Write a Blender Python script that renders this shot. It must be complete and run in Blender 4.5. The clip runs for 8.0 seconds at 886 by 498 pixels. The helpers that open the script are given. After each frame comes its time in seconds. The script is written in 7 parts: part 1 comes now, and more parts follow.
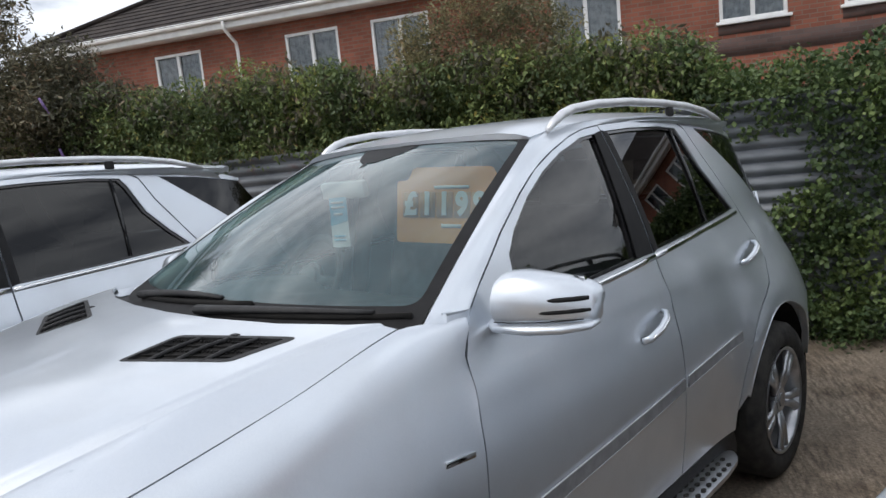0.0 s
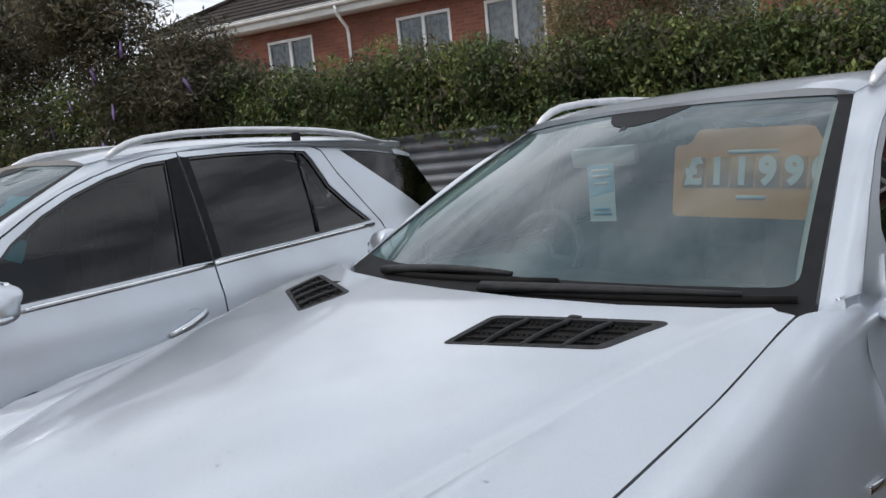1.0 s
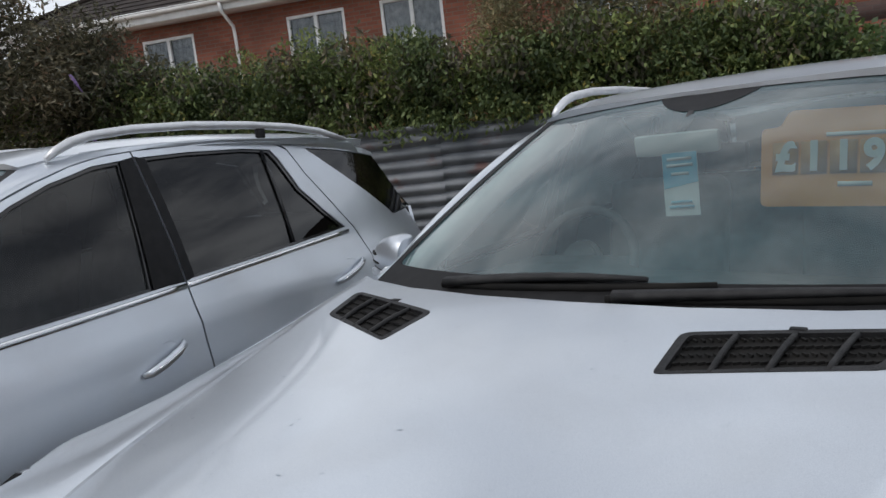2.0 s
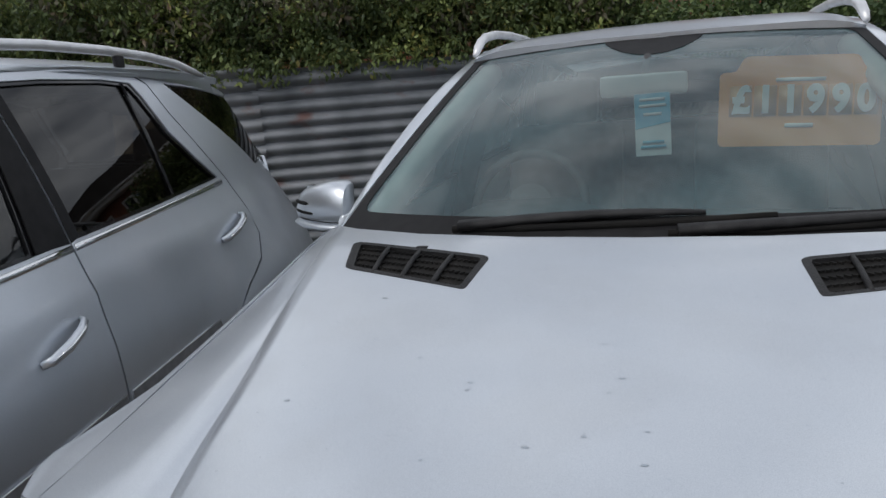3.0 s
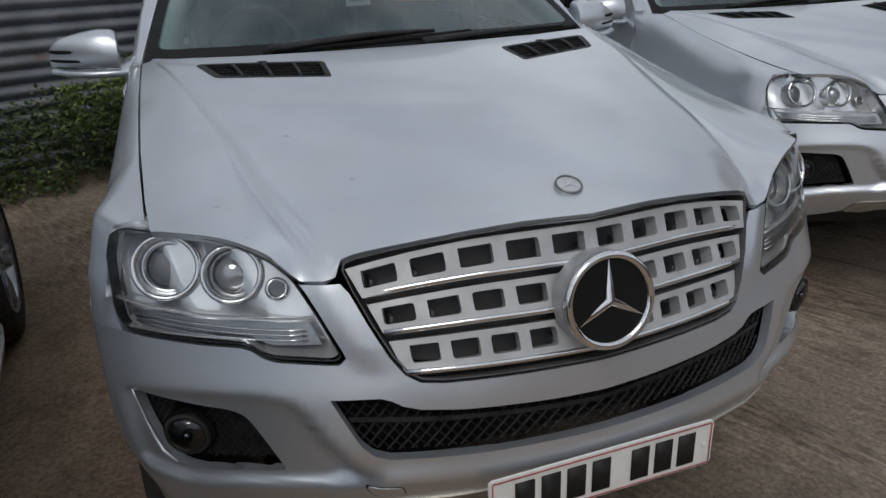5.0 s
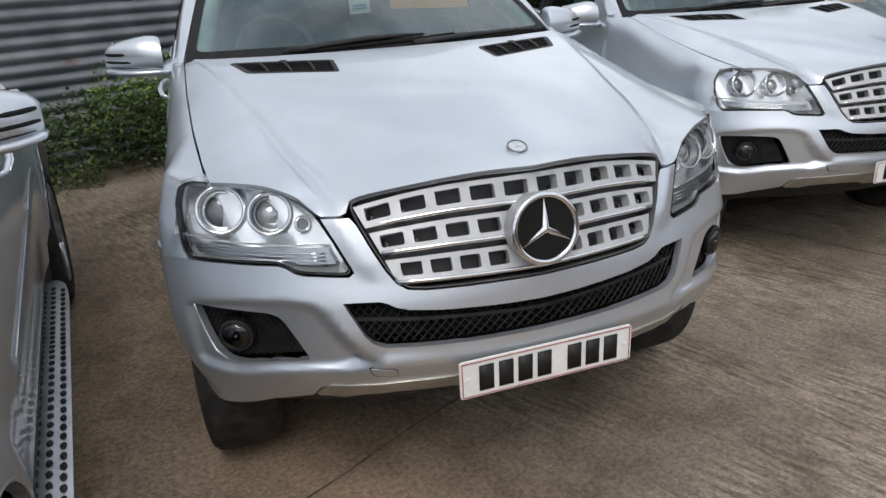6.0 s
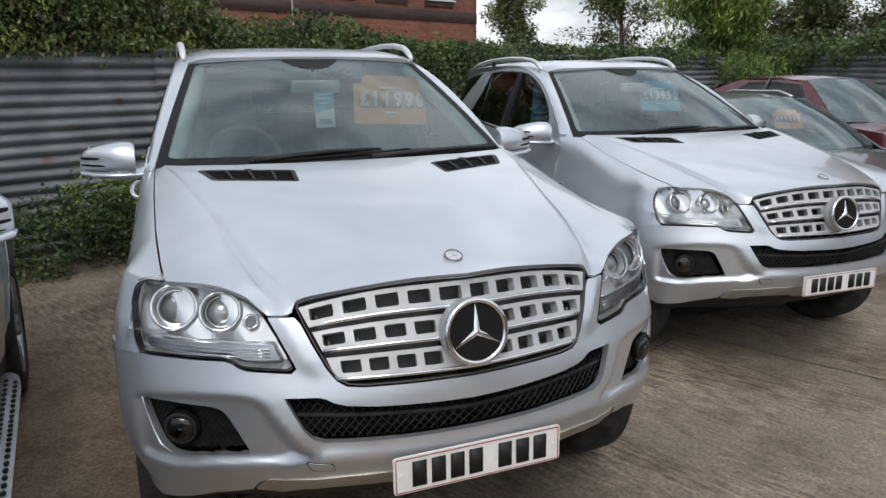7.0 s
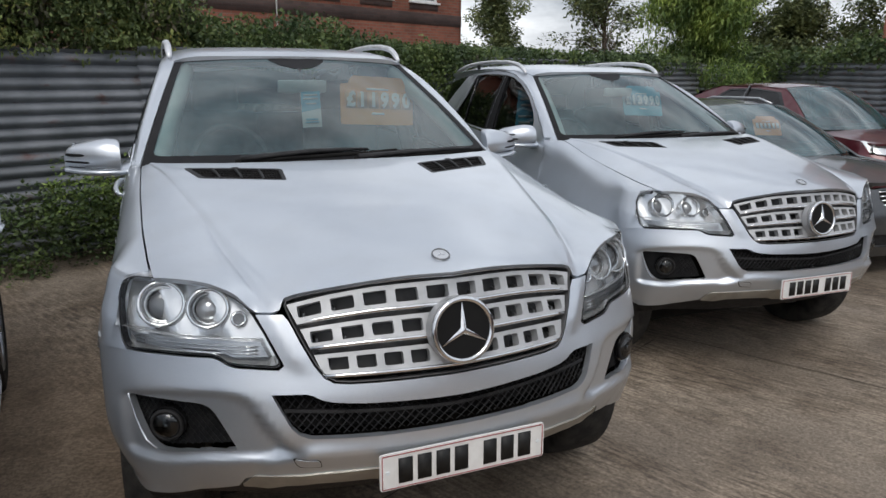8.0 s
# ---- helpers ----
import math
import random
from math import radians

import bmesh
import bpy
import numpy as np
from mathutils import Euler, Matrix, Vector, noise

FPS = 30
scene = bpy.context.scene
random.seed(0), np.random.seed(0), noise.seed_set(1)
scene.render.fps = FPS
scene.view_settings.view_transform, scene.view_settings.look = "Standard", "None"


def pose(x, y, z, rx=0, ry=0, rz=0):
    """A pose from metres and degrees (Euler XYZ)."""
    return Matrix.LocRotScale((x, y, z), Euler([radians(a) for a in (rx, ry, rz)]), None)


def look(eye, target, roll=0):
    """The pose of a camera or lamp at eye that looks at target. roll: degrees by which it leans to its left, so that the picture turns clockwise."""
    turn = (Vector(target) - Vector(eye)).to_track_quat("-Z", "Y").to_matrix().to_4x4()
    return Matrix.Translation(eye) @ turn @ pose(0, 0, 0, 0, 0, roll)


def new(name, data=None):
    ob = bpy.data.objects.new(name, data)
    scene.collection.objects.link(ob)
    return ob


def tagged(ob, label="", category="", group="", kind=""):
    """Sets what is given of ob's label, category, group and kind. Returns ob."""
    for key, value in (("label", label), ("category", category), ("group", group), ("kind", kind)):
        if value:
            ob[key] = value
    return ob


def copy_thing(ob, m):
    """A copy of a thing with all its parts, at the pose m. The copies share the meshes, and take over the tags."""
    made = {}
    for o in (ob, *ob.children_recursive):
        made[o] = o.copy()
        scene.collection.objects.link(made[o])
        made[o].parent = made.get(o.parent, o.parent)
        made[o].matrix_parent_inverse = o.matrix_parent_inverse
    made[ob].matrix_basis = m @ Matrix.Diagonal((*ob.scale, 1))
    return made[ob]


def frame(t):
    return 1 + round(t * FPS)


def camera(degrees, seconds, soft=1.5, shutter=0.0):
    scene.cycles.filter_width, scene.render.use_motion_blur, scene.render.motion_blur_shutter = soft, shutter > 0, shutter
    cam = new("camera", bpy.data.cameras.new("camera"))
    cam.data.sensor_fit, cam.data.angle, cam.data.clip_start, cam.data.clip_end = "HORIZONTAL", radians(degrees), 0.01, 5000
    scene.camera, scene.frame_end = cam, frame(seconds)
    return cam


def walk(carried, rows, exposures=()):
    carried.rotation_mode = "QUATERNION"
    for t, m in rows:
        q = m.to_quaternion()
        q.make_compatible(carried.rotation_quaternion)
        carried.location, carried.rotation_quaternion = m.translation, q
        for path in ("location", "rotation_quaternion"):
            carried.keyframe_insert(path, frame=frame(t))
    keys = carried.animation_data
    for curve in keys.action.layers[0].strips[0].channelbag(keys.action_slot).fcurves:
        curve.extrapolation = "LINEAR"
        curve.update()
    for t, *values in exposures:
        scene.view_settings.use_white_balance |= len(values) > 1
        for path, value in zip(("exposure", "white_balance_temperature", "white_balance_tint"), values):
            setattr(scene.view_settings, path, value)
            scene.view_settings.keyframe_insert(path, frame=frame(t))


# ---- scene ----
cam = camera(65.1, 8.0)
PATH = [
    (0, (2.002, 0.391, 1.665), (0.635, 1.826, 1.401), -5.8),
    (0.5, (1.69, 0.277, 1.637), (0.254, 1.646, 1.386), -5.2),
    (1, (1.366, 0.15, 1.639), (-0.156, 1.419, 1.367), -5.6),
    (1.5, (1.057, 0.131, 1.656), (-0.443, 1.428, 1.395), -7.4),
    (1.7, (0.942, 0.1, 1.649), (-0.479, 1.483, 1.389), -7.0),
    (2.8, (0.187, -0.188, 1.657), (-0.621, 1.589, 1.222), -6.1),
    (3, (0.083, -0.171, 1.642), (-0.562, 1.661, 1.168), -4.7),
    (3.5, (-0.191, -0.264, 1.621), (-0.335, 1.648, 1.051), -3.2),
    (4, (-0.388, -0.454, 1.604), (-0.037, 1.407, 0.963), -0.5),
    (4.5, (-0.488, -0.711, 1.595), (0.002, 1.097, 0.893), -0.8),
    (5, (-0.665, -0.954, 1.576), (-0.066, 0.782, 0.782), -1.9),
    (5.2, (-0.706, -1.056, 1.577), (-0.059, 0.648, 0.754), -1.6),
    (6.3, (-0.786, -1.538, 1.646), (-0.22, 0.24, 0.925), -2.5),
    (6.5, (-0.783, -1.567, 1.657), (-0.207, 0.234, 1.004), -1.9),
    (7, (-0.74, -1.617, 1.676), (-0.038, 0.185, 1.167), -0.3),
    (7.5, (-0.729, -1.637, 1.679), (0.093, 0.125, 1.212), 0.7),
    (8, (-0.764, -1.634, 1.672), (-0.013, 0.151, 1.17), 0.6),
]
EXPOSURE = [(0, 0.98), (0.5, 0.86), (1, 0.69), (1.5, 0.55), (3, 0.46), (3.5, 0.34), (4, 0.02), (4.5, -0.21), (5, -0.03), (5.2, 0.06), (6.3, 0.89), (6.5, 0.90), (7, 0.71), (7.5, 0.60), (8, 0.54)]
walk(cam, [(t, look(eye, target, roll)) for t, eye, target, roll in PATH], EXPOSURE)

# ------------------------------------------------------------ world and light
SUN_AZ, SUN_EL = 205.0, 52.0
world = bpy.data.worlds.new("overcast")
scene.world = world
world.use_nodes = True
wt = world.node_tree
wt.nodes.clear()
w_out = wt.nodes.new("ShaderNodeOutputWorld")
w_bg = wt.nodes.new("ShaderNodeBackground")
w_sky = wt.nodes.new("ShaderNodeTexSky")
w_sky.sky_type = "NISHITA"
w_sky.sun_disc = False
w_sky.sun_elevation = radians(SUN_EL)
w_sky.sun_rotation = radians(SUN_AZ)
w_sky.air_density, w_sky.dust_density = 1.0, 3.0
w_co = wt.nodes.new("ShaderNodeTexCoord")
w_map = wt.nodes.new("ShaderNodeMapping")
w_map.inputs["Scale"].default_value = (1.6, 1.6, 5.0)
w_noise = wt.nodes.new("ShaderNodeTexNoise")
w_noise.inputs["Scale"].default_value = 1.9
w_noise.inputs["Detail"].default_value = 7.0
w_noise.inputs["Roughness"].default_value = 0.58
w_ramp = wt.nodes.new("ShaderNodeValToRGB")
w_ramp.color_ramp.elements[0].position, w_ramp.color_ramp.elements[0].color = 0.39, (2.5, 2.66, 3.0, 1)
w_ramp.color_ramp.elements[1].position, w_ramp.color_ramp.elements[1].color = 0.65, (7.2, 7.4, 7.7, 1)
w_mix = wt.nodes.new("ShaderNodeMixRGB")
w_mix.inputs["Fac"].default_value = 0.86
wt.links.new(w_co.outputs["Generated"], w_map.inputs["Vector"])
wt.links.new(w_map.outputs["Vector"], w_noise.inputs["Vector"])
wt.links.new(w_noise.outputs["Fac"], w_ramp.inputs["Fac"])
wt.links.new(w_sky.outputs["Color"], w_mix.inputs["Color1"])
wt.links.new(w_ramp.outputs["Color"], w_mix.inputs["Color2"])
wt.links.new(w_mix.outputs["Color"], w_bg.inputs["Color"])
w_bg.inputs["Strength"].default_value = 0.123
wt.links.new(w_bg.outputs["Background"], w_out.inputs["Surface"])

sun = new("sun", bpy.data.lights.new("sun", "SUN"))
sun.data.energy, sun.data.angle, sun.data.color = 0.75, radians(25), (1.0, 0.965, 0.92)
sun_way = Vector((math.sin(radians(SUN_AZ)) * math.cos(radians(SUN_EL)), math.cos(radians(SUN_AZ)) * math.cos(radians(SUN_EL)), math.sin(radians(SUN_EL))))
sun.matrix_world = look(sun_way * 30, (0, 0, 0))


# ------------------------------------------------------------ materials
def base_mat(name):
    m = bpy.data.materials.new(name)
    m.use_nodes = True
    nt = m.node_tree
    return m, nt, nt.nodes["Principled BSDF"]


def spotted(name, c1, c2, scale=8.0, rough=0.5, metal=0.0, bump=0.0, bump_scale=60.0, coat=0.0, mid=(0.35, 0.65), detail=6.0, coord="Object"):
    """Two colours mixed by noise, with fine relief."""
    m, nt, p = base_mat(name)
    co = nt.nodes.new("ShaderNodeTexCoord")
    no = nt.nodes.new("ShaderNodeTexNoise")
    no.inputs["Scale"].default_value, no.inputs["Detail"].default_value = scale, detail
    ra = nt.nodes.new("ShaderNodeValToRGB")
    ra.color_ramp.elements[0].position, ra.color_ramp.elements[0].color = mid[0], (*c1, 1)
    ra.color_ramp.elements[1].position, ra.color_ramp.elements[1].color = mid[1], (*c2, 1)
    nt.links.new(co.outputs[coord], no.inputs["Vector"])
    nt.links.new(no.outputs["Fac"], ra.inputs["Fac"])
    nt.links.new(ra.outputs["Color"], p.inputs["Base Color"])
    p.inputs["Roughness"].default_value, p.inputs["Metallic"].default_value = rough, metal
    p.inputs["Coat Weight"].default_value = coat
    if max(c2) < 0.06 and not metal:
        p.inputs["Specular IOR Level"].default_value = 0.3
    if bump:
        n2 = nt.nodes.new("ShaderNodeTexNoise")
        n2.inputs["Scale"].default_value, n2.inputs["Detail"].default_value = bump_scale, 5.0
        b = nt.nodes.new("ShaderNodeBump")
        b.inputs["Strength"].default_value, b.inputs["Distance"].default_value = bump, 0.01
        nt.links.new(co.outputs[coord], n2.inputs["Vector"])
        nt.links.new(n2.outputs["Fac"], b.inputs["Height"])
        nt.links.new(b.outputs["Normal"], p.inputs["Normal"])
    return m


def car_paint(name, c1, c2, metal=0.82, rough=0.36, dust=(0.42, 0.40, 0.37)):
    """Metallic lacquer with flake, faint dust and water marks."""
    m, nt, p = base_mat(name)
    co = nt.nodes.new("ShaderNodeTexCoord")
    fl = nt.nodes.new("ShaderNodeTexNoise")
    fl.inputs["Scale"].default_value, fl.inputs["Detail"].default_value = 900.0, 2.0
    ra = nt.nodes.new("ShaderNodeValToRGB")
    ra.color_ramp.elements[0].position, ra.color_ramp.elements[0].color = 0.3, (*c1, 1)
    ra.color_ramp.elements[1].position, ra.color_ramp.elements[1].color = 0.7, (*c2, 1)
    du = nt.nodes.new("ShaderNodeTexNoise")
    du.inputs["Scale"].default_value, du.inputs["Detail"].default_value = 5.0, 8.0
    dr = nt.nodes.new("ShaderNodeValToRGB")
    dr.color_ramp.elements[0].position, dr.color_ramp.elements[0].color = 0.45, (0, 0, 0, 1)
    dr.color_ramp.elements[1].position, dr.color_ramp.elements[1].color = 0.8, (0.14, 0.14, 0.14, 1)
    mx = nt.nodes.new("ShaderNodeMixRGB")
    mx.inputs["Color2"].default_value = (*dust, 1)
    ma = nt.nodes.new("ShaderNodeMath")
    ma.operation, ma.inputs[1].default_value = "MULTIPLY_ADD", 1.1
    ma.inputs[2].default_value = rough
    for a, b in ((co.outputs["Object"], fl.inputs["Vector"]), (co.outputs["Object"], du.inputs["Vector"]), (fl.outputs["Fac"], ra.inputs["Fac"]),
                 (du.outputs["Fac"], dr.inputs["Fac"]), (dr.outputs["Color"], mx.inputs["Fac"]), (ra.outputs["Color"], mx.inputs["Color1"]),
                 (mx.outputs["Color"], p.inputs["Base Color"]), (dr.outputs["Color"], ma.inputs[0]), (ma.outputs["Value"], p.inputs["Roughness"])):
        nt.links.new(a, b)
    p.inputs["Metallic"].default_value = metal
    p.inputs["Coat Weight"].default_value, p.inputs["Coat Roughness"].default_value = 0.8, 0.06
    return m


def glass(name, tint, gloss_rough=0.02, ior=1.5, boost=1.0, haze=0.0):
    """A thin pane: tinted light passes, the Fresnel share is mirrored, haze adds pale teal colour in place of sky
    reflection.
    """
    m, nt, p = base_mat(name)
    nt.nodes.remove(p)
    out = nt.nodes["Material Output"]
    tr = nt.nodes.new("ShaderNodeBsdfTransparent")
    tr.inputs["Color"].default_value = (*tint, 1)
    gl = nt.nodes.new("ShaderNodeBsdfGlossy")
    gl.inputs["Roughness"].default_value = gloss_rough
    gl.inputs["Color"].default_value = (boost, boost, boost, 1)
    fr = nt.nodes.new("ShaderNodeFresnel")
    fr.inputs["IOR"].default_value = ior
    mi = nt.nodes.new("ShaderNodeMixShader")
    nt.links.new(fr.outputs["Fac"], mi.inputs["Fac"])
    nt.links.new(tr.outputs["BSDF"], mi.inputs[1])
    nt.links.new(gl.outputs["BSDF"], mi.inputs[2])
    # Teal diffuse colour brightens the pane where sky would be mirrored.
    if haze:
        df = nt.nodes.new("ShaderNodeBsdfDiffuse")
        df.inputs["Color"].default_value = (0.26, 0.50, 0.55, 1)
        no = nt.nodes.new("ShaderNodeTexNoise")
        no.inputs["Scale"].default_value, no.inputs["Detail"].default_value = 3.0, 6.0
        mr = nt.nodes.new("ShaderNodeMapRange")
        mr.inputs["From Min"].default_value, mr.inputs["From Max"].default_value = 0.35, 0.7
        mr.inputs["To Min"].default_value, mr.inputs["To Max"].default_value = haze * 0.6, haze * 1.4
        m2 = nt.nodes.new("ShaderNodeMixShader")
        nt.links.new(no.outputs["Fac"], mr.inputs["Value"])
        nt.links.new(mr.outputs["Result"], m2.inputs["Fac"])
        nt.links.new(mi.outputs["Shader"], m2.inputs[1])
        nt.links.new(df.outputs["BSDF"], m2.inputs[2])
        mi = m2
    nt.links.new(mi.outputs["Shader"], out.inputs["Surface"])
    return m


SILVER = car_paint("silver_paint", (0.545, 0.588, 0.642), (0.69, 0.73, 0.778))
GREY_PAINT = car_paint("grey_paint", (0.05, 0.055, 0.06), (0.085, 0.09, 0.095), 0.6)
RED_PAINT = car_paint("red_paint", (0.075, 0.006, 0.012), (0.115, 0.010, 0.02), 0.4)
BLACK_PLASTIC = spotted("black_plastic", (0.010, 0.010, 0.011), (0.024, 0.024, 0.025), 25, 0.55, 0, 0.25, 350)
GLOSS_BLACK = spotted("gloss_black", (0.006, 0.006, 0.007), (0.014, 0.014, 0.015), 6, 0.12, 0, 0, coat=0.5)
FRIT = spotted("ceramic_rim", (0.008, 0.008, 0.009), (0.014, 0.014, 0.015), 25, 0.6)
FRIT.node_tree.nodes["Principled BSDF"].inputs["Specular IOR Level"].default_value = 0.2
RUBBER = spotted("rubber", (0.014, 0.014, 0.014), (0.045, 0.042, 0.038), 14, 0.8, 0, 0.4, 160)
LINER = spotted("wheel_liner", (0.004, 0.004, 0.004), (0.012, 0.011, 0.01), 12, 0.9)
CHROME = spotted("chrome", (0.72, 0.73, 0.74), (0.84, 0.85, 0.86), 9, 0.09, 1.0)
SATIN = spotted("satin_silver", (0.50, 0.51, 0.53), (0.62, 0.63, 0.65), 14, 0.32, 0.9)
GRILLE_SILVER = spotted("grille_silver", (0.42, 0.43, 0.44), (0.52, 0.53, 0.54), 18, 0.48, 0.35)
ALLOY = spotted("alloy", (0.36, 0.37, 0.385), (0.52, 0.53, 0.55), 16, 0.35, 0.85)
LAMP_INNER = spotted("lamp_reflector", (0.78, 0.79, 0.80), (0.92, 0.93, 0.94), 22, 0.16, 0.72)
LAMP_MID = spotted("lamp_mid", (0.40, 0.41, 0.425), (0.55, 0.56, 0.57), 22, 0.22, 0.8)
LENS_DARK = spotted("projector_lens", (0.10, 0.105, 0.115), (0.17, 0.175, 0.185), 30, 0.12, 0.2, 0, coat=1.0)
LENS_PALE = spotted("bulb_lens", (0.30, 0.31, 0.325), (0.46, 0.47, 0.48), 26, 0.12, 0.5, 0, coat=1.0)
EMBLEM_BLACK = spotted("emblem_black", (0.002, 0.002, 0.002), (0.004, 0.004, 0.004), 9, 0.7)
LAMP_DARK = spotted("lamp_bezel", (0.16, 0.165, 0.17), (0.26, 0.265, 0.275), 22, 0.3, 0.6)
RAIL = spotted("rail_silver", (0.62, 0.63, 0.65), (0.74, 0.75, 0.77), 14, 0.45, 0.6)
GRILLE_BACK = spotted("grille_back", (0.07, 0.07, 0.072), (0.11, 0.11, 0.113), 18, 0.6)
SKID = spotted("skid_silver", (0.33, 0.31, 0.27), (0.44, 0.42, 0.37), 14, 0.38, 0.5)
STRIP_GREY = spotted("strip_grey", (0.20, 0.205, 0.215), (0.27, 0.275, 0.285), 30, 0.45, 0.4)
CABIN = spotted("cabin_grey", (0.045, 0.045, 0.047), (0.085, 0.085, 0.09), 12, 0.75, 0, 0.3, 260)
CABIN_LIGHT = spotted("cabin_lining", (0.30, 0.30, 0.29), (0.38, 0.38, 0.37), 12, 0.85, 0, 0.2, 260)
PILLAR_TRIM = spotted("pillar_trim", (0.52, 0.54, 0.53), (0.62, 0.64, 0.63), 12, 0.8, 0, 0.15, 260)
SEAT = spotted("seat_leather", (0.055, 0.055, 0.06), (0.10, 0.10, 0.105), 15, 0.55, 0, 0.3, 220)
SCREEN_GLASS = glass("windscreen_glass", (0.42, 0.56, 0.56), 0.015, 1.75, haze=0.08)
# Haze here paints in the bright sky sheen of the farther windscreens.
SMALL_GLASS = glass("small_car_glass", (0.5, 0.58, 0.58), 0.02, 2.2, haze=0.12)
TINT_GLASS = glass("tinted_glass", (0.05, 0.055, 0.055), 0.012, 1.5)
PRIVACY_GLASS = glass("privacy_glass", (0.012, 0.013, 0.014), 0.012, 1.5)
FRONT_GLASS = glass("door_glass", (0.17, 0.22, 0.23), 0.012, 1.5)
LENS_GLASS = glass("lamp_lens", (0.93, 0.95, 0.96), 0.02, 1.42)
BALL_GLASS = glass("projector_glass", (0.45, 0.48, 0.5), 0.02, 1.7)
PLATE_WHITE = spotted("plate_white", (0.74, 0.74, 0.72), (0.82, 0.82, 0.80), 30, 0.35)
INK_BLACK = spotted("ink_black", (0.01, 0.01, 0.01), (0.02, 0.02, 0.02), 30, 0.5)
INK_RED = spotted("ink_red", (0.35, 0.06, 0.06), (0.42, 0.09, 0.09), 30, 0.5)
ORANGE_CARD = spotted("orange_card", (0.84, 0.30, 0.03), (0.90, 0.36, 0.05), 9, 0.5)
ORANGE_DARK = spotted("orange_window", (0.50, 0.24, 0.06), (0.58, 0.29, 0.09), 9, 0.4)
TEAL_CARD = spotted("teal_card", (0.03, 0.36, 0.50), (0.06, 0.46, 0.60), 9, 0.5)
TEAL_DARK = spotted("teal_window", (0.03, 0.20, 0.30), (0.04, 0.25, 0.36), 9, 0.4)
PAPER = spotted("paper_white", (0.70, 0.74, 0.75), (0.82, 0.85, 0.86), 20, 0.6)
BLUE_PAPER = spotted("paper_blue", (0.06, 0.38, 0.58), (0.18, 0.58, 0.76), 14, 0.55)
AMBER = spotted("amber", (0.55, 0.20, 0.03), (0.65, 0.28, 0.05), 20, 0.3)
LAMP_RED = spotted("lamp_red", (0.25, 0.01, 0.012), (0.35, 0.02, 0.02), 20, 0.15)
WHITE_UPVC = spotted("white_upvc", (0.70, 0.71, 0.71), (0.82, 0.83, 0.83), 5, 0.4, 0, 0.08, 40)
CURTAIN = spotted("curtain", (0.16, 0.18, 0.20), (0.30, 0.33, 0.35), 9, 0.85, 0, 0.2, 60)
BARK = spotted("bark", (0.045, 0.035, 0.026), (0.12, 0.095, 0.07), 18, 0.9, 0, 0.8, 50)
SOIL = spotted("soil", (0.05, 0.04, 0.03), (0.13, 0.105, 0.075), 8, 0.95, 0, 0.8, 60)
FLOWER = spotted("flower", (0.12, 0.07, 0.22), (0.26, 0.17, 0.38), 30, 0.7)


def leaf_mat(name, dark, mid, light, dry=None):
    m, nt, p = base_mat(name)
    ge = nt.nodes.new("ShaderNodeNewGeometry")
    ra = nt.nodes.new("ShaderNodeValToRGB")
    el = ra.color_ramp.elements
    el[0].position, el[0].color = 0.0, (*dark, 1)
    el[1].position, el[1].color = 0.92, (*light, 1)
    e = el.new(0.5)
    e.color = (*mid, 1)
    if dry:
        e = el.new(1.0)
        e.color = (*dry, 1)
    nt.links.new(ge.outputs["Random Per Island"], ra.inputs["Fac"])
    co = nt.nodes.new("ShaderNodeTexCoord")
    no = nt.nodes.new("ShaderNodeTexNoise")
    no.inputs["Scale"].default_value, no.inputs["Detail"].default_value = 1.7, 3.0
    hv = nt.nodes.new("ShaderNodeHueSaturation")
    for k, a, b in (("Value", 0.70, 1.55), ("Hue", 0.515, 0.478), ("Saturation", 0.95, 1.08)):
        mr = nt.nodes.new("ShaderNodeMapRange")
        mr.inputs["From Min"].default_value, mr.inputs["From Max"].default_value = 0.36, 0.66
        mr.inputs["To Min"].default_value, mr.inputs["To Max"].default_value = a, b
        nt.links.new(no.outputs["Fac"], mr.inputs["Value"])
        nt.links.new(mr.outputs["Result"], hv.inputs[k])
    nt.links.new(co.outputs["Object"], no.inputs["Vector"])
    nt.links.new(ra.outputs["Color"], hv.inputs["Color"])
    nt.links.new(hv.outputs["Color"], p.inputs["Base Color"])
    p.inputs["Roughness"].default_value = 0.5
    p.inputs["Specular IOR Level"].default_value = 0.35
    tl = nt.nodes.new("ShaderNodeBsdfTranslucent")
    nt.links.new(hv.outputs["Color"], tl.inputs["Color"])
    mi = nt.nodes.new("ShaderNodeMixShader")
    mi.inputs["Fac"].default_value = 0.28
    out = nt.nodes["Material Output"]
    nt.links.new(p.outputs["BSDF"], mi.inputs[1])
    nt.links.new(tl.outputs["BSDF"], mi.inputs[2])
    nt.links.new(mi.outputs["Shader"], out.inputs["Surface"])
    return m


LEAF_HEDGE = leaf_mat("hedge_leaf", (0.05, 0.076, 0.03), (0.122, 0.166, 0.06), (0.185, 0.232, 0.085), (0.27, 0.24, 0.07))
LEAF_IVY = leaf_mat("ivy_leaf", (0.036, 0.062, 0.024), (0.074, 0.116, 0.042), (0.125, 0.172, 0.064))
LEAF_BUSH = leaf_mat("bush_leaf", (0.05, 0.05, 0.034), (0.095, 0.092, 0.062), (0.17, 0.16, 0.10), (0.22, 0.16, 0.11))
LEAF_TREE = leaf_mat("tree_leaf", (0.055, 0.076, 0.036), (0.12, 0.152, 0.066), (0.21, 0.245, 0.11))
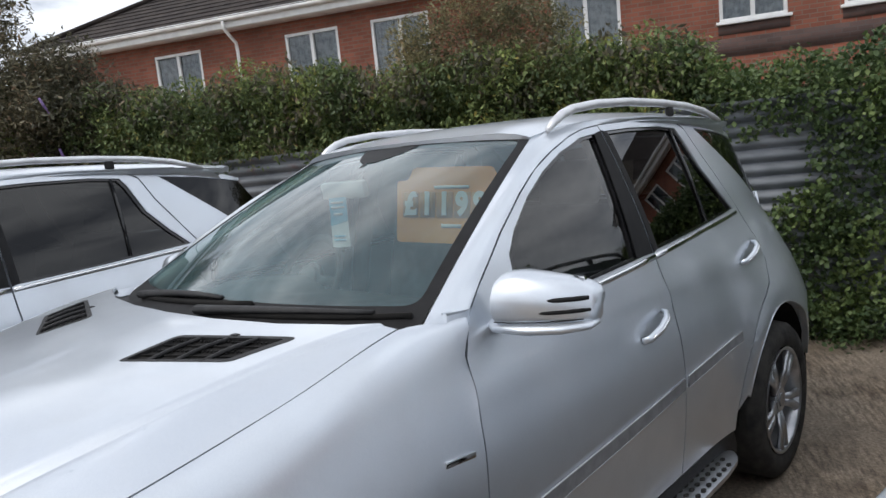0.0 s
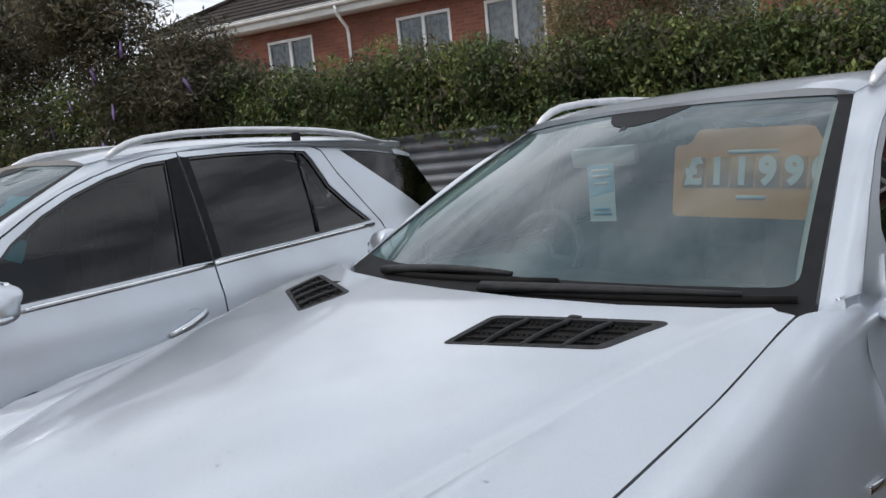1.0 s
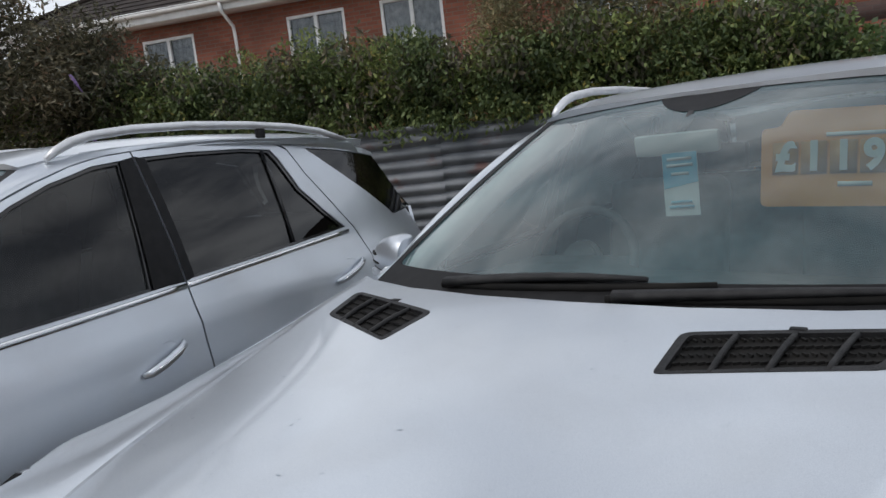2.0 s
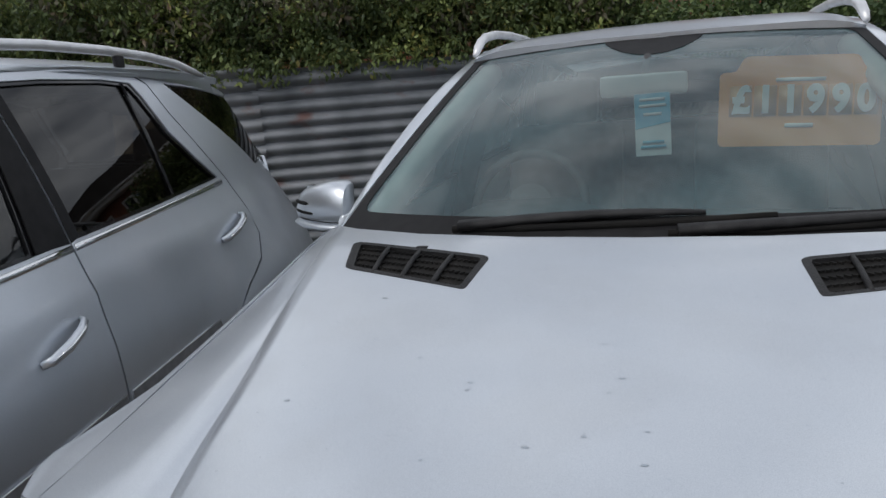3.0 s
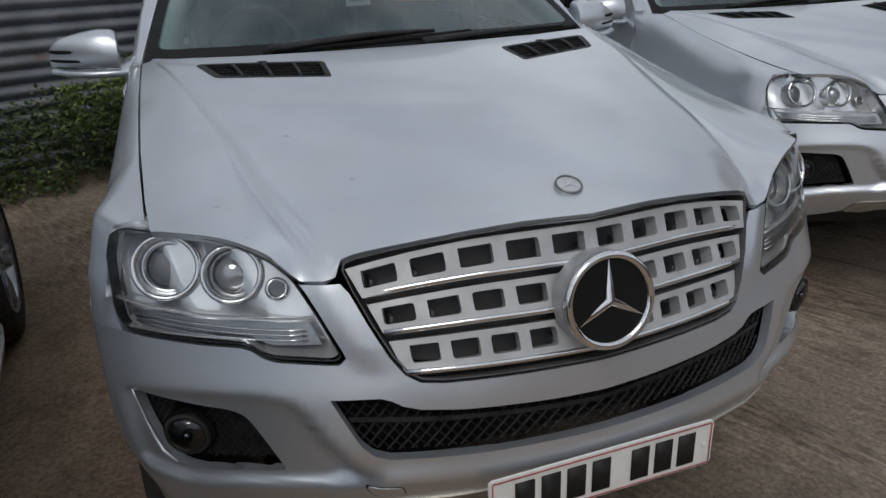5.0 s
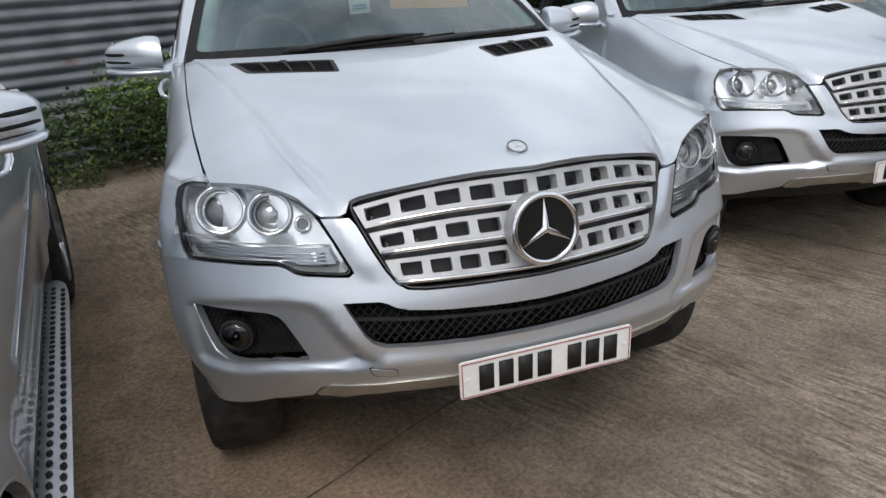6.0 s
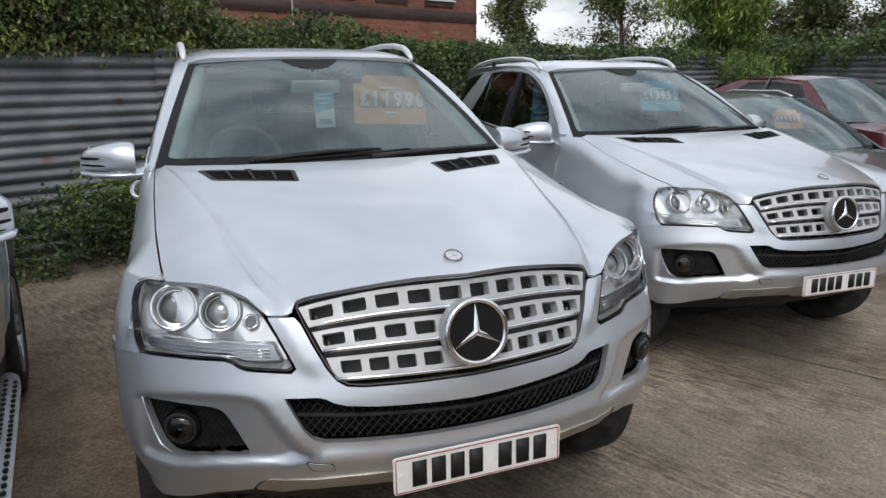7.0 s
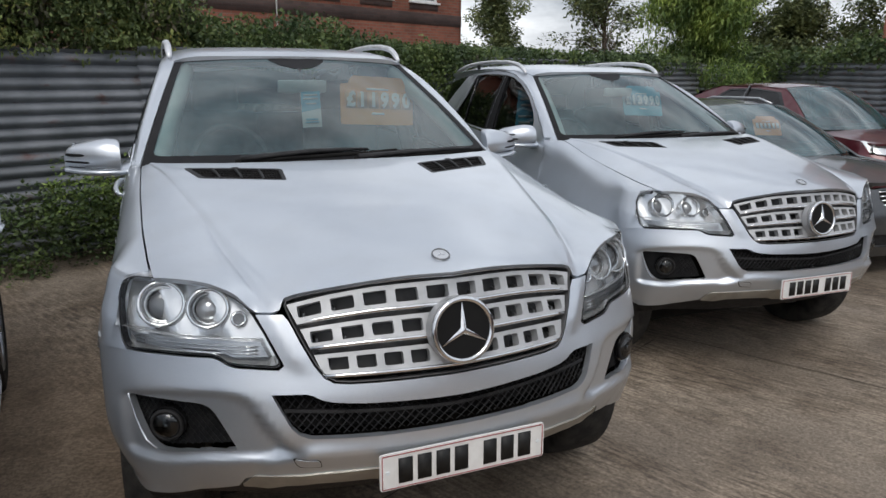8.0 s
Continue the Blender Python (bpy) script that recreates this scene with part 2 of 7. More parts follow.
LEAF_BRIGHT = leaf_mat("bright_leaf", (0.065, 0.11, 0.03), (0.165, 0.25, 0.065), (0.27, 0.35, 0.11))
LEAF_DRY = leaf_mat("dry_leaf", (0.10, 0.10, 0.055), (0.185, 0.175, 0.095), (0.27, 0.255, 0.135), (0.27, 0.16, 0.09))


def concrete_mat():
    """Brushed yard concrete: broken ribs across the yard, stains and grit; a smooth, browner slab beside it, its colour
    lifted against shade.
    """
    m, nt, p = base_mat("brushed_concrete")

    def node(kind, **sockets):
        n = nt.nodes.new(kind)
        for k, v in sockets.items():
            n.inputs[k.replace("_", " ")].default_value = v
        return n

    def ramp(src, a, ca, b, cb):
        r = nt.nodes.new("ShaderNodeValToRGB")
        r.color_ramp.elements[0].position, r.color_ramp.elements[0].color = a, (*ca, 1)
        r.color_ramp.elements[1].position, r.color_ramp.elements[1].color = b, (*cb, 1)
        nt.links.new(src, r.inputs["Fac"])
        return r.outputs["Color"]

    def times(a, b, fac=1.0):
        n = nt.nodes.new("ShaderNodeMixRGB")
        n.blend_type = "MULTIPLY"
        n.inputs["Fac"].default_value = fac
        nt.links.new(a, n.inputs["Color1"])
        nt.links.new(b, n.inputs["Color2"])
        return n.outputs["Color"]

    def calc(kind, a, b):
        n = nt.nodes.new("ShaderNodeMath")
        n.operation = kind
        for k, v in enumerate((a, b)):
            if isinstance(v, float):
                n.inputs[k].default_value = v
            else:
                nt.links.new(v, n.inputs[k])
        return n.outputs["Value"]

    def noise(vec, scale, detail, rough=0.5):
        n = node("ShaderNodeTexNoise", Scale=scale, Detail=detail, Roughness=rough)
        nt.links.new(vec, n.inputs["Vector"])
        return n.outputs["Fac"]

    co = nt.nodes.new("ShaderNodeTexCoord").outputs["Object"]
    turn = nt.nodes.new("ShaderNodeMapping")
    turn.inputs["Rotation"].default_value = (0, 0, radians(-27.3))
    nt.links.new(co, turn.inputs["Vector"])
    flat = nt.nodes.new("ShaderNodeMapping")
    flat.inputs["Scale"].default_value = (38.0, 6.5, 1.0)
    nt.links.new(turn.outputs["Vector"], flat.inputs["Vector"])
    rib = noise(flat.outputs["Vector"], 1.0, 4.0, 0.62)
    sx = nt.nodes.new("ShaderNodeSeparateXYZ")
    nt.links.new(turn.outputs["Vector"], sx.inputs["Vector"])
    slab = node("ShaderNodeMapRange", From_Min=-0.30, From_Max=0.35)
    nt.links.new(sx.outputs["X"], slab.inputs["Value"])
    slab = slab.outputs["Result"]
    worn = ramp(noise(co, 1.1, 5.0), 0.40, (0.15, 0.15, 0.15), 0.58, (1, 1, 1))
    ribbed = calc("MULTIPLY", slab, worn)
    base = ramp(noise(co, 0.6, 9.0, 0.62), 0.34, (0.150, 0.122, 0.096), 0.68, (0.285, 0.240, 0.192))
    grit = ramp(noise(co, 55.0, 6.0, 0.75), 0.34, (0.52, 0.50, 0.48), 0.66, (1.42, 1.41, 1.39))
    blot = ramp(noise(co, 2.6, 7.0, 0.65), 0.36, (0.66, 0.63, 0.60), 0.52, (1, 1, 1))
    lines = ramp(rib, 0.37, (0.54, 0.51, 0.48), 0.61, (1.44, 1.42, 1.37))
    white = node("ShaderNodeMixRGB", Color1=(1, 1, 1, 1))
    nt.links.new(ribbed, white.inputs["Fac"])
    nt.links.new(lines, white.inputs["Color2"])
    # The ribless slab is browner and painted lighter to offset shade in the lane.
    old = node("ShaderNodeMixRGB", Color1=(1.25, 1.11, 0.96, 1), Color2=(1, 1, 1, 1))
    nt.links.new(slab, old.inputs["Fac"])
    col = times(times(times(times(base, grit), blot), white.outputs["Color"]), old.outputs["Color"])
    nt.links.new(col, p.inputs["Base Color"])
    high = calc("ADD", calc("MULTIPLY", rib, ribbed), calc("MULTIPLY", noise(co, 60.0, 6.0, 0.7), 0.22))
    bp = node("ShaderNodeBump", Strength=0.45, Distance=0.008)
    nt.links.new(high, bp.inputs["Height"])
    nt.links.new(bp.outputs["Normal"], p.inputs["Normal"])
    p.inputs["Roughness"].default_value = 0.85
    return m


def brick_mat(name, c1, c2, mortar):
    m, nt, p = base_mat(name)
    co = nt.nodes.new("ShaderNodeTexCoord")
    sep = nt.nodes.new("ShaderNodeSeparateXYZ")
    com = nt.nodes.new("ShaderNodeCombineXYZ")
    ad = nt.nodes.new("ShaderNodeMath")
    ad.operation = "ADD"
    br = nt.nodes.new("ShaderNodeTexBrick")
    br.inputs["Scale"].default_value = 1.0
    br.inputs["Brick Width"].default_value, br.inputs["Row Height"].default_value = 0.225, 0.075
    br.inputs["Mortar Size"].default_value = 0.008
    br.inputs["Color1"].default_value, br.inputs["Color2"].default_value, br.inputs["Mortar"].default_value = (*c1, 1), (*c2, 1), (*mortar, 1)
    no = nt.nodes.new("ShaderNodeTexNoise")
    no.inputs["Scale"].default_value, no.inputs["Detail"].default_value = 1.3, 8.0
    ra = nt.nodes.new("ShaderNodeValToRGB")
    ra.color_ramp.elements[0].position, ra.color_ramp.elements[0].color = 0.35, (0.72, 0.7, 0.68, 1)
    ra.color_ramp.elements[1].position, ra.color_ramp.elements[1].color = 0.7, (1.12, 1.1, 1.08, 1)
    mu = nt.nodes.new("ShaderNodeMixRGB")
    mu.blend_type = "MULTIPLY"
    mu.inputs["Fac"].default_value = 1.0
    bp = nt.nodes.new("ShaderNodeBump")
    bp.inputs["Strength"].default_value, bp.inputs["Distance"].default_value, bp.invert = 0.6, 0.008, True
    for a, b in ((co.outputs["Object"], sep.inputs["Vector"]), (sep.outputs["X"], ad.inputs[0]), (sep.outputs["Y"], ad.inputs[1]),
                 (ad.outputs["Value"], com.inputs["X"]), (sep.outputs["Z"], com.inputs["Y"]), (com.outputs["Vector"], br.inputs["Vector"]),
                 (co.outputs["Object"], no.inputs["Vector"]), (no.outputs["Fac"], ra.inputs["Fac"]), (br.outputs["Color"], mu.inputs["Color1"]),
                 (ra.outputs["Color"], mu.inputs["Color2"]), (mu.outputs["Color"], p.inputs["Base Color"]), (br.outputs["Fac"], bp.inputs["Height"]), (bp.outputs["Normal"], p.inputs["Normal"])):
        nt.links.new(a, b)
    p.inputs["Roughness"].default_value = 0.88
    return m


def sheet_metal_mat():
    """Weathered painted corrugated steel with rust."""
    m, nt, p = base_mat("corrugated_steel")
    co = nt.nodes.new("ShaderNodeTexCoord")
    inf = nt.nodes.new("ShaderNodeObjectInfo")
    no = nt.nodes.new("ShaderNodeTexNoise")
    no.inputs["Scale"].default_value, no.inputs["Detail"].default_value = 2.4, 9.0
    ra = nt.nodes.new("ShaderNodeValToRGB")
    ra.color_ramp.elements[0].position, ra.color_ramp.elements[0].color = 0.34, (0.11, 0.123, 0.137, 1)
    ra.color_ramp.elements[1].position, ra.color_ramp.elements[1].color = 0.66, (0.235, 0.25, 0.27, 1)
    mp = nt.nodes.new("ShaderNodeMapping")
    mp.inputs["Scale"].default_value = (2.5, 2.5, 5.0)
    ru = nt.nodes.new("ShaderNodeTexNoise")
    ru.inputs["Scale"].default_value, ru.inputs["Detail"].default_value = 1.6, 8.0
    rr = nt.nodes.new("ShaderNodeValToRGB")
    rr.color_ramp.elements[0].position, rr.color_ramp.elements[0].color = 0.60, (0, 0, 0, 1)
    rr.color_ramp.elements[1].position, rr.color_ramp.elements[1].color = 0.74, (0.8, 0.8, 0.8, 1)
    mx = nt.nodes.new("ShaderNodeMixRGB")
    mx.inputs["Color2"].default_value = (0.13, 0.05, 0.035, 1)
    hv = nt.nodes.new("ShaderNodeHueSaturation")
    mr = nt.nodes.new("ShaderNodeMapRange")
    mr.inputs["To Min"].default_value, mr.inputs["To Max"].default_value = 0.85, 1.15
    bp = nt.nodes.new("ShaderNodeBump")
    bp.inputs["Strength"].default_value, bp.inputs["Distance"].default_value = 0.2, 0.01
    for a, b in ((co.outputs["Object"], no.inputs["Vector"]), (no.outputs["Fac"], ra.inputs["Fac"]), (co.outputs["Object"], mp.inputs["Vector"]),
                 (mp.outputs["Vector"], ru.inputs["Vector"]), (ru.outputs["Fac"], rr.inputs["Fac"]), (rr.outputs["Color"], mx.inputs["Fac"]),
                 (ra.outputs["Color"], mx.inputs["Color1"]), (mx.outputs["Color"], hv.inputs["Color"]), (inf.outputs["Random"], mr.inputs["Value"]),
                 (mr.outputs["Result"], hv.inputs["Value"]), (hv.outputs["Color"], p.inputs["Base Color"]), (no.outputs["Fac"], bp.inputs["Height"]), (bp.outputs["Normal"], p.inputs["Normal"])):
        nt.links.new(a, b)
    p.inputs["Roughness"].default_value, p.inputs["Metallic"].default_value = 0.62, 0.1
    return m


CONCRETE = concrete_mat()
BRICK = brick_mat("red_brick", (0.225, 0.075, 0.048), (0.31, 0.11, 0.07), (0.21, 0.15, 0.12))
BRICK_DARK = brick_mat("dark_brick", (0.085, 0.055, 0.05), (0.13, 0.08, 0.07), (0.10, 0.08, 0.075))
STEEL = sheet_metal_mat()
ROOF_TILE = spotted("roof_tile", (0.020, 0.016, 0.015), (0.045, 0.036, 0.032), 3, 0.9, 0, 0.5, 40)


# ------------------------------------------------------------ mesh helpers
def finish(name, bm, mat, label="", category="", group="", kind="", smooth=True):
    me = bpy.data.meshes.new(name)
    bm.to_mesh(me)
    bm.free()
    if mat:
        me.materials.append(mat)
    if smooth:
        for f in me.polygons:
            f.use_smooth = True
    ob = new(name, me)
    return tagged(ob, label, category, group, kind)


def part(name, bm, material, parent, label="", smooth=True):
    ob = finish(name, bm, material, label, smooth=smooth)
    ob.parent = parent
    return ob


def thing(name, label, category, group="", kind=""):
    return tagged(new(name), label, category, group, kind)


def inside(poly, x, y):
    c = False
    n = len(poly)
    for i in range(n):
        x1, y1 = poly[i]
        x2, y2 = poly[i - 1]
        if (y1 > y) != (y2 > y) and x < (x2 - x1) * (y - y1) / (y2 - y1) + x1:
            c = not c
    return c


def rounded(poly, r, n=3):
    """The polygon with its corners rounded by about r."""
    out = []
    k = len(poly)
    for i in range(k):
        p, a, b = Vector(poly[i]), Vector(poly[i - 1]), Vector(poly[(i + 1) % k])
        da, db = a - p, b - p
        ra, rb = min(r, da.length * 0.45), min(r, db.length * 0.45)
        pa, pb = p + da.normalized() * ra, p + db.normalized() * rb
        for j in range(n + 1):
            t = j / n
            q = pa * (1 - t) ** 2 + p * 2 * t * (1 - t) + pb * t * t
            out.append((q.x, q.y))
    return out


def sharp_edges(bm, degrees=34):
    bm.normal_update()
    for e in bm.edges:
        if len(e.link_faces) == 2 and e.calc_face_angle(0) > radians(degrees):
            e.smooth = False


def sheet(outline, holes, lift, step=0.04, thick=0.02, out=(0, 0, 1), step2=None, cuts=()):
    """A curved panel: the polygon less its holes, in the plane (u, v), carried to space by lift(u, v), its rims turned inwards by thick."""
    us, vs = [p[0] for p in outline], [p[1] for p in outline]
    u0, u1, v0, v1 = min(us) - 0.003, max(us) + 0.003, min(vs) - 0.003, max(vs) + 0.003
    nu, nv = max(1, math.ceil((u1 - u0) / step)), max(1, math.ceil((v1 - v0) / (step2 or step)))
    bm = bmesh.new()
    grid = [[bm.verts.new((u0 + (u1 - u0) * i / nu, v0 + (v1 - v0) * j / nv, 0)) for j in range(nv + 1)] for i in range(nu + 1)]
    for i in range(nu):
        for j in range(nv):
            bm.faces.new((grid[i][j], grid[i + 1][j], grid[i + 1][j + 1], grid[i][j + 1]))
    for poly in (outline, *holes, *cuts):
        for i in range(1 if poly in cuts else 0, len(poly)):
            a, b = poly[i - 1], poly[i]
            lu, hu, lv, hv = min(a[0], b[0]) - 1e-4, max(a[0], b[0]) + 1e-4, min(a[1], b[1]) - 1e-4, max(a[1], b[1]) + 1e-4
            fs = []
            for f in bm.faces:
                fu = [v.co.x for v in f.verts]
                fv = [v.co.y for v in f.verts]
                if max(fu) >= lu and min(fu) <= hu and max(fv) >= lv and min(fv) <= hv:
                    fs.append(f)
            if not fs or math.hypot(b[0] - a[0], b[1] - a[1]) < 1e-6:
                continue
            geom = list({v for f in fs for v in f.verts}) + list({e for f in fs for e in f.edges}) + fs
            bmesh.ops.bisect_plane(bm, geom=geom, dist=1e-5, plane_co=(a[0], a[1], 0), plane_no=(b[1] - a[1], a[0] - b[0], 0))
    drop = []
    for f in bm.faces:
        c = f.calc_center_median()
        if not inside(outline, c.x, c.y) or any(inside(h, c.x, c.y) for h in holes):
            drop.append(f)
    bmesh.ops.delete(bm, geom=drop, context="FACES")
    bmesh.ops.remove_doubles(bm, verts=bm.verts, dist=2e-4)
    for v in bm.verts:
        v.co = lift(v.co.x, v.co.y)
    bm.normal_update()
    way = Vector(out)
    if sum(f.normal.dot(way) * f.calc_area() for f in bm.faces) < 0:
        bmesh.ops.reverse_faces(bm, faces=bm.faces)
    bm.normal_update()
    if thick:
        rim = [e for e in bm.edges if len(e.link_faces) == 1]
        inward = {v: -v.normal.copy() for e in rim for v in e.verts}
        old = list(inward)
        got = bmesh.ops.extrude_edge_only(bm, edges=rim)
        for v in got["geom"]:
            if isinstance(v, bmesh.types.BMVert):
                near = None
                for e in v.link_edges:
                    o = e.other_vert(v)
                    if o in inward and (o.co - v.co).length < 1e-7:
                        near = o
                        break
                if near:
                    v.co = near.co + inward[near] * thick
        for e in rim:
            if e.is_valid:
                e.smooth = False
    bm.normal_update()
    return bm


def box(sx, sy, sz, at=(0, 0, 0), bevel=0.0, m=None, seg=2):
    bm = bmesh.new()
    bmesh.ops.create_cube(bm, size=1.0)
    for v in bm.verts:
        v.co = Vector((v.co.x * sx, v.co.y * sy, v.co.z * sz))
    if bevel:
        bmesh.ops.bevel(bm, geom=list(bm.edges), offset=bevel, segments=seg, affect="EDGES", profile=0.6)
    bm.transform(Matrix.Translation(at) if m is None else m)
    sharp_edges(bm, 50)
    return bm


def disc(r, depth, m, n=28, bevel=0.0):
    """A short cylinder along its own z, bevelled, carried by m."""
    bm = bmesh.new()
    bmesh.ops.create_cone(bm, cap_ends=True, segments=n, radius1=r, radius2=r, depth=depth)
    if bevel:
        bmesh.ops.bevel(bm, geom=[e for e in bm.edges if len(e.link_faces) == 2 and e.calc_face_angle(0) > 0.7], offset=bevel, segments=2, affect="EDGES")
    sharp_edges(bm, 40)
    bm.transform(m)
    return bm


def torus(R, r, m, n=36, k=10, flat=1.0):
    bm = bmesh.new()
    rings = []
    for i in range(n):
        a = 2 * math.pi * i / n
        rings.append([bm.verts.new(((R + r * math.cos(2 * math.pi * j / k)) * math.cos(a), (R + r * math.cos(2 * math.pi * j / k)) * math.sin(a), flat * r * math.sin(2 * math.pi * j / k))) for j in range(k)])
    for i in range(n):
        for j in range(k):
            bm.faces.new((rings[i][j], rings[(i + 1) % n][j], rings[(i + 1) % n][(j + 1) % k], rings[i][(j + 1) % k]))
    bm.transform(m)
    bm.normal_update()
    return bm


def tube(points, r, k=8, flat=None, up=(0, 0, 1), caps=True):
    """A swept rod through points; r a number or one for each point; flat: (across, upright) factors."""
    bm = bmesh.new()
    n = len(points)
    P = [Vector(p) for p in points]
    rings = []
    for i in range(n):
        t = (P[min(i + 1, n - 1)] - P[max(i - 1, 0)]).normalized()
        s = t.cross(Vector(up))
        s = s.normalized() if s.length > 1e-5 else t.orthogonal().normalized()
        w = s.cross(t).normalized()
        rr = r[i] if isinstance(r, (list, tuple)) else r
        fa, fb = flat or (1, 1)
        rings.append([bm.verts.new(P[i] + s * (rr * fa * math.cos(2 * math.pi * j / k)) + w * (rr * fb * math.sin(2 * math.pi * j / k))) for j in range(k)])
    for i in range(n - 1):
        for j in range(k):
            bm.faces.new((rings[i][j], rings[i][(j + 1) % k], rings[i + 1][(j + 1) % k], rings[i + 1][j]))
    if caps:
        bm.faces.new(rings[0][::-1])
        bm.faces.new(rings[-1])
    bmesh.ops.recalc_face_normals(bm, faces=bm.faces)
    return bm


def ruled(rows, thick=0.0, out=(0, 0, 1)):
    """A surface through rows of points."""
    bm = bmesh.new()
    V = [[bm.verts.new(p) for p in r] for r in rows]
    for i in range(len(V) - 1):
        for j in range(len(V[0]) - 1):
            bm.faces.new((V[i][j], V[i][j + 1], V[i + 1][j + 1], V[i + 1][j]))
    bm.normal_update()
    if sum(f.normal.dot(Vector(out)) * f.calc_area() for f in bm.faces) < 0:
        bmesh.ops.reverse_faces(bm, faces=bm.faces)
    bm.normal_update()
    if thick:
        rim = [e for e in bm.edges if len(e.link_faces) == 1]
        inward = {v: -v.normal.copy() for e in rim for v in e.verts}
        got = bmesh.ops.extrude_edge_only(bm, edges=rim)
        for v in got["geom"]:
            if isinstance(v, bmesh.types.BMVert):
                for e in v.link_edges:
                    o = e.other_vert(v)
                    if o in inward and (o.co - v.co).length < 1e-7:
                        v.co = o.co + inward[o] * thick
                        break
        for e in rim:
            e.smooth = False
    bm.normal_update()
    return bm


def join(*bms):
    out = bmesh.new()
    for b in bms:
        me = bpy.data.meshes.new("tmp")
        b.to_mesh(me)
        b.free()
        out.from_mesh(me)
        bpy.data.meshes.remove(me)
    return out


def glyphs(text, size, m, material, parent, name="lettering", depth=0.0015, heavy=.055):
    """Raised writing as a mesh."""
    cu = bpy.data.curves.new("glyphs", "FONT")
    cu.body, cu.size, cu.extrude = text, size, depth
    cu.align_x, cu.align_y = "CENTER", "CENTER"
    cu.offset = size * heavy * .45
    tmp = new("glyphs", cu)
    me = bpy.data.meshes.new_from_object(tmp.evaluated_get(bpy.context.evaluated_depsgraph_get()))
    bpy.data.objects.remove(tmp)
    bpy.data.curves.remove(cu)
    me.transform(m)
    me.materials.append(material)
    ob = new(name, me)
    ob.parent = parent
    return ob


def table(pts):
    """A smooth curve through a short table."""
    X, Y = [p[0] for p in pts], [p[1] for p in pts]
    n = len(X)
    d = [(Y[i + 1] - Y[i]) / (X[i + 1] - X[i]) for i in range(n - 1)]
    s = [d[0]] + [0 if d[i - 1] * d[i] <= 0 else 2 * d[i - 1] * d[i] / (d[i - 1] + d[i]) for i in range(1, n - 1)] + [d[-1]]

    def f(x):
        if x <= X[0]:
            return Y[0] + s[0] * (x - X[0])
        if x >= X[-1]:
            return Y[-1] + s[-1] * (x - X[-1])
        i = 0
        while x > X[i + 1]:
            i += 1
        h = X[i + 1] - X[i]
        t = (x - X[i]) / h
        return (1 + 2 * t) * (1 - t) ** 2 * Y[i] + t * (1 - t) ** 2 * h * s[i] + t * t * (3 - 2 * t) * Y[i + 1] + t * t * (t - 1) * h * s[i + 1]
    return f


# ------------------------------------------------------------ the large silver off-roader, nose towards -y, ground at z = 0
FLANK = table([(.25, .86), (.35, .90), (.5, .922), (.65, .938), (.8, .945), (.92, .938), (1.02, .918), (1.12, .893), (1.2, .868), (1.26, .848), (1.36, .816), (1.5, .762), (1.62, .710), (1.70, .672), (1.76, .632)])
SLOPE = table([(.3, .05), (.5, .03), (.68, .03), (.78, .05), (.87, .085), (.95, .115), (1.02, .145), (1.08, .165), (1.2, .195)])
HOOD_MID = table([(.10, 1.112), (.15, 1.124), (.22, 1.138), (.4, 1.172), (.7, 1.222), (1.0, 1.260), (1.3, 1.292), (1.5, 1.305)])
HOOD_DROP = table([(.13, .070), (.24, .074), (.34, .068), (.5, .058), (.8, .040), (1.3, .014), (1.5, .012)])
HOOD_EDGE = table([(.25, 1.078), (.35, 1.094), (.46, 1.100), (.56, 1.110), (.84, 1.154), (1.135, 1.208), (1.47, 1.277), (1.7, 1.30)])
CREASE = table([(.12, .455), (.2, .478), (.34, .525), (.55, .578), (.7, .603), (.9, .645), (1.36, .748), (1.5, .79)])
HOOD_RIM_Z = table([(0, 1.113), (.1, 1.111), (.2, 1.103), (.3, 1.089), (.38, 1.075), (.44, 1.062), (.463, 1.052), (.476, 1.022), (.50, 1.017), (.535, 1.017), (.555, 1.031), (.588, 1.064), (.625, 1.081), (.665, 1.093), (.72, 1.097), (.775, 1.096), (.795, 1.092)])
ROOF_MID = table([(2.25, 1.728), (2.5, 1.768), (3.0, 1.79), (3.6, 1.775), (4.1, 1.735), (4.45, 1.685)])
BROW = table([(0, .650), (.40, .650), (.47, .655), (.50, .672), (.53, .708), (.555, .748), (.575, .782), (.60, .801), (.66, .809), (.74, .805), (.82, .792), (.93, .757), (.968, .748)])
LEDGE = table([(0, .678), (.25, .680), (.42, .683), (.47, .668), (.54, .634), (.62, .626), (.70, .617), (.82, .592), (.88, .592), (.968, .592)])
STRIP = table([(.86, .437), (.90, .452), (.94, .470), (.98, .489), (1.02, .503)])
HUBS = (0.865, 3.78)
ARCH = 0.465


def turn_of(x):
    return math.copysign(math.asin(min(1, (abs(x) / .968) ** 1.1)), x)


def nose_xy(a):
    return math.copysign(.968 * abs(math.sin(a)) ** (1 / 1.1), a), .60 * (1 - math.cos(a))


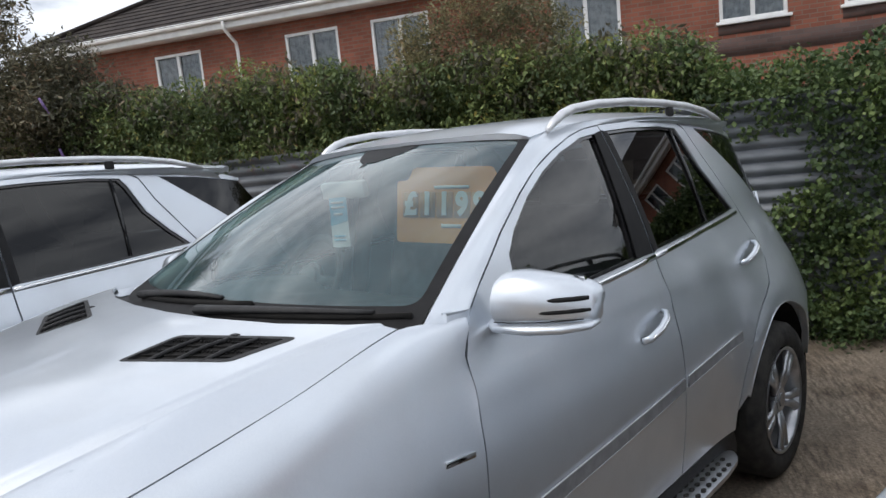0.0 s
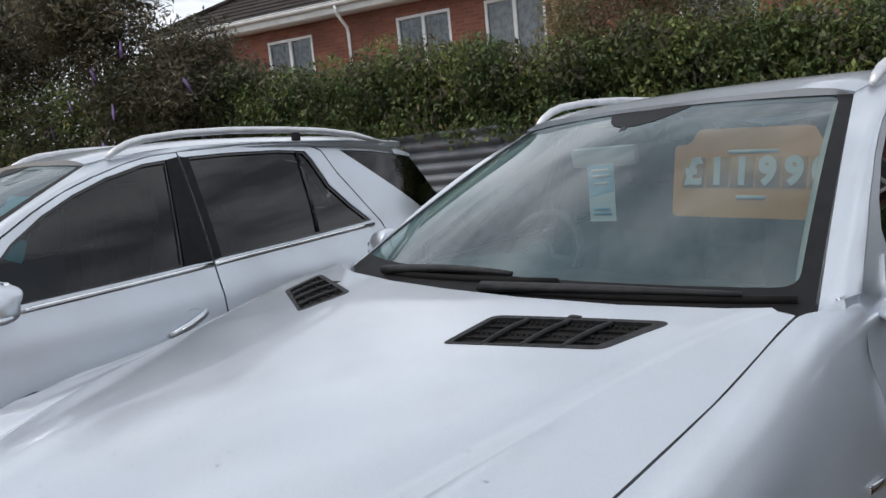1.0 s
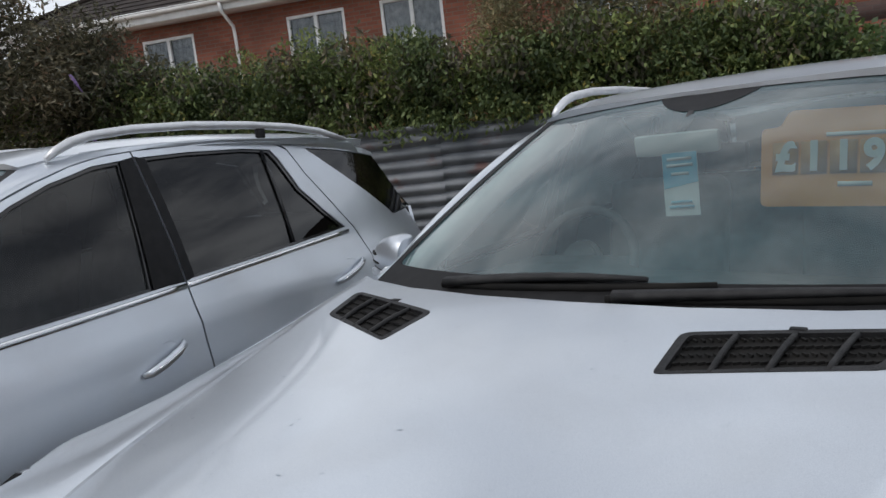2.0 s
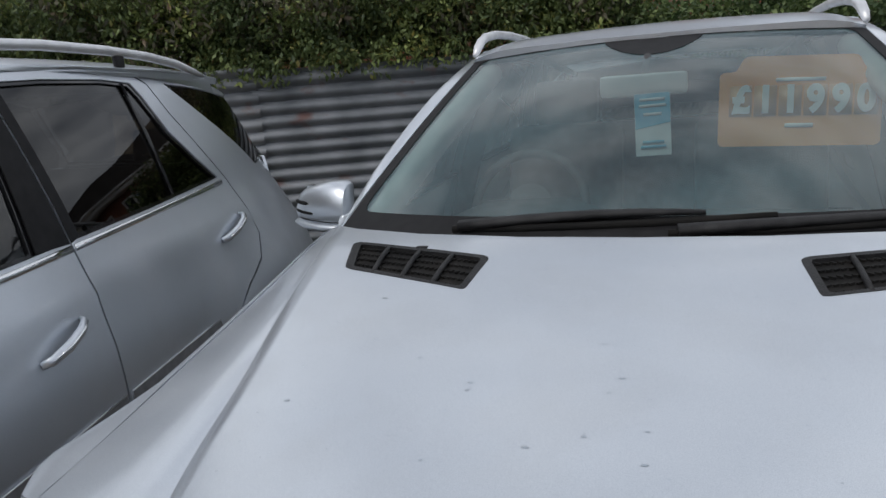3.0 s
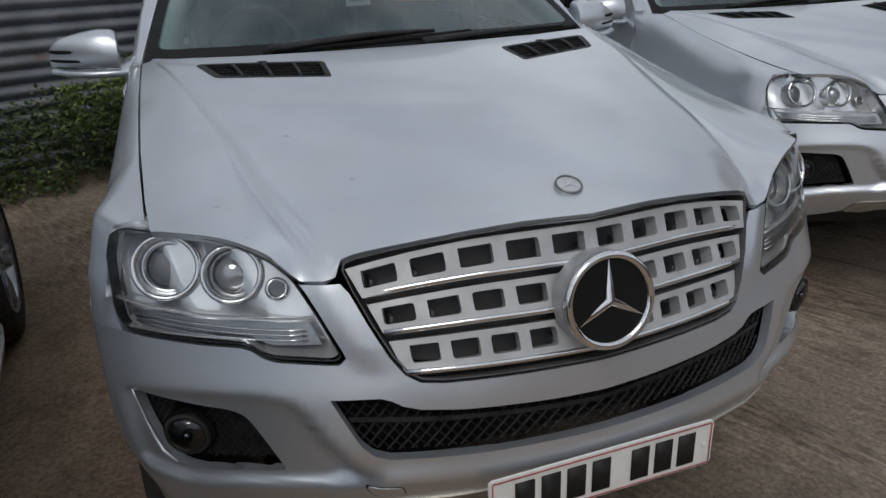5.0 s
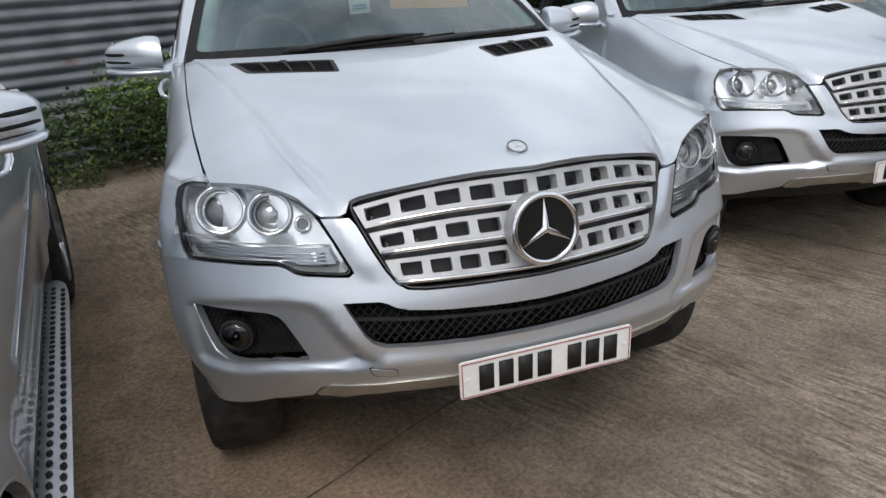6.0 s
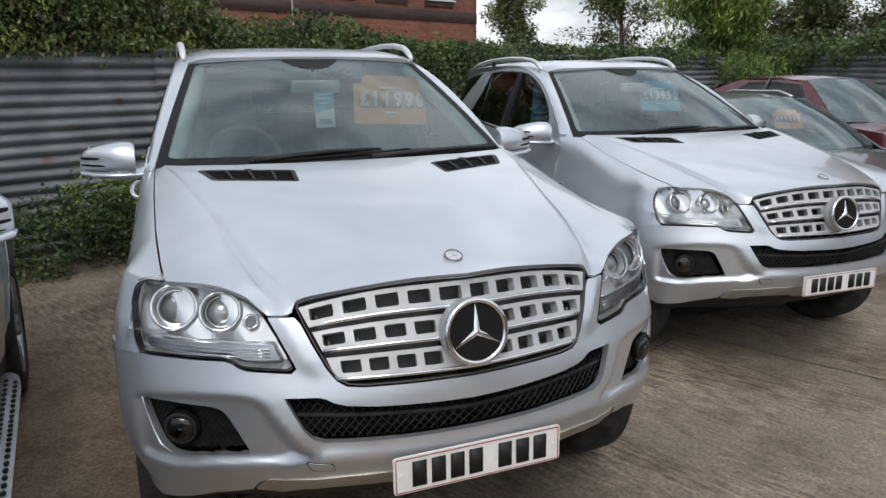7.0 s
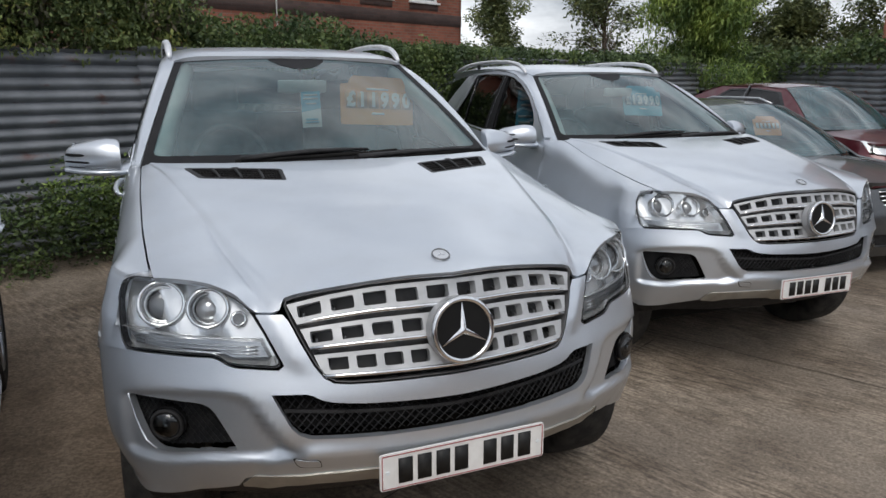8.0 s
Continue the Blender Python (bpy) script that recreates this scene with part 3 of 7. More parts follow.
def front_at(a, z, back=0.0):
    """The nose surface at turn a and height z."""
    x, y = nose_xy(a)
    ax = abs(x)
    lean = .6 + .4 * min(1, ax / .45)
    y += SLOPE(z) * lean
    # under the brow line the face stands upright, set back round the fog lamp
    plan = nose_xy(a)[1] + .030
    w = max(0, min(1, (BROW(ax) - z) / .020 + .15)) * max(0, min(1, (ax - .44) / .05)) * max(0, min(1, (.925 - ax) / .05))
    w = w * w * (3 - 2 * w)
    face = y * (1 - w) + (plan + .038) * w
    # a shelf under the openings, then the lower face, which falls back towards the ground
    wide = .046 - .022 * max(0, min(1, (ax - .46) / .12))
    k = max(0, min(1, (LEDGE(ax) - z) / wide))
    k = k * k * (3 - 2 * k)
    under = max(0, LEDGE(ax) - wide - z)
    y = face * (1 - k) + (plan - .014 + .034 * max(0, min(1, (ax - .44) / .12)) - .020 * max(0, min(1, (ax - .80) / .10)) + (.40 * under + 1.2 * under ** 2) * (1 - .7 * max(0, min(1, (ax - .72) / .16)))) * k
    # rounded pillar between lamp and grille
    if .85 < z < 1.03:
        y -= .008 * math.exp(-((ax - STRIP(z)) / .024) ** 2) * min(1, (z - .85) / .05) * min(1, (1.03 - z) / .03)
    # the flanks draw in towards the foot
    q = max(0, min(1, (.64 - z) / .18))
    x *= 1 - .05 * q * q * (ax / .968) ** 6
    return Vector((x, y + back, z))


def HOOD_RIM_Y(x):
    """How far back the bonnet's front edge lies."""
    return front_at(turn_of(x), HOOD_RIM_Z(x)).y


def side_x(y, z):
    x = FLANK(z)
    if y > 2.55:
        x -= .078 * ((y - 2.55) / 1.2) ** 1.4 * max(0, min(1, (z - .75) / .5))
    if y > 3.95:
        x -= .15 * ((y - 3.95) / .7) ** 2.2
    yy = y - SLOPE(z)
    if yy < .6:
        v = max(0, 1 - max(yy, 0) / .6)
        x = min(x, .968 * max(0, 1 - v * v) ** (1 / 2.2) + ((FLANK(z) - .945) * .5 if z > .9 else 0))
    for hy in HUBS:
        r = math.hypot(y - hy, z - .37)
        if z > .3:
            x += .022 * math.exp(-((r - ARCH - .01) / .06) ** 2) + .012 * math.exp(-((r - .55) / .12) ** 2) * max(0, min(1, (1.1 - z) / .2))
    # waist crease along the doors
    if 1.6 < y < 4.3:
        x += .006 * math.exp(-((z - 1.085 - .02 * (y - 2)) / .03) ** 2)
    return x


def hood_z(x, y):
    x = abs(x)
    ye = HOOD_RIM_Y(min(x, .795))
    fade = math.exp(-max(0, y - ye) / .045)
    return hood_base(x, y) + (HOOD_RIM_Z(min(x, .795)) - hood_base(x, ye)) * fade


def hood_base(x, y):
    xc = CREASE(y)
    mid, drop = HOOD_MID(y), HOOD_DROP(y)
    if x <= xc:
        return mid - drop * (x / xc) ** 2.4
    t = min(1.2, (x - xc) / max(.02, .805 - xc))
    dip = (.0055 + .024 * max(0, min(1, (1.05 - y) / .7))) * math.exp(-(x - xc) / .032) * min(1, (x - xc) / .007)
    return (mid - drop) * (1 - t) + HOOD_EDGE(y) * t - dip


def hood_u(x, y):
    """Across the bonnet: 0 in the middle, 1 on the crease, 2 at the wing."""
    xc, a = CREASE(y), abs(x)
    return math.copysign(a / xc if a <= xc else 1 + (a - xc) / (.83 - xc), x)


def hood_at(u, y, up=0.0):
    xc, a = CREASE(y), abs(u)
    x = a * xc if a <= 1 else xc + (a - 1) * (.83 - xc)
    return Vector((math.copysign(x, u), y, hood_z(x, y) + up))


def hood_poly(poly, n=4):
    """An outline in x and y, its long edges divided, in bonnet coordinates."""
    out = []
    for i, (x, y) in enumerate(poly):
        a, b = poly[i - 1]
        for k in range(1, n + 1):
            px, py = a + (x - a) * k / n, b + (y - b) * k / n
            out.append((hood_u(px, py), py))
    return out


def roof_z(x, y):
    x = abs(x)
    return ROOF_MID(y) - .018 * (x / .6) ** 2 - .030 * (max(0, x - .48) / .16) ** 2


def screen_at(s, t, back=0.0):
    """The windscreen: s across from -1 to 1, t from its foot to its head."""
    a = Vector((.805 * s, 1.335 + .165 * s * s + .04 * s ** 4, 1.272 - .008 * s * s))
    b = Vector((.605 * s, 2.285 + .05 * s * s, 1.722 - .026 * s * s))
    p = a.lerp(b, t)
    bulge = .030 * math.sin(math.pi * t) * (1 - .6 * s * s)
    return p + Vector((0, -bulge * .43 + back * .43, bulge * .9 - back * .9))


def mirrored(poly, sg):
    return [(sg * a, b) for a, b in poly]


def as_turn(poly):
    return [(turn_of(a), b) for a, b in poly]


GAP_A = [(1.575, .84), (1.602, 1.03), (1.614, 1.166), (1.67, 1.258), (1.73, 1.311), (1.905, 1.436), (2.06, 1.53), (2.183, 1.594), (2.32, 1.645), (2.457, 1.683), (2.62, 1.708), (2.76, 1.718)]


def arc(hy, r, a0, a1, n):
    return [(hy + r * math.cos(radians(a0 + (a1 - a0) * i / n)), .37 + r * math.sin(radians(a0 + (a1 - a0) * i / n))) for i in range(n + 1)]


def wheel(parent, x, y, sg):
    """Tyre, rim, ten paired spokes and hub of one road wheel."""
    hub = new("wheel")
    hub.parent = parent
    hub.matrix_basis = pose(x, y, .37, 0, 90 * sg, 0)
    prof = [(.245, -.10), (.262, -.118), (.30, -.128), (.345, -.118), (.366, -.095), (.370, -.05), (.371, 0), (.370, .05), (.366, .095), (.345, .118), (.30, .128), (.262, .118), (.245, .10)]
    bm = bmesh.new()
    n = 56
    rings = [[bm.verts.new((r * math.cos(2 * math.pi * i / n), r * math.sin(2 * math.pi * i / n), h)) for r, h in prof] for i in range(n)]
    for i in range(n):
        for j in range(len(prof) - 1):
            bm.faces.new((rings[i][j], rings[(i + 1) % n][j], rings[(i + 1) % n][j + 1], rings[i][j + 1]))
    bmesh.ops.recalc_face_normals(bm, faces=bm.faces)
    part("tyre", bm, RUBBER, hub, "worn black rubber tyre")
    prof = [(.252, .118), (.246, .122), (.236, .112), (.228, .06), (.215, -.10), (.235, -.112)]
    bm = bmesh.new()
    rings = [[bm.verts.new((r * math.cos(2 * math.pi * i / n), r * math.sin(2 * math.pi * i / n), h)) for r, h in prof] for i in range(n)]
    for i in range(n):
        for j in range(len(prof) - 1):
            bm.faces.new((rings[i][j], rings[i][j + 1], rings[(i + 1) % n][j + 1], rings[(i + 1) % n][j]))
    part("rim", bm, ALLOY, hub, "dull alloy rim")
    part("brake_disc", disc(.17, .02, pose(0, 0, -.02)), LAMP_DARK, hub)
    for i in range(5):
        for off in (-9, 9):
            a = radians(72 * i + off)
            b = radians(72 * i + off * .9)
            p0 = Vector((.05 * math.cos(a), .05 * math.sin(a), .085))
            p1 = Vector((.14 * math.cos(b), .14 * math.sin(b), .103))
            p2 = Vector((.236 * math.cos(b), .236 * math.sin(b), .100))
            part("spoke", tube([p0, p1, p2], [.021, .018, .024], 8, (1.0, .7)), ALLOY, hub)
    part("hub_cap", disc(.062, .03, pose(0, 0, .088), 24, .006), ALLOY, hub)
    part("hub_badge", disc(.034, .006, pose(0, 0, .106), 24, .001), LAMP_DARK, hub)
    return hub


def dome(r, m, nu=28, nv=14):
    """The front half of a ball."""
    bm = bmesh.new()
    bmesh.ops.create_uvsphere(bm, u_segments=nu, v_segments=nv, radius=r)
    bmesh.ops.delete(bm, geom=[v for v in bm.verts if v.co.z < -r * .01], context="VERTS")
    bm.transform(m)
    return bm


def star_shape(R, r, m):
    """A raised three-armed star."""
    bm = bmesh.new()
    top = bm.verts.new((0, 0, R * .16))
    rim = []
    for i in range(3):
        a = radians(90 + 120 * i)
        rim.append(bm.verts.new((R * math.cos(a), R * math.sin(a), 0.001)))
        b = radians(150 + 120 * i)
        rim.append(bm.verts.new((r * math.cos(b), r * math.sin(b), 0.001)))
    for i in range(6):
        bm.faces.new((top, rim[i], rim[(i + 1) % 6]))
    bm.normal_update()
    bm.transform(m)
    return bm


def lattice(outline, lift, pitch_u, pitch_v, w, parent, label):
    """A dark lozenge mesh cut to an outline, as crossed ribs."""
    bm = bmesh.new()
    us, vs = [p[0] for p in outline], [p[1] for p in outline]
    u0, u1, v0, v1 = min(us), max(us), min(vs), max(vs)
    slope = pitch_v / pitch_u
    span = (v1 - v0) / slope
    for s in (1, -1):
        k = u0 - span
        while k < u1 + span:
            prev = None
            for i in range(41):
                t = i / 40
                u = k + s * span * t + (0 if s > 0 else span)
                v = v0 + (v1 - v0) * t
                cur = None
                if inside(outline, u, v):
                    c = lift(u, v)
                    cur = [bm.verts.new(c + Vector((-w * .5, 0, 0))), bm.verts.new(c + Vector((0, -w * .9, 0))), bm.verts.new(c + Vector((w * .5, 0, 0)))]
                    if prev:
                        bm.faces.new((prev[0], prev[1], cur[1], cur[0]))
                        bm.faces.new((prev[1], prev[2], cur[2], cur[1]))
                prev = cur
            k += pitch_u
    part("mesh", bm, BLACK_PLASTIC, parent, label, smooth=False)


LAMP = [(.842, 1.092), (.775, 1.095), (.72, 1.095), (.665, 1.087), (.625, 1.073), (.588, 1.053), (.562, 1.033), (.546, 1.010), (.520, .958), (.490, .890), (.487, .880), (.498, .873), (.605, .879), (.622, .884), (.640, .897), (.660, .902), (.792, .898), (.875, .889), (.889, .905), (.893, .95), (.891, 1.02), (.874, 1.072)]
GRILLE = [(0, .834), (.2, .833), (.31, .833), (.352, .837), (.375, .850), (.398, .880), (.427, .940), (.450, .995), (.463, 1.034), (.459, 1.047), (.44, 1.055), (.36, 1.073), (.28, 1.086), (.2, 1.097), (.1, 1.105), (0, 1.107)]
GRILLE_TOP = table([(0, 1.098), (.2, 1.088), (.35, 1.066), (.45, 1.042)])
INTAKE = [(0, .768), (.1, .769), (.28, .775), (.36, .782), (.392, .790), (.412, .801), (.430, .806), (.520, .806), (.500, .762), (.478, .718), (.458, .696), (.43, .685), (.26, .680), (0, .679)]
FOG = [(.886, .757), (.80, .767), (.705, .769), (.682, .762), (.668, .748), (.644, .700), (.612, .632), (.70, .622), (.79, .602), (.822, .600), (.850, .622), (.872, .68)]


def full(half):
    """A half outline, from the middle out and back, closed by its mirror image."""
    return half + [(-a, b) for a, b in reversed(half) if a > 1e-6]


def shorten_cabin(car):
    """Brings everything behind the front doors' middle forward by a hand's width."""
    def shift(y):
        t = max(0.0, min(1.0, (y - 2.33) / .40))
        return .066 * t * t * (3 - 2 * t)
    for ob in car.children:
        if ob.type != "MESH":
            if ob.location.y > 3:
                ob.location.y -= shift(ob.location.y)
            continue
        for piece in [ob] + list(ob.children_recursive):
            for v in piece.data.vertices:
                v.co.y -= shift(v.co.y)


def make_suv():
    car = thing("suv", "silver family off-roader with chrome grille, parked nose out on concrete", "car", "silver off-roaders in a row")

    # --- bonnet with its two vents
    VENT = [(.298, 1.012), (.288, 1.165), (.300, 1.180), (.638, 1.290), (.652, 1.280), (.608, 1.140), (.592, 1.128)]
    edge = [(x, HOOD_RIM_Y(x)) for x in (0, .1, .2, .28, .35, .41, .44, .46, .468, .476, .50, .535, .545, .555, .57, .588, .605, .625, .665, .72, .775, .790)] + [(.801, .55), (.812, .83), (.814, 1.13), (.811, 1.30), (.806, 1.462), (.70, 1.402), (.5, 1.335), (.25, 1.295), (0, 1.285)]
    line = [[(sg * w, .2), (sg * w, 1.5)] for sg in (1, -1) for w in (1.0, 1.03, 1.07, 1.14, 1.25, 1.4)]
    hood = part("bonnet", sheet(hood_poly(full(edge), 3), [hood_poly(mirrored(rounded(VENT, .012, 2), sg), 2) for sg in (1, -1)], hood_at, .075, .014, (0, 0, 1), .03, line), SILVER, car, "silver bonnet with rain spots")
    for sg in (1, -1):
        V = mirrored(VENT, sg)
        vent = part("bonnet_vent", sheet(V, [], lambda u, v: Vector((u, v, hood_z(u, v) - .008)), .03, .01), LINER, hood, "black plastic bonnet vent")
        part("vent_rim", sheet(rounded(V, .012, 2), [rounded([(sg * .312, 1.026), (sg * .304, 1.166), (sg * .628, 1.272), (sg * .588, 1.142)], .01, 2)], lambda u, v: Vector((u, v, hood_z(u, v) + .001)), .03, .012), BLACK_PLASTIC, vent)
        for i in range(1, 4):
            x0, x1 = .300 + .076 * i, .290 + .086 * i
            y0, y1 = 1.018 + .029 * i, 1.172 + .028 * i
            pts = [(sg * (x0 + (x1 - x0) * j / 5), y0 + (y1 - y0) * j / 5) for j in range(6)]
            part("fin", tube([(a, b, hood_z(a, b) - .004 + .004 * math.sin(math.pi * j / 5)) for j, (a, b) in enumerate(pts)], .006, 6, (1, 1)), BLACK_PLASTIC, vent)
        bars = []
        for i in range(26):
            x = .304 + .0123 * i
            ya, yb = 1.016 + (x - .30) * .37, 1.167 + (x - .29) * .31
            for k in range(5):
                y = ya + (yb - ya) * (k + .5) / 5
                bars.append(box(.0125, .004, .004, m=pose(sg * x, y, hood_z(x, y) - .005, 0, 0, sg * (45 if k % 2 else -45))))
        part("vent_mesh", join(*bars), LINER, vent, smooth=False)
        nx, ny = sg * .462, 1.238
        part("washer_jet", box(.028, .016, .012, (nx, ny, hood_z(nx, ny) - .003), .004), BLACK_PLASTIC, hood)
    bz = hood_z(0, .200)
    badge = pose(0, .200, bz + .004, 22, 0, 0)
    bd = part("bonnet_badge", disc(.029, .008, badge, 32, .002), SATIN, hood, "round silver bonnet badge")
    part("badge_ring", torus(.026, .0024, badge @ pose(0, 0, .004), 30, 6), LAMP_DARK, bd)
    part("badge_star", star_shape(.017, .003, badge @ pose(0, 0, .004)), CHROME, bd)
    # rain spots on the paint
    rnd = random.Random(5)
    drops = bmesh.new()
    for i in range(170):
        x, y = rnd.uniform(-.7, .7), rnd.uniform(.3, 1.25)
        if abs(abs(x) - .46) < .2 and y > 1.0:
            continue
        r = rnd.choice((.0012, .0016, .002, .003))
        b = bmesh.new()
        bmesh.ops.create_icosphere(b, subdivisions=1, radius=r)
        b.transform(Matrix.Translation((x, y, hood_z(x, y))) @ Matrix.Diagonal((rnd.uniform(.8, 1.9), 1, .35, 1)))
        me = bpy.data.meshes.new("tmp")
        b.to_mesh(me)
        b.free()
        drops.from_mesh(me)
        bpy.data.meshes.remove(me)
    tagged(part("rain_drops", drops, LENS_GLASS, hood, "drops of rain"), kind="stuff")

    # --- front bumper with its openings
    outer = [(0, .828), (.2, .827), (.31, .827), (.355, .831), (.381, .846), (.404, .878), (.433, .938), (.456, .993), (.470, 1.011), (.50, 1.011), (.539, 1.011), (.514, .958), (.484, .891), (.480, .879), (.495, .867), (.606, .873), (.626, .879), (.644, .891), (.662, .896), (.792, .892), (.88, .883), (.94, .874), (.9676, .866), (.9676, .70), (.966, .62), (.962, .55), (.957, .49), (.940, .452), (.90, .432), (.80, .446), (.70, .470), (.615, .496), (.598, .535), (.565, .548), (.50, .555), (.38, .563), (0, .565)]
    bump_out = as_turn(full(outer))
    holes = [as_turn(full(INTAKE))] + [as_turn(mirrored(rounded(FOG, .012, 2), s)) for s in (1, -1)]
    bumper = part("front_bumper", sheet(bump_out, holes, front_at, .019, .022, (0, -1, 0), .0105), SILVER, car, "silver front bumper")
    low = [(0, .56), (.38, .558), (.56, .540), (.611, .491), (.70, .465), (.80, .441), (.897, .427), (.925, .432), (.922, .40), (.88, .375), (.75, .385), (.6, .40), (0, .42)]
    part("valance", sheet(as_turn(full(low)), [], lambda a, z: front_at(a, z, .016 + .35 * max(0, .50 - z)), .06, .02, (0, -1, 0), .04), BLACK_PLASTIC, bumper, "dark plastic lower valance")
    skid = [(0, .568), (.38, .566), (.50, .558), (.575, .548), (.606, .505), (.600, .490), (.54, .488), (.49, .506), (.40, .512), (.25, .510), (.20, .492), (0, .490)]
    part("skid_plate", sheet(as_turn(full(skid)), [], lambda a, z: front_at(a, z, -.006 + .10 * (.566 - z)), .05, .014, (0, -1, 0), .02), SKID, bumper, "satin grey skid plate")
    back_in = as_turn(full(INTAKE))
    part("intake_back", sheet(back_in, [], lambda a, z: front_at(a, z, .075), .06, .03, (0, -1, 0), .04), LINER, bumper)
    intake = part("lower_grille", sheet(as_turn(full([(0, .735), (.49, .757), (.485, .747), (0, .725)])), [], lambda a, z: front_at(a, z, .03), .06, .02, (0, -1, 0)), BLACK_PLASTIC, bumper, "black lower grille")
    lattice(back_in, lambda a, z: front_at(a, z, .034), .026, .026, .005, intake, "black lozenge mesh")
    for sg in (1, -1):
        F = as_turn(mirrored(FOG, sg))
        pocket = part("fog_surround", sheet(F, [], lambda a, z: front_at(a, max(z, LEDGE(nose_xy(abs(a))[0])), .05) * 1.0 + Vector((0, 0, min(0, z - LEDGE(nose_xy(abs(a))[0])))), .04, .03, (0, -1, 0), .03), BLACK_PLASTIC, bumper, "black fog lamp surround")
        lattice([p for p in F], lambda a, z: front_at(a, z, .045), .026, .026, .0042, pocket, "")
        at = front_at(turn_of(sg * .782), .684, .034)
        m = Matrix.Translation(at) @ pose(0, 0, 0, 90, 0, 0) @ pose(0, 0, 0, 0, sg * 24, 0)
        fog = part("fog_lamp", disc(.054, .05, m, 32, .008), GLOSS_BLACK, pocket, "round clear fog lamp")
        part("fog_ring", torus(.043, .006, m @ pose(0, 0, .024), 32, 8), BLACK_PLASTIC, fog)
        part("fog_reflector", disc(.036, .004, m @ pose(0, 0, .023), 28), LAMP_DARK, fog)
        part("fog_lens", dome(.04, m @ pose(0, 0, .024) @ Matrix.Diagonal((1, 1, .45, 1)), 24, 10), BALL_GLASS, fog)
        part("fog_bulb", dome(.012, m @ pose(0, 0, .026), 14, 8), CHROME, fog)
        # bright lip under the opening
        lip = [front_at(turn_of(sg * x), z, -.001) for x, z in ((.888, .757), (.883, .73), (.873, .685), (.862, .65), (.850, .620), (.825, .602))]
        part("fog_lip", tube(lip, [.0015, .003, .004, .005, .006, .003], 8), SILVER, bumper)
    # tow-eye cover
    tow = rounded([(-.478, .628), (-.412, .622), (-.402, .595), (-.462, .600)], .01, 3)
    part("tow_cover", sheet(as_turn(tow), [], lambda a, z: front_at(a, z, -.003), .02, .006, (0, -1, 0)), SILVER, bumper)
    part("tow_gap", sheet(as_turn(rounded([(-.481, .631), (-.410, .625), (-.399, .592), (-.465, .597)], .011, 3)), [], lambda a, z: front_at(a, z, -.0006), .02, .002, (0, -1, 0)), LINER, bumper)

    # --- grille
    gr = part("grille", sheet(as_turn(full(GRILLE)), [], lambda a, z: front_at(a, z, .075), .06, .02, (0, -1, 0), .05), GRILLE_BACK, car, "chrome and silver radiator grille")
    rim_in = [(x * .9945, .968 + (z - .968) * .983) for x, z in GRILLE]
    part("grille_surround", sheet(as_turn(full(GRILLE)), [as_turn(full(rim_in))], lambda a, z: front_at(a, z, -.001), .04, .06, (0, -1, 0), .03), GRILLE_BACK, gr, "dark grille rim")
    level = lambda x, f: GRILLE_TOP(abs(x)) * (1 - f) + (.843 - .006 * abs(x)) * f
    for f0, f1, pitch, first, count in ((.03, .27, .0885, .045, 5), (.375, .60, .083, .125, 4), (.715, .945, .0755, .110, 4)):
        fm = (f0 + f1) / 2
        half = .469 - .085 * fm
        bar_out = [(half * (-1 + i / 8), level(half * (-1 + i / 8), f0)) for i in range(17)] + [(half * .955 * (1 - i / 8), level(half * (1 - i / 8), f1)) for i in range(17)]
        slots = []
        for s in (1, -1):
            for i in range(count):
                xm = s * (first + pitch * i)
                if abs(xm) + pitch * .36 > half:
                    continue
                xa, xb = xm - pitch * .355, xm + pitch * .355
                lo, hi = f1 - (f1 - f0) * .22, f0 + (f1 - f0) * .20
                slots.append(as_turn(rounded([(xa, level(xa, lo)), (xb, level(xb, lo)), (xb, level(xb, hi)), (xa, level(xa, hi))], .006, 2)))
        mid_z = level(0, fm)
        bar = part("grille_bar", sheet(as_turn(bar_out), slots, lambda a, z, q=mid_z: front_at(a, z, .009 + .20 * (z - q)), .035, .03, (0, -1, 0), .03), GRILLE_SILVER, gr, "silver grille bar with slots")
        lip = [front_at(turn_of(x), level(x, f1) - .003, .002) for x in [half * (-1 + i / 10) * .95 for i in range(21)]]
        part("chrome_strip", tube(lip, .0065, 8, (.8, 1.0)), CHROME, bar)
        for i in range(-5, 6):
            q = front_at(turn_of(i * half / 5.6), level(i * half / 5.6, f1 + .05), .06)
            part("grille_rib", box(.007, .03, .035, tuple(q), .002), LAMP_DARK, gr)
    em = Matrix.Translation(front_at(0, .962, -.030)) @ pose(0, 0, 0, 78, 0, 0)
    emblem = part("emblem", disc(.084, .03, em, 48, .004), EMBLEM_BLACK, gr, "black disc emblem with chrome ring and star")
    part("emblem_ring", torus(.0875, .0085, em @ pose(0, 0, .014), 56, 12), CHROME, emblem)
    part("emblem_collar", disc(.0925, .05, em @ pose(0, 0, -.022), 48, .008), GRILLE_SILVER, emblem)
    part("emblem_star", star_shape(.082, .0105, em @ pose(0, 0, .0155)), CHROME, emblem)

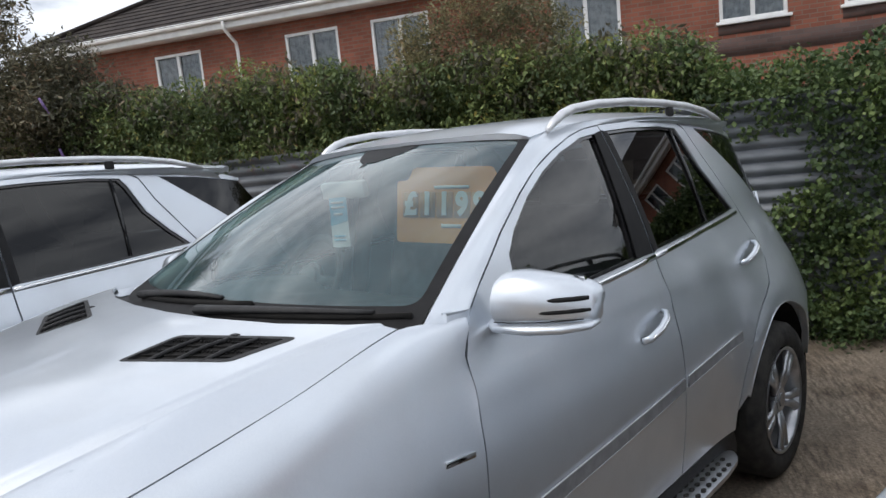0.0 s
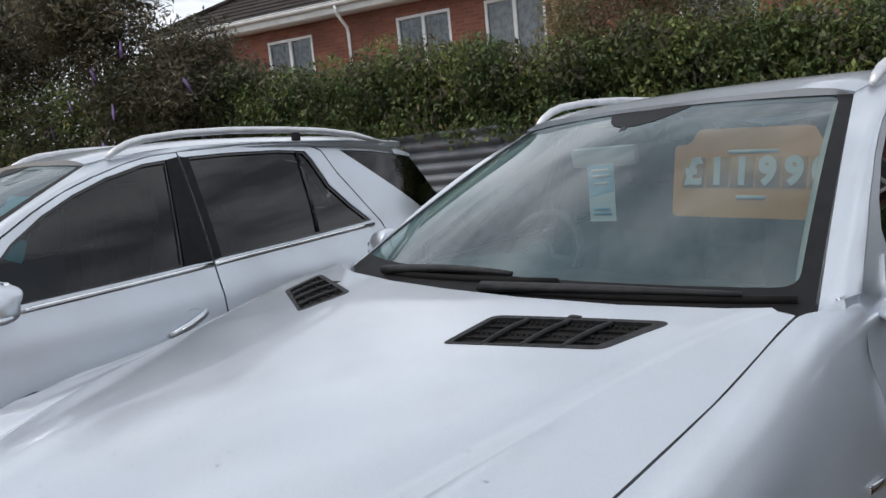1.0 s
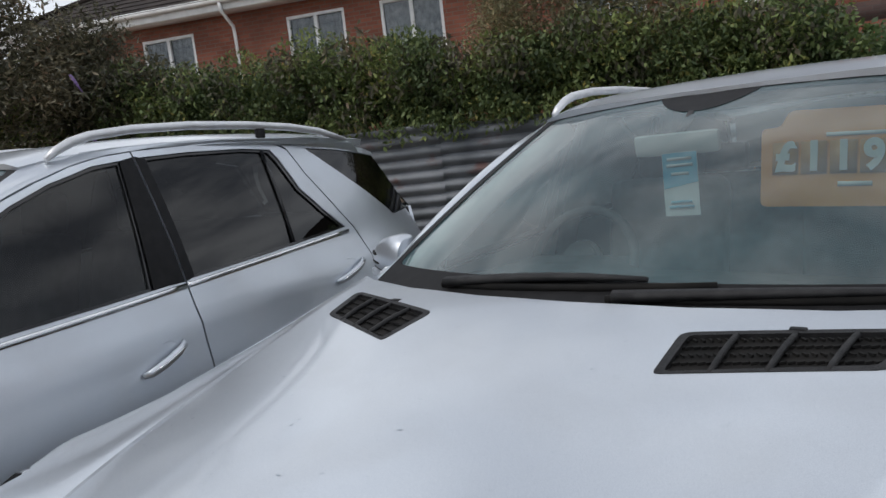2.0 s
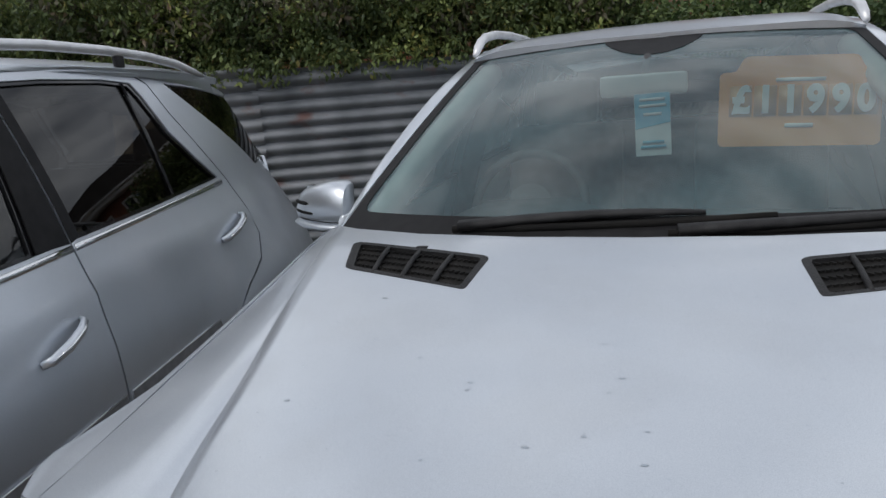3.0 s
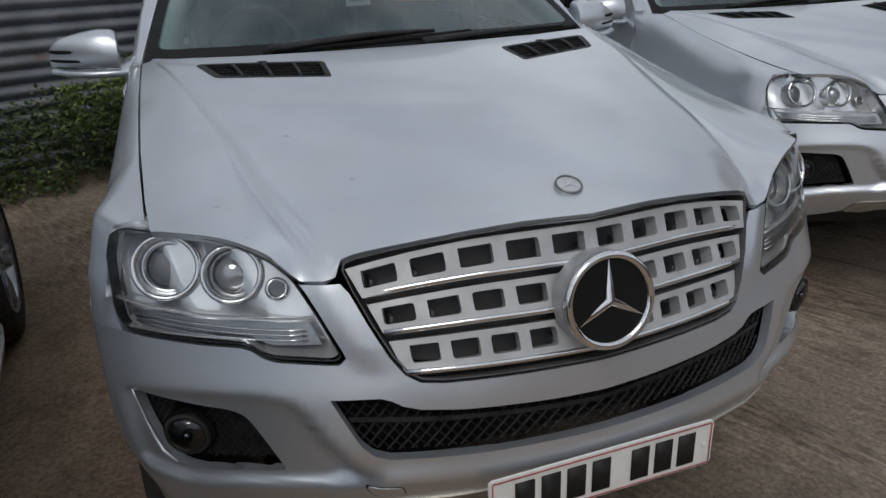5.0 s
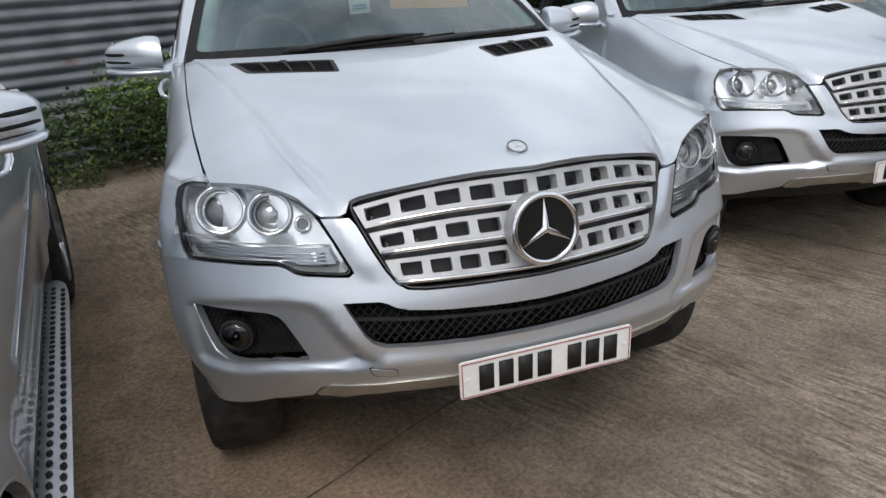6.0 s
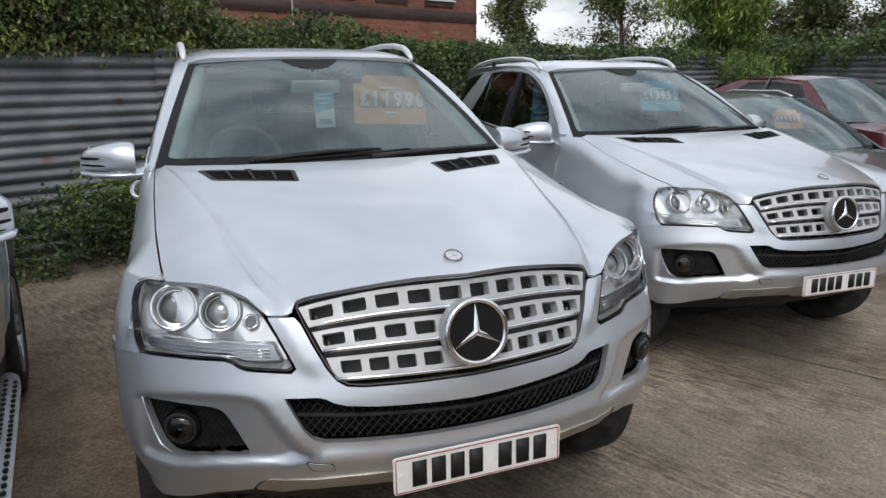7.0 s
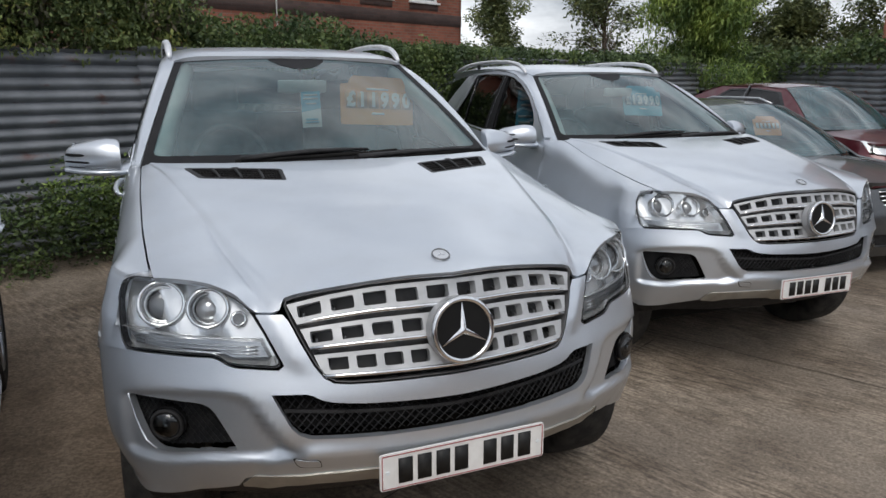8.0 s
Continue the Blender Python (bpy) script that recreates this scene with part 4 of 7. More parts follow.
    # --- head lamps
    for sg in (1, -1):
        L = as_turn(mirrored(LAMP, sg))
        Lr = as_turn(mirrored(rounded(LAMP, .012, 2), sg))
        cx, cz = sum(p[0] for p in Lr) / len(Lr), sum(p[1] for p in Lr) / len(Lr)
        inner = [(cx + (u - cx) * .986, cz + (v - cz) * .972) for u, v in Lr]
        lamp = part("headlight", sheet(Lr, [], lambda a, z: front_at(a, z, .062 + .024 * abs((a * 9 + z * 5) % 2 - 1)), .02, .02, (0, -1, 0), .02), LAMP_INNER, car, "clear headlight with two round lamps")
        part("gasket", sheet(Lr, [inner], lambda a, z: front_at(a, z, .003), .04, .02, (0, -1, 0), .03), GLOSS_BLACK, lamp)
        part("lens", sheet(inner, [], lambda a, z: front_at(a, z, -.001), .03, .0, (0, -1, 0), .02), LENS_GLASS, lamp, "clear lamp lens").visible_shadow = False
        part("bowl", ruled([[front_at(u, v, d) for u, v in inner + inner[:1]] for d in (.012, .084)]), LAMP_INNER, lamp)
        for xc, zc, r, dark in ((.772, 1.008, .062, True), (.652, 1.006, .054, False)):
            a = turn_of(sg * xc)
            at = front_at(a, zc, .062)
            m = Matrix.Translation(at) @ pose(0, 0, 0, 68, 0, 0) @ pose(0, 0, 0, 0, sg * 10, 0)
            mod = part("lamp_ring", torus(r, .006, m @ pose(0, 0, .02), 40, 10), CHROME, lamp)
            bm = bmesh.new()
            prof = [(r, .02), (r * .9, .0), (r * .78, -.015), (r * .72, -.02)] if dark else [(r, .02), (r * .85, -.012), (r * .6, -.035), (r * .2, -.05), (.004, -.052)]
            n = 36
            rings = [[bm.verts.new((q * math.cos(2 * math.pi * i / n), q * math.sin(2 * math.pi * i / n), h)) for q, h in prof] for i in range(n)]
            for i in range(n):
                for j in range(len(prof) - 1):
                    bm.faces.new((rings[i][j], rings[i][j + 1], rings[(i + 1) % n][j + 1], rings[(i + 1) % n][j]))
            bm.transform(m)
            part("reflector", bm, LAMP_INNER, mod)
            b = dome(r * (.70 if dark else .74), m @ pose(0, 0, -.014 if dark else -.022) @ Matrix.Diagonal((1, 1, .32 if dark else .72, 1)))
            part("bulb_lens", b, LENS_DARK if dark else LENS_PALE, mod)
            part("inner_ring", torus(r * .80, .007 if dark else .004, m @ pose(0, 0, -.004), 40, 8), CHROME if dark else LAMP_MID, mod)
            if dark:
                part("lens_back", disc(r * .7, .01, m @ pose(0, 0, -.022)), LAMP_DARK, mod)
            part("shroud", tube([tuple(m @ Vector((0, 0, -.04))), tuple(m @ Vector((0, 0, .018)))], r * 1.02, 36, caps=False), LAMP_INNER, mod)
        strip = [(sg * x, z) for x, z in ((.515, .893), (.605, .892), (.645, .909), (.85, .905), (.868, .930), (.64, .934), (.532, .934))]
        part("indicator", sheet(as_turn(strip), [], lambda a, z: front_at(a, z, .028), .05, .05, (0, -1, 0)), LAMP_MID, lamp, "ribbed indicator strip")
        for i in range(3):
            line = [front_at(turn_of(sg * (.54 + .031 * j)), .902 + .009 * i + .0004 * j, .024) for j in range(11)]
            part("indicator_rib", tube(line, .0028, 6), CHROME, lamp)
        part("ledge", tube([front_at(turn_of(sg * (.525 + .0355 * j)), .941 + .0002 * j, .022) for j in range(11)], .004, 6, (2, .7)), LAMP_INNER, lamp)
        m = Matrix.Translation(front_at(turn_of(sg * .578), .985, .05)) @ pose(0, 0, 0, 68, 0, 0)
        part("side_light", torus(.018, .005, m, 24, 8), CHROME, lamp)
        part("side_bulb", disc(.014, .008, m), LAMP_DARK, lamp)

    # --- number plate, its characters reduced to bars
    plate = part("number_plate", sheet(rounded([(-.26, -.0555), (.26, -.0555), (.26, .0555), (-.26, .0555)], .010, 3), [], lambda u, v: Vector((u, -.004 + .03 * v, .586 + v)), .1, .006, (0, -1, 0)), PLATE_WHITE, car, "white plate with dark bars")
    pm = Matrix.Translation((0, -.0052, .586)) @ pose(0, 0, 0, 88.3, 0, 0)
    for i, x in enumerate((-.185, -.128, -.071, -.014, .078, .135, .192)):
        part("plate_bar", box(.042, .076, .002, m=pm @ pose(x, 0, .001)), INK_BLACK, plate)
    part("plate_line", join(*[box(a, b, .0016, m=pm @ pose(c, d, .0008)) for a, b, c, d in ((.506, .0022, 0, .0505), (.506, .0022, 0, -.0505), (.0022, .10, .2535, 0), (.0022, .10, -.2535, 0))]), INK_RED, plate)
    for sg in (1, -1):
        part("plate_screw", disc(.006, .004, pm @ pose(sg * .238, 0, .002), 14, .001), PAPER, plate)

    # --- body sides
    for sg in (1, -1):
        lift = lambda y, z, s=sg: Vector((s * side_x(y, z), y, z))
        way = (sg, 0, 0)
        # front wing: flank sheet below a shoulder that turns up to the bonnet edge
        shoulder = table([(.40, .93), (.5, .945), (.7, 1.0), (1.0, 1.04), (1.4, 1.10), (1.7, 1.12)])
        gap_x = table([(.40, .798), (.55, .806), (.83, .817), (1.13, .819), (1.46, .812), (1.60, .838), (1.70, .852)])
        gap_z = lambda y: (HOOD_EDGE(y) if y < 1.46 else 1.277 - (y - 1.46) * .08) - .003

        def wing(y, v, s=sg):
            zt = gap_z(y)
            zb = shoulder(y)
            if v <= 0:
                z = zb + v
                return Vector((s * side_x(y, z), y, z))
            x0, dx = side_x(y, zb), (side_x(y, zb) - side_x(y, zb - .04)) / .04
            x1 = gap_x(y)
            h = zt - zb
            p0, p3 = Vector((x0, zb)), Vector((x1, zt))
            p1 = p0 + Vector((dx * h * .5, h * .5))
            p2 = p3 + Vector((max(.02, x0 - x1) * .55, -.018))
            t = v
            q = p0 * (1 - t) ** 3 + p1 * 3 * t * (1 - t) ** 2 + p2 * 3 * t * t * (1 - t) + p3 * t ** 3
            near = max(0, min(1, (.80 - y) / .22)) * (1 - t ** 8)
            full_x = max(q.x, side_x(y, q.y) + .010)
            return Vector((s * (q.x + (full_x - q.x) * near), y, q.y))
        # the wing's outline, height measured from the shoulder; 0 to 1 above it runs to the bonnet
        def below(z, y):
            return z - shoulder(y)
        front_line = [(.425, below(.886, .43)), (.452, below(.906, .45)), (.477, .0), (.505, .42), (.503, .78), (.472, 1.0)]
        top_line = [(y, 1.0) for y in (.6, .9, 1.2, 1.46, 1.58, 1.660)]
        rear_line = [(1.652, .7), (1.611, .3), (1.610, below(1.1, 1.6)), (1.600, below(1.03, 1.594)), (1.574, below(.84, 1.568)), (1.596, below(.42, 1.59))]
        arch_pts = [(y, below(z, y)) for y, z in arc(HUBS[0], ARCH, 6, 112, 16)]
        start = [(.60, below(.868, .60))]
        low_edge = [(1.345, below(.42, 1.345))] + arch_pts + start
        wing_poly = front_line + top_line + rear_line + low_edge
        wing_ob = part("front_wing", sheet(wing_poly, [], wing, .035, .03, way, .06), SILVER, car, "silver front wing")
        m = Matrix.Translation(lift(1.50, .962)) @ pose(0, 0, 0, 0, 0, 0)
        part("wing_badge", box(.006, .10, .016, m=m @ pose(sg * .003, 0, 0, -5, 0, -sg * 3), bevel=.003), CHROME, wing_ob, "small chrome wing badge")

        # front door
        door_f = [(1.60, .42)] + [(y + .003, z) for y, z in GAP_A[:-1]] + [(2.7595, 1.718), (2.7595, 1.1), (2.7525, .85), (2.746, .42)]
        win_f = [(1.885, 1.285), (1.905, 1.375), (1.965, 1.435), (2.09, 1.520), (2.22, 1.585), (2.36, 1.638), (2.56, 1.680), (2.742, 1.694), (2.742, 1.249), (2.3, 1.236), (1.885, 1.224)]
        df = part("front_door", sheet(door_f, [win_f], lift, .045, .03, way), SILVER, car, "silver front door")
        frame_in = [(1.90, 1.300), (1.918, 1.372), (1.972, 1.428), (2.095, 1.510), (2.225, 1.574), (2.365, 1.626), (2.562, 1.667), (2.69, 1.678), (2.60, 1.254), (2.3, 1.245), (1.90, 1.233)]
        part("window_seal", sheet(win_f, [frame_in], lambda y, z, s=sg: Vector((s * (side_x(y, z) - .006), y, z)), .05, .02, way), GLOSS_BLACK, df, "black window seal and pillar cover")
        pane = part("window_glass", sheet(win_f, [], lambda y, z, s=sg: Vector((s * (side_x(y, z) - .014), y, z)), .06, 0, way), FRONT_GLASS, df, "lightly tinted door glass")
        pane.visible_shadow = False
        # rear door
        door_r = [(2.753, .42), (2.7595, .85), (2.7665, 1.1), (2.7665, 1.235), (2.7665, 1.720), (3.0, 1.727), (3.35, 1.720), (3.52, 1.703), (3.575, 1.675), (3.625, 1.555), (3.74, 1.38), (3.825, 1.262), (3.848, 1.151), (3.840, 1.03), (3.74, .945)] + [p for p in arc(HUBS[1], .555, 112, 168, 8)] + [(3.23, .42)]
        win_r = [(2.782, 1.251), (2.782, 1.697), (3.0, 1.703), (3.3, 1.699), (3.468, 1.684), (3.495, 1.64), (3.548, 1.497), (3.65, 1.382), (3.757, 1.286), (3.2, 1.263)]
        dr = part("rear_door", sheet(door_r, [win_r], lift, .045, .03, way), SILVER, car, "silver rear door")
        in_r = [(2.80, 1.262), (2.80, 1.684), (3.0, 1.690), (3.3, 1.686), (3.448, 1.672), (3.475, 1.63), (3.528, 1.492), (3.63, 1.377), (3.725, 1.293), (3.2, 1.274)]
        part("window_seal", sheet(win_r, [in_r], lambda y, z, s=sg: Vector((s * (side_x(y, z) - .006), y, z)), .05, .02, way), GLOSS_BLACK, dr, "black window seal")
        part("window_glass", sheet(win_r, [], lambda y, z, s=sg: Vector((s * (side_x(y, z) - .014), y, z)), .06, 0, way), TINT_GLASS, dr, "dark tinted rear door glass").visible_shadow = False
        part("window_bar", tube([(sg * (side_x(y, z) - .008), y, z) for y, z in ((3.415, 1.68), (3.40, 1.5), (3.375, 1.28))], .009, 6), GLOSS_BLACK, dr)
        # black covers of the middle pillar
        for host, poly in ((df, [(2.615, 1.250), (2.700, 1.690), (2.7585, 1.700), (2.7585, 1.246)]), (dr, [(2.7675, 1.246), (2.7675, 1.702), (2.806, 1.690), (2.806, 1.256)])):
            part("pillar_cover", sheet(poly, [], lambda y, z, s=sg: Vector((s * (side_x(y, z) + .0022), y, z)), .06, .004, way), FRIT, host, "satin black pillar cover")
        # bright waist strips
        for host, a, b in ((df, 1.90, 2.757), (dr, 2.769, 3.765)):
            pts = [(sg * (side_x(y, 1.205 + .033 * (y - 1.9)) + .003), y, 1.203 + .033 * (y - 1.9)) for y in [a + (b - a) * i / 10 for i in range(11)]]
            part("waist_strip", tube(pts, .011, 8, (.5, 1.0)), CHROME, host, "bright waist strip")
        # rubbing strips
        for host, a, b in ((df, 1.655, 2.742), (dr, 2.77, 3.30)):
            strip = rounded([(a, .700 + .062 * (a - 1.9)), (b, .700 + .062 * (b - 1.9)), (b, .752 + .052 * (b - 1.9)), (a, .752 + .052 * (a - 1.9))], .006, 2)
            st = part("rubbing_strip", sheet(strip, [], lambda y, z, s=sg: Vector((s * (side_x(y, z) + .006), y, z)), .08, .008, way), STRIP_GREY, host)
            for z0, k in ((.700, .062), (.752, .052)):
                line = [(sg * (side_x(y, z0 + k * (y - 1.9)) + .0045), y, z0 + k * (y - 1.9)) for y in [a + (b - a) * q / 6 for q in range(7)]]
                part("strip_line", tube(line, .0026, 6), SATIN, st)
        # handles in their cups
        for host, yc, zc in ((df, 2.56, 1.032), (dr, 3.65, 1.104)):
            cup = rounded([(yc - .065, zc - .040), (yc + .06, zc - .026), (yc + .092, zc + .03), (yc + .03, zc + .052), (yc - .06, zc + .022)], .035, 4)
            part("handle_cup", sheet(cup, [], lambda y, z, s=sg, q=yc, w=zc: Vector((s * (side_x(y, z) + .0012 - .016 * max(0, 1 - ((y - q - .010) / .075) ** 2 - ((z - w) / .044) ** 2)), y, z)), .008, .002, way), SILVER, host)
            pts = [(yc - .130, zc - .034, .006), (yc - .105, zc - .028, .026), (yc - .03, zc - .008, .040), (yc + .04, zc + .012, .040), (yc + .085, zc + .024, .026), (yc + .100, zc + .028, .004)]
            part("door_handle", tube([(sg * (side_x(y, z) + o), y, z) for y, z, o in pts], [.010, .014, .016, .016, .014, .008], 10, (.7, 1)), SILVER, host, "silver door handle")
            part("handle_strip", tube([(sg * (side_x(y, z) + o + .011), y, z + .004) for y, z, o in pts[1:5]], [.002, .004, .004, .002], 6), CHROME, host)
        # quarter panel and the dark wrap-round glass
        glass_q = [(3.715, 1.672), (3.95, 1.652), (4.15, 1.624), (4.30, 1.602), (4.475, 1.36), (4.475, 1.289), (4.25, 1.287)]
        quarter = [(3.53, 1.716), (3.70, 1.712), (3.95, 1.690), (4.18, 1.656), (4.315, 1.622), (4.30, 1.606), (4.15, 1.628), (3.95, 1.656), (3.708, 1.677), (4.247, 1.282), (4.42, 1.284), (4.50, 1.285), (4.52, 1.25), (4.54, .98), (4.54, .56), (4.30, .50)] + arc(HUBS[1], ARCH, 12, 160, 18) + [(3.315, .55)] + list(reversed([p for p in arc(HUBS[1], .548, 112, 166, 8)])) + [(3.744, .938), (3.847, 1.026), (3.855, 1.153), (3.832, 1.266), (3.747, 1.384), (3.632, 1.559), (3.582, 1.680)]
        qp = part("rear_quarter", sheet(quarter, [], lift, .05, .03, way), SILVER, car, "silver rear quarter panel")
        part("quarter_glass", sheet(glass_q, [], lambda y, z, s=sg: Vector((s * (side_x(y, z) - .006), y, z)), .06, .01, way), PRIVACY_GLASS, qp, "dark wrap-round rear glass").visible_shadow = False
        # sill
        sill = [(1.36, .415), (3.22, .415), (3.28, .30), (1.32, .30)]
        part("sill", sheet(sill, [], lift, .1, .03, way), BLACK_PLASTIC, car, "dark sill")
        # A pillar and roof side
        inner, outer_row = [], []
        for i in range(15):
            t = i / 14
            inner.append(screen_at(sg * 1.012, -.02 + 1.04 * t, -.004))
        path = [(1.60, 1.278)] + [(y, z) for y, z in GAP_A[3:]]
        length = [0]
        for a, b in zip(path, path[1:]):
            length.append(length[-1] + math.hypot(b[0] - a[0], b[1] - a[1]))

        def along(t):
            d = t * length[9]
            k = 0
            while k < len(length) - 2 and length[k + 1] < d:
                k += 1
            f = (d - length[k]) / (length[k + 1] - length[k])
            return path[k][0] + (path[k + 1][0] - path[k][0]) * f, path[k][1] + (path[k + 1][1] - path[k][1]) * f
        for i in range(15):
            y, z = along(i / 14)
            outer_row.append(Vector((sg * (side_x(y, z) + .001), y - .004, z + .004)))
        inner.insert(0, inner[0] + Vector((-sg * .004, -.020, -.040)))
        outer_row.insert(0, Vector((sg * (side_x(1.59, 1.235) - .006), 1.588, 1.235)))
        for y in (2.85, 3.05, 3.25, 3.42, 3.6, 3.8, 4.0, 4.15):
            inner.append(Vector((sg * (.628 - .02 * max(0, y - 3)), y - .25 if y < 3.2 else y - .12, roof_z(.628, y - .25 if y < 3.2 else y - .12))))
            z = 1.728 if y < 3.3 else 1.728 - .10 * ((y - 3.3) / .85) ** 1.4
            outer_row.append(Vector((sg * side_x(y, z), y, z)))
        rows = []
        for k in range(6):
            f = k / 5
            rows.append([a.lerp(b, f) + Vector((sg * .5, -.2, .6)) * (.018 * math.sin(math.pi * f) * min(1, i / 4)) for i, (a, b) in enumerate(zip(inner, outer_row))])
        part("roof_pillar", ruled(rows, .02, (sg, -.3, .6)), SILVER, car, "silver windscreen pillar and roof side")
        foot = [(1.590, 1.284), (1.692, 1.276), (1.664, 1.232), (1.612, 1.205)]
        part("pillar_foot", sheet(foot, [], lambda y, z, s=sg: Vector((s * (side_x(y, z) - .005), y, z)), .04, .004, way), SILVER, car)
        # roof rail
        ys = [2.41, 2.455, 2.53, 2.62, 2.80, 3.05, 3.35, 3.60, 3.80, 3.92, 4.0]
        hs = [.0, .018, .038, .050, .056, .056, .053, .045, .030, .012, .0]
        rail = part("roof_rail", tube([(sg * (.634 - .012 * max(0, y - 3)), y, roof_z(.632, y) + h + .006) for y, h in zip(ys, hs)], [.012, .018] + [.020] * 7 + [.016, .009], 10, (.9, .85)), RAIL, car, "satin silver roof rail")
        part("rail_foot", tube([(sg * .632, y, roof_z(.632, y) + .001) for y in (2.56, 2.7, 3.2, 3.6, 3.80)], .005, 8), SILVER, rail)
        for y in (3.42,):
            part("rail_post", box(.018, .05, .045, (sg * .632, y, roof_z(.632, y) + .024), .008), BLACK_PLASTIC, rail)
        # door mirror
        bm = bmesh.new()
        secs = []
        top_z = table([(0, 1.346), (.05, 1.356), (.2, 1.360), (.5, 1.350), (.8, 1.332), (.93, 1.318), (1.0, 1.296)])
        face_y = table([(0, 1.706), (.2, 1.712), (.5, 1.735), (.8, 1.775), (1.0, 1.820)])
        for t, thin in ((0, .80), (.02, .93), (.08, 1), (.25, 1), (.45, .98), (.65, .94), (.80, .88), (.90, .78), (.96, .66), (1.0, .48)):
            xx = .892 + .228 * t
            zb, zt = 1.222 + .004 * t + (.008 if t in (0, 1.0) else 0), top_z(t)
            ring = []
            for k in range(28):
                a = 2 * math.pi * k / 28
                cc, ss = math.cos(a), math.sin(a)
                deep = .060 * thin if cc < 0 else .040 * thin
                px = math.copysign(abs(cc) ** .62, cc) * deep
                pz = math.copysign(abs(ss) ** .58, ss) * (zt - zb) / 2
                lean = .022 * max(0, pz / ((zt - zb) / 2))
                ring.append(bm.verts.new((sg * xx, face_y(t) + .060 * thin + px + lean, (zt + zb) / 2 + pz)))
            secs.append(ring)
        for i in range(len(secs) - 1):
            for k in range(28):
                bm.faces.new((secs[i][k], secs[i][(k + 1) % 28], secs[i + 1][(k + 1) % 28], secs[i + 1][k]))
        bm.faces.new(secs[0])
        bm.faces.new(secs[-1])
        bmesh.ops.recalc_face_normals(bm, faces=bm.faces)
        sharp_edges(bm, 55)
        mir = part("door_mirror", bm, SILVER, df, "silver door mirror with slotted cover")
        part("mirror_base", tube([(sg * .836, 1.835, 1.240), (sg * .858, 1.805, 1.224), (sg * .90, 1.764, 1.217), (sg * .97, 1.772, 1.217), (sg * 1.04, 1.800, 1.219), (sg * 1.095, 1.838, 1.224), (sg * 1.112, 1.855, 1.229)], [.032, .032, .031, .031, .029, .024, .012], 14, (1.85, .62)), SILVER, mir)
        part("mirror_seam", tube([(sg * (.892 + .228 * t), face_y(t) + .004, 1.2365 + .004 * t) for t in (.02, .2, .4, .6, .8, .92)], .0016, 6), LINER, mir)
        part("mirror_glass", box(.175, .004, .105, m=pose(sg * 1.0, 1.835, 1.285, 0, 0, sg * 14), bevel=.01), CHROME, mir)
        part("mirror_foot", sheet(rounded([(1.79, 1.205), (1.90, 1.215), (1.895, 1.30), (1.86, 1.335), (1.80, 1.27)], .02, 3), [], lambda y, z, s=sg: Vector((s * (side_x(y, z) + .006), y, z)), .03, .012, way), SILVER, mir)
        for k, (ta, tb, z) in enumerate(((.60, .965, 1.291), (.52, .975, 1.262))):
            pts = [(sg * (.892 + .228 * t), face_y(t) + .0045 + .020 * max(0, (z - 1.285) / .07), z + .004 * (t - .7)) for t in [ta + (tb - ta) * i / 7 for i in range(8)]]
            part("mirror_slot", tube(pts, [.002, .0055, .0065, .0065, .0065, .0065, .0065, .005], 8, (.9, 1)), EMBLEM_BLACK, mir)
        # running board
        board = rounded([(1.42, .880), (3.02, .880), (3.15, .898), (3.18, .932), (3.13, .976), (3.0, .988), (1.50, .988), (1.40, .967)], .03, 3)
        rb = part("running_board", sheet(board, [], lambda y, x, s=sg: Vector((s * x, y, .352 - .012 * ((x - .932) / .07) ** 2)), .08, .022, (0, 0, 1)), SATIN, car, "silver running board with rubber studs")
        studs = []
        for i in range(33):
            for k in range(3):
                y = 1.48 + .049 * i + (.0245 if k == 1 else 0)
                x = .898 + .034 * k
                if y > 3.08 and k != 1:
                    continue
                studs.append(disc(.0115, .005, Matrix.Translation((sg * x, y, .353 - .012 * ((x - .932) / .07) ** 2)) @ Matrix.Diagonal((.8, 1.25, 1, 1)), 8))
        tagged(part("stud", join(*studs), RUBBER, rb, "black rubber studs"), kind="stuff")
        for y in (1.7, 2.3, 2.9):
            part("bracket", box(.16, .05, .04, (sg * .90, y, .322), .006), BLACK_PLASTIC, rb)
        # wheel-arch liners
        for hy in HUBS:
            rows = []
            for xx in (.915, .80, .62):
                rows.append([Vector((sg * xx, hy + (ARCH + .012) * math.cos(radians(a)), .37 + (ARCH + .012) * math.sin(radians(a)))) for a in range(-4, 158 if hy < 1 else 185, 9)])
            part("arch_liner", ruled(rows), LINER, car)
            lipr = [Vector((sg * (side_x(y, max(z, .33)) - .002), y, z)) for y, z in arc(hy, ARCH + .004, 6 if hy < 1 else 12, 112 if hy < 1 else 160, 20)]
            part("arch_lip", tube(lipr, .004, 6), SILVER, car)
        for hy in HUBS:
            wheel(car, sg * (.812 if hy < 2 else .834), hy, sg)

    # --- roof, tailgate, back
    roof = full([(0, 2.262), (.3, 2.276), (.5, 2.300), (.618, 2.320), (.628, 2.6), (.630, 3.2), (.625, 3.8), (.60, 4.16), (.5, 4.28), (.3, 4.32), (0, 4.33)])
    part("roof", sheet(roof, [], lambda x, y: Vector((x, y, roof_z(x, y))), .07, .03), SILVER, car, "silver roof panel")
    tail = lambda x, z: Vector((x, 4.62 - .16 * (x / .8) ** 4 - .85 * max(0, z - 1.28) - .04 * max(0, z - 1.0), z))
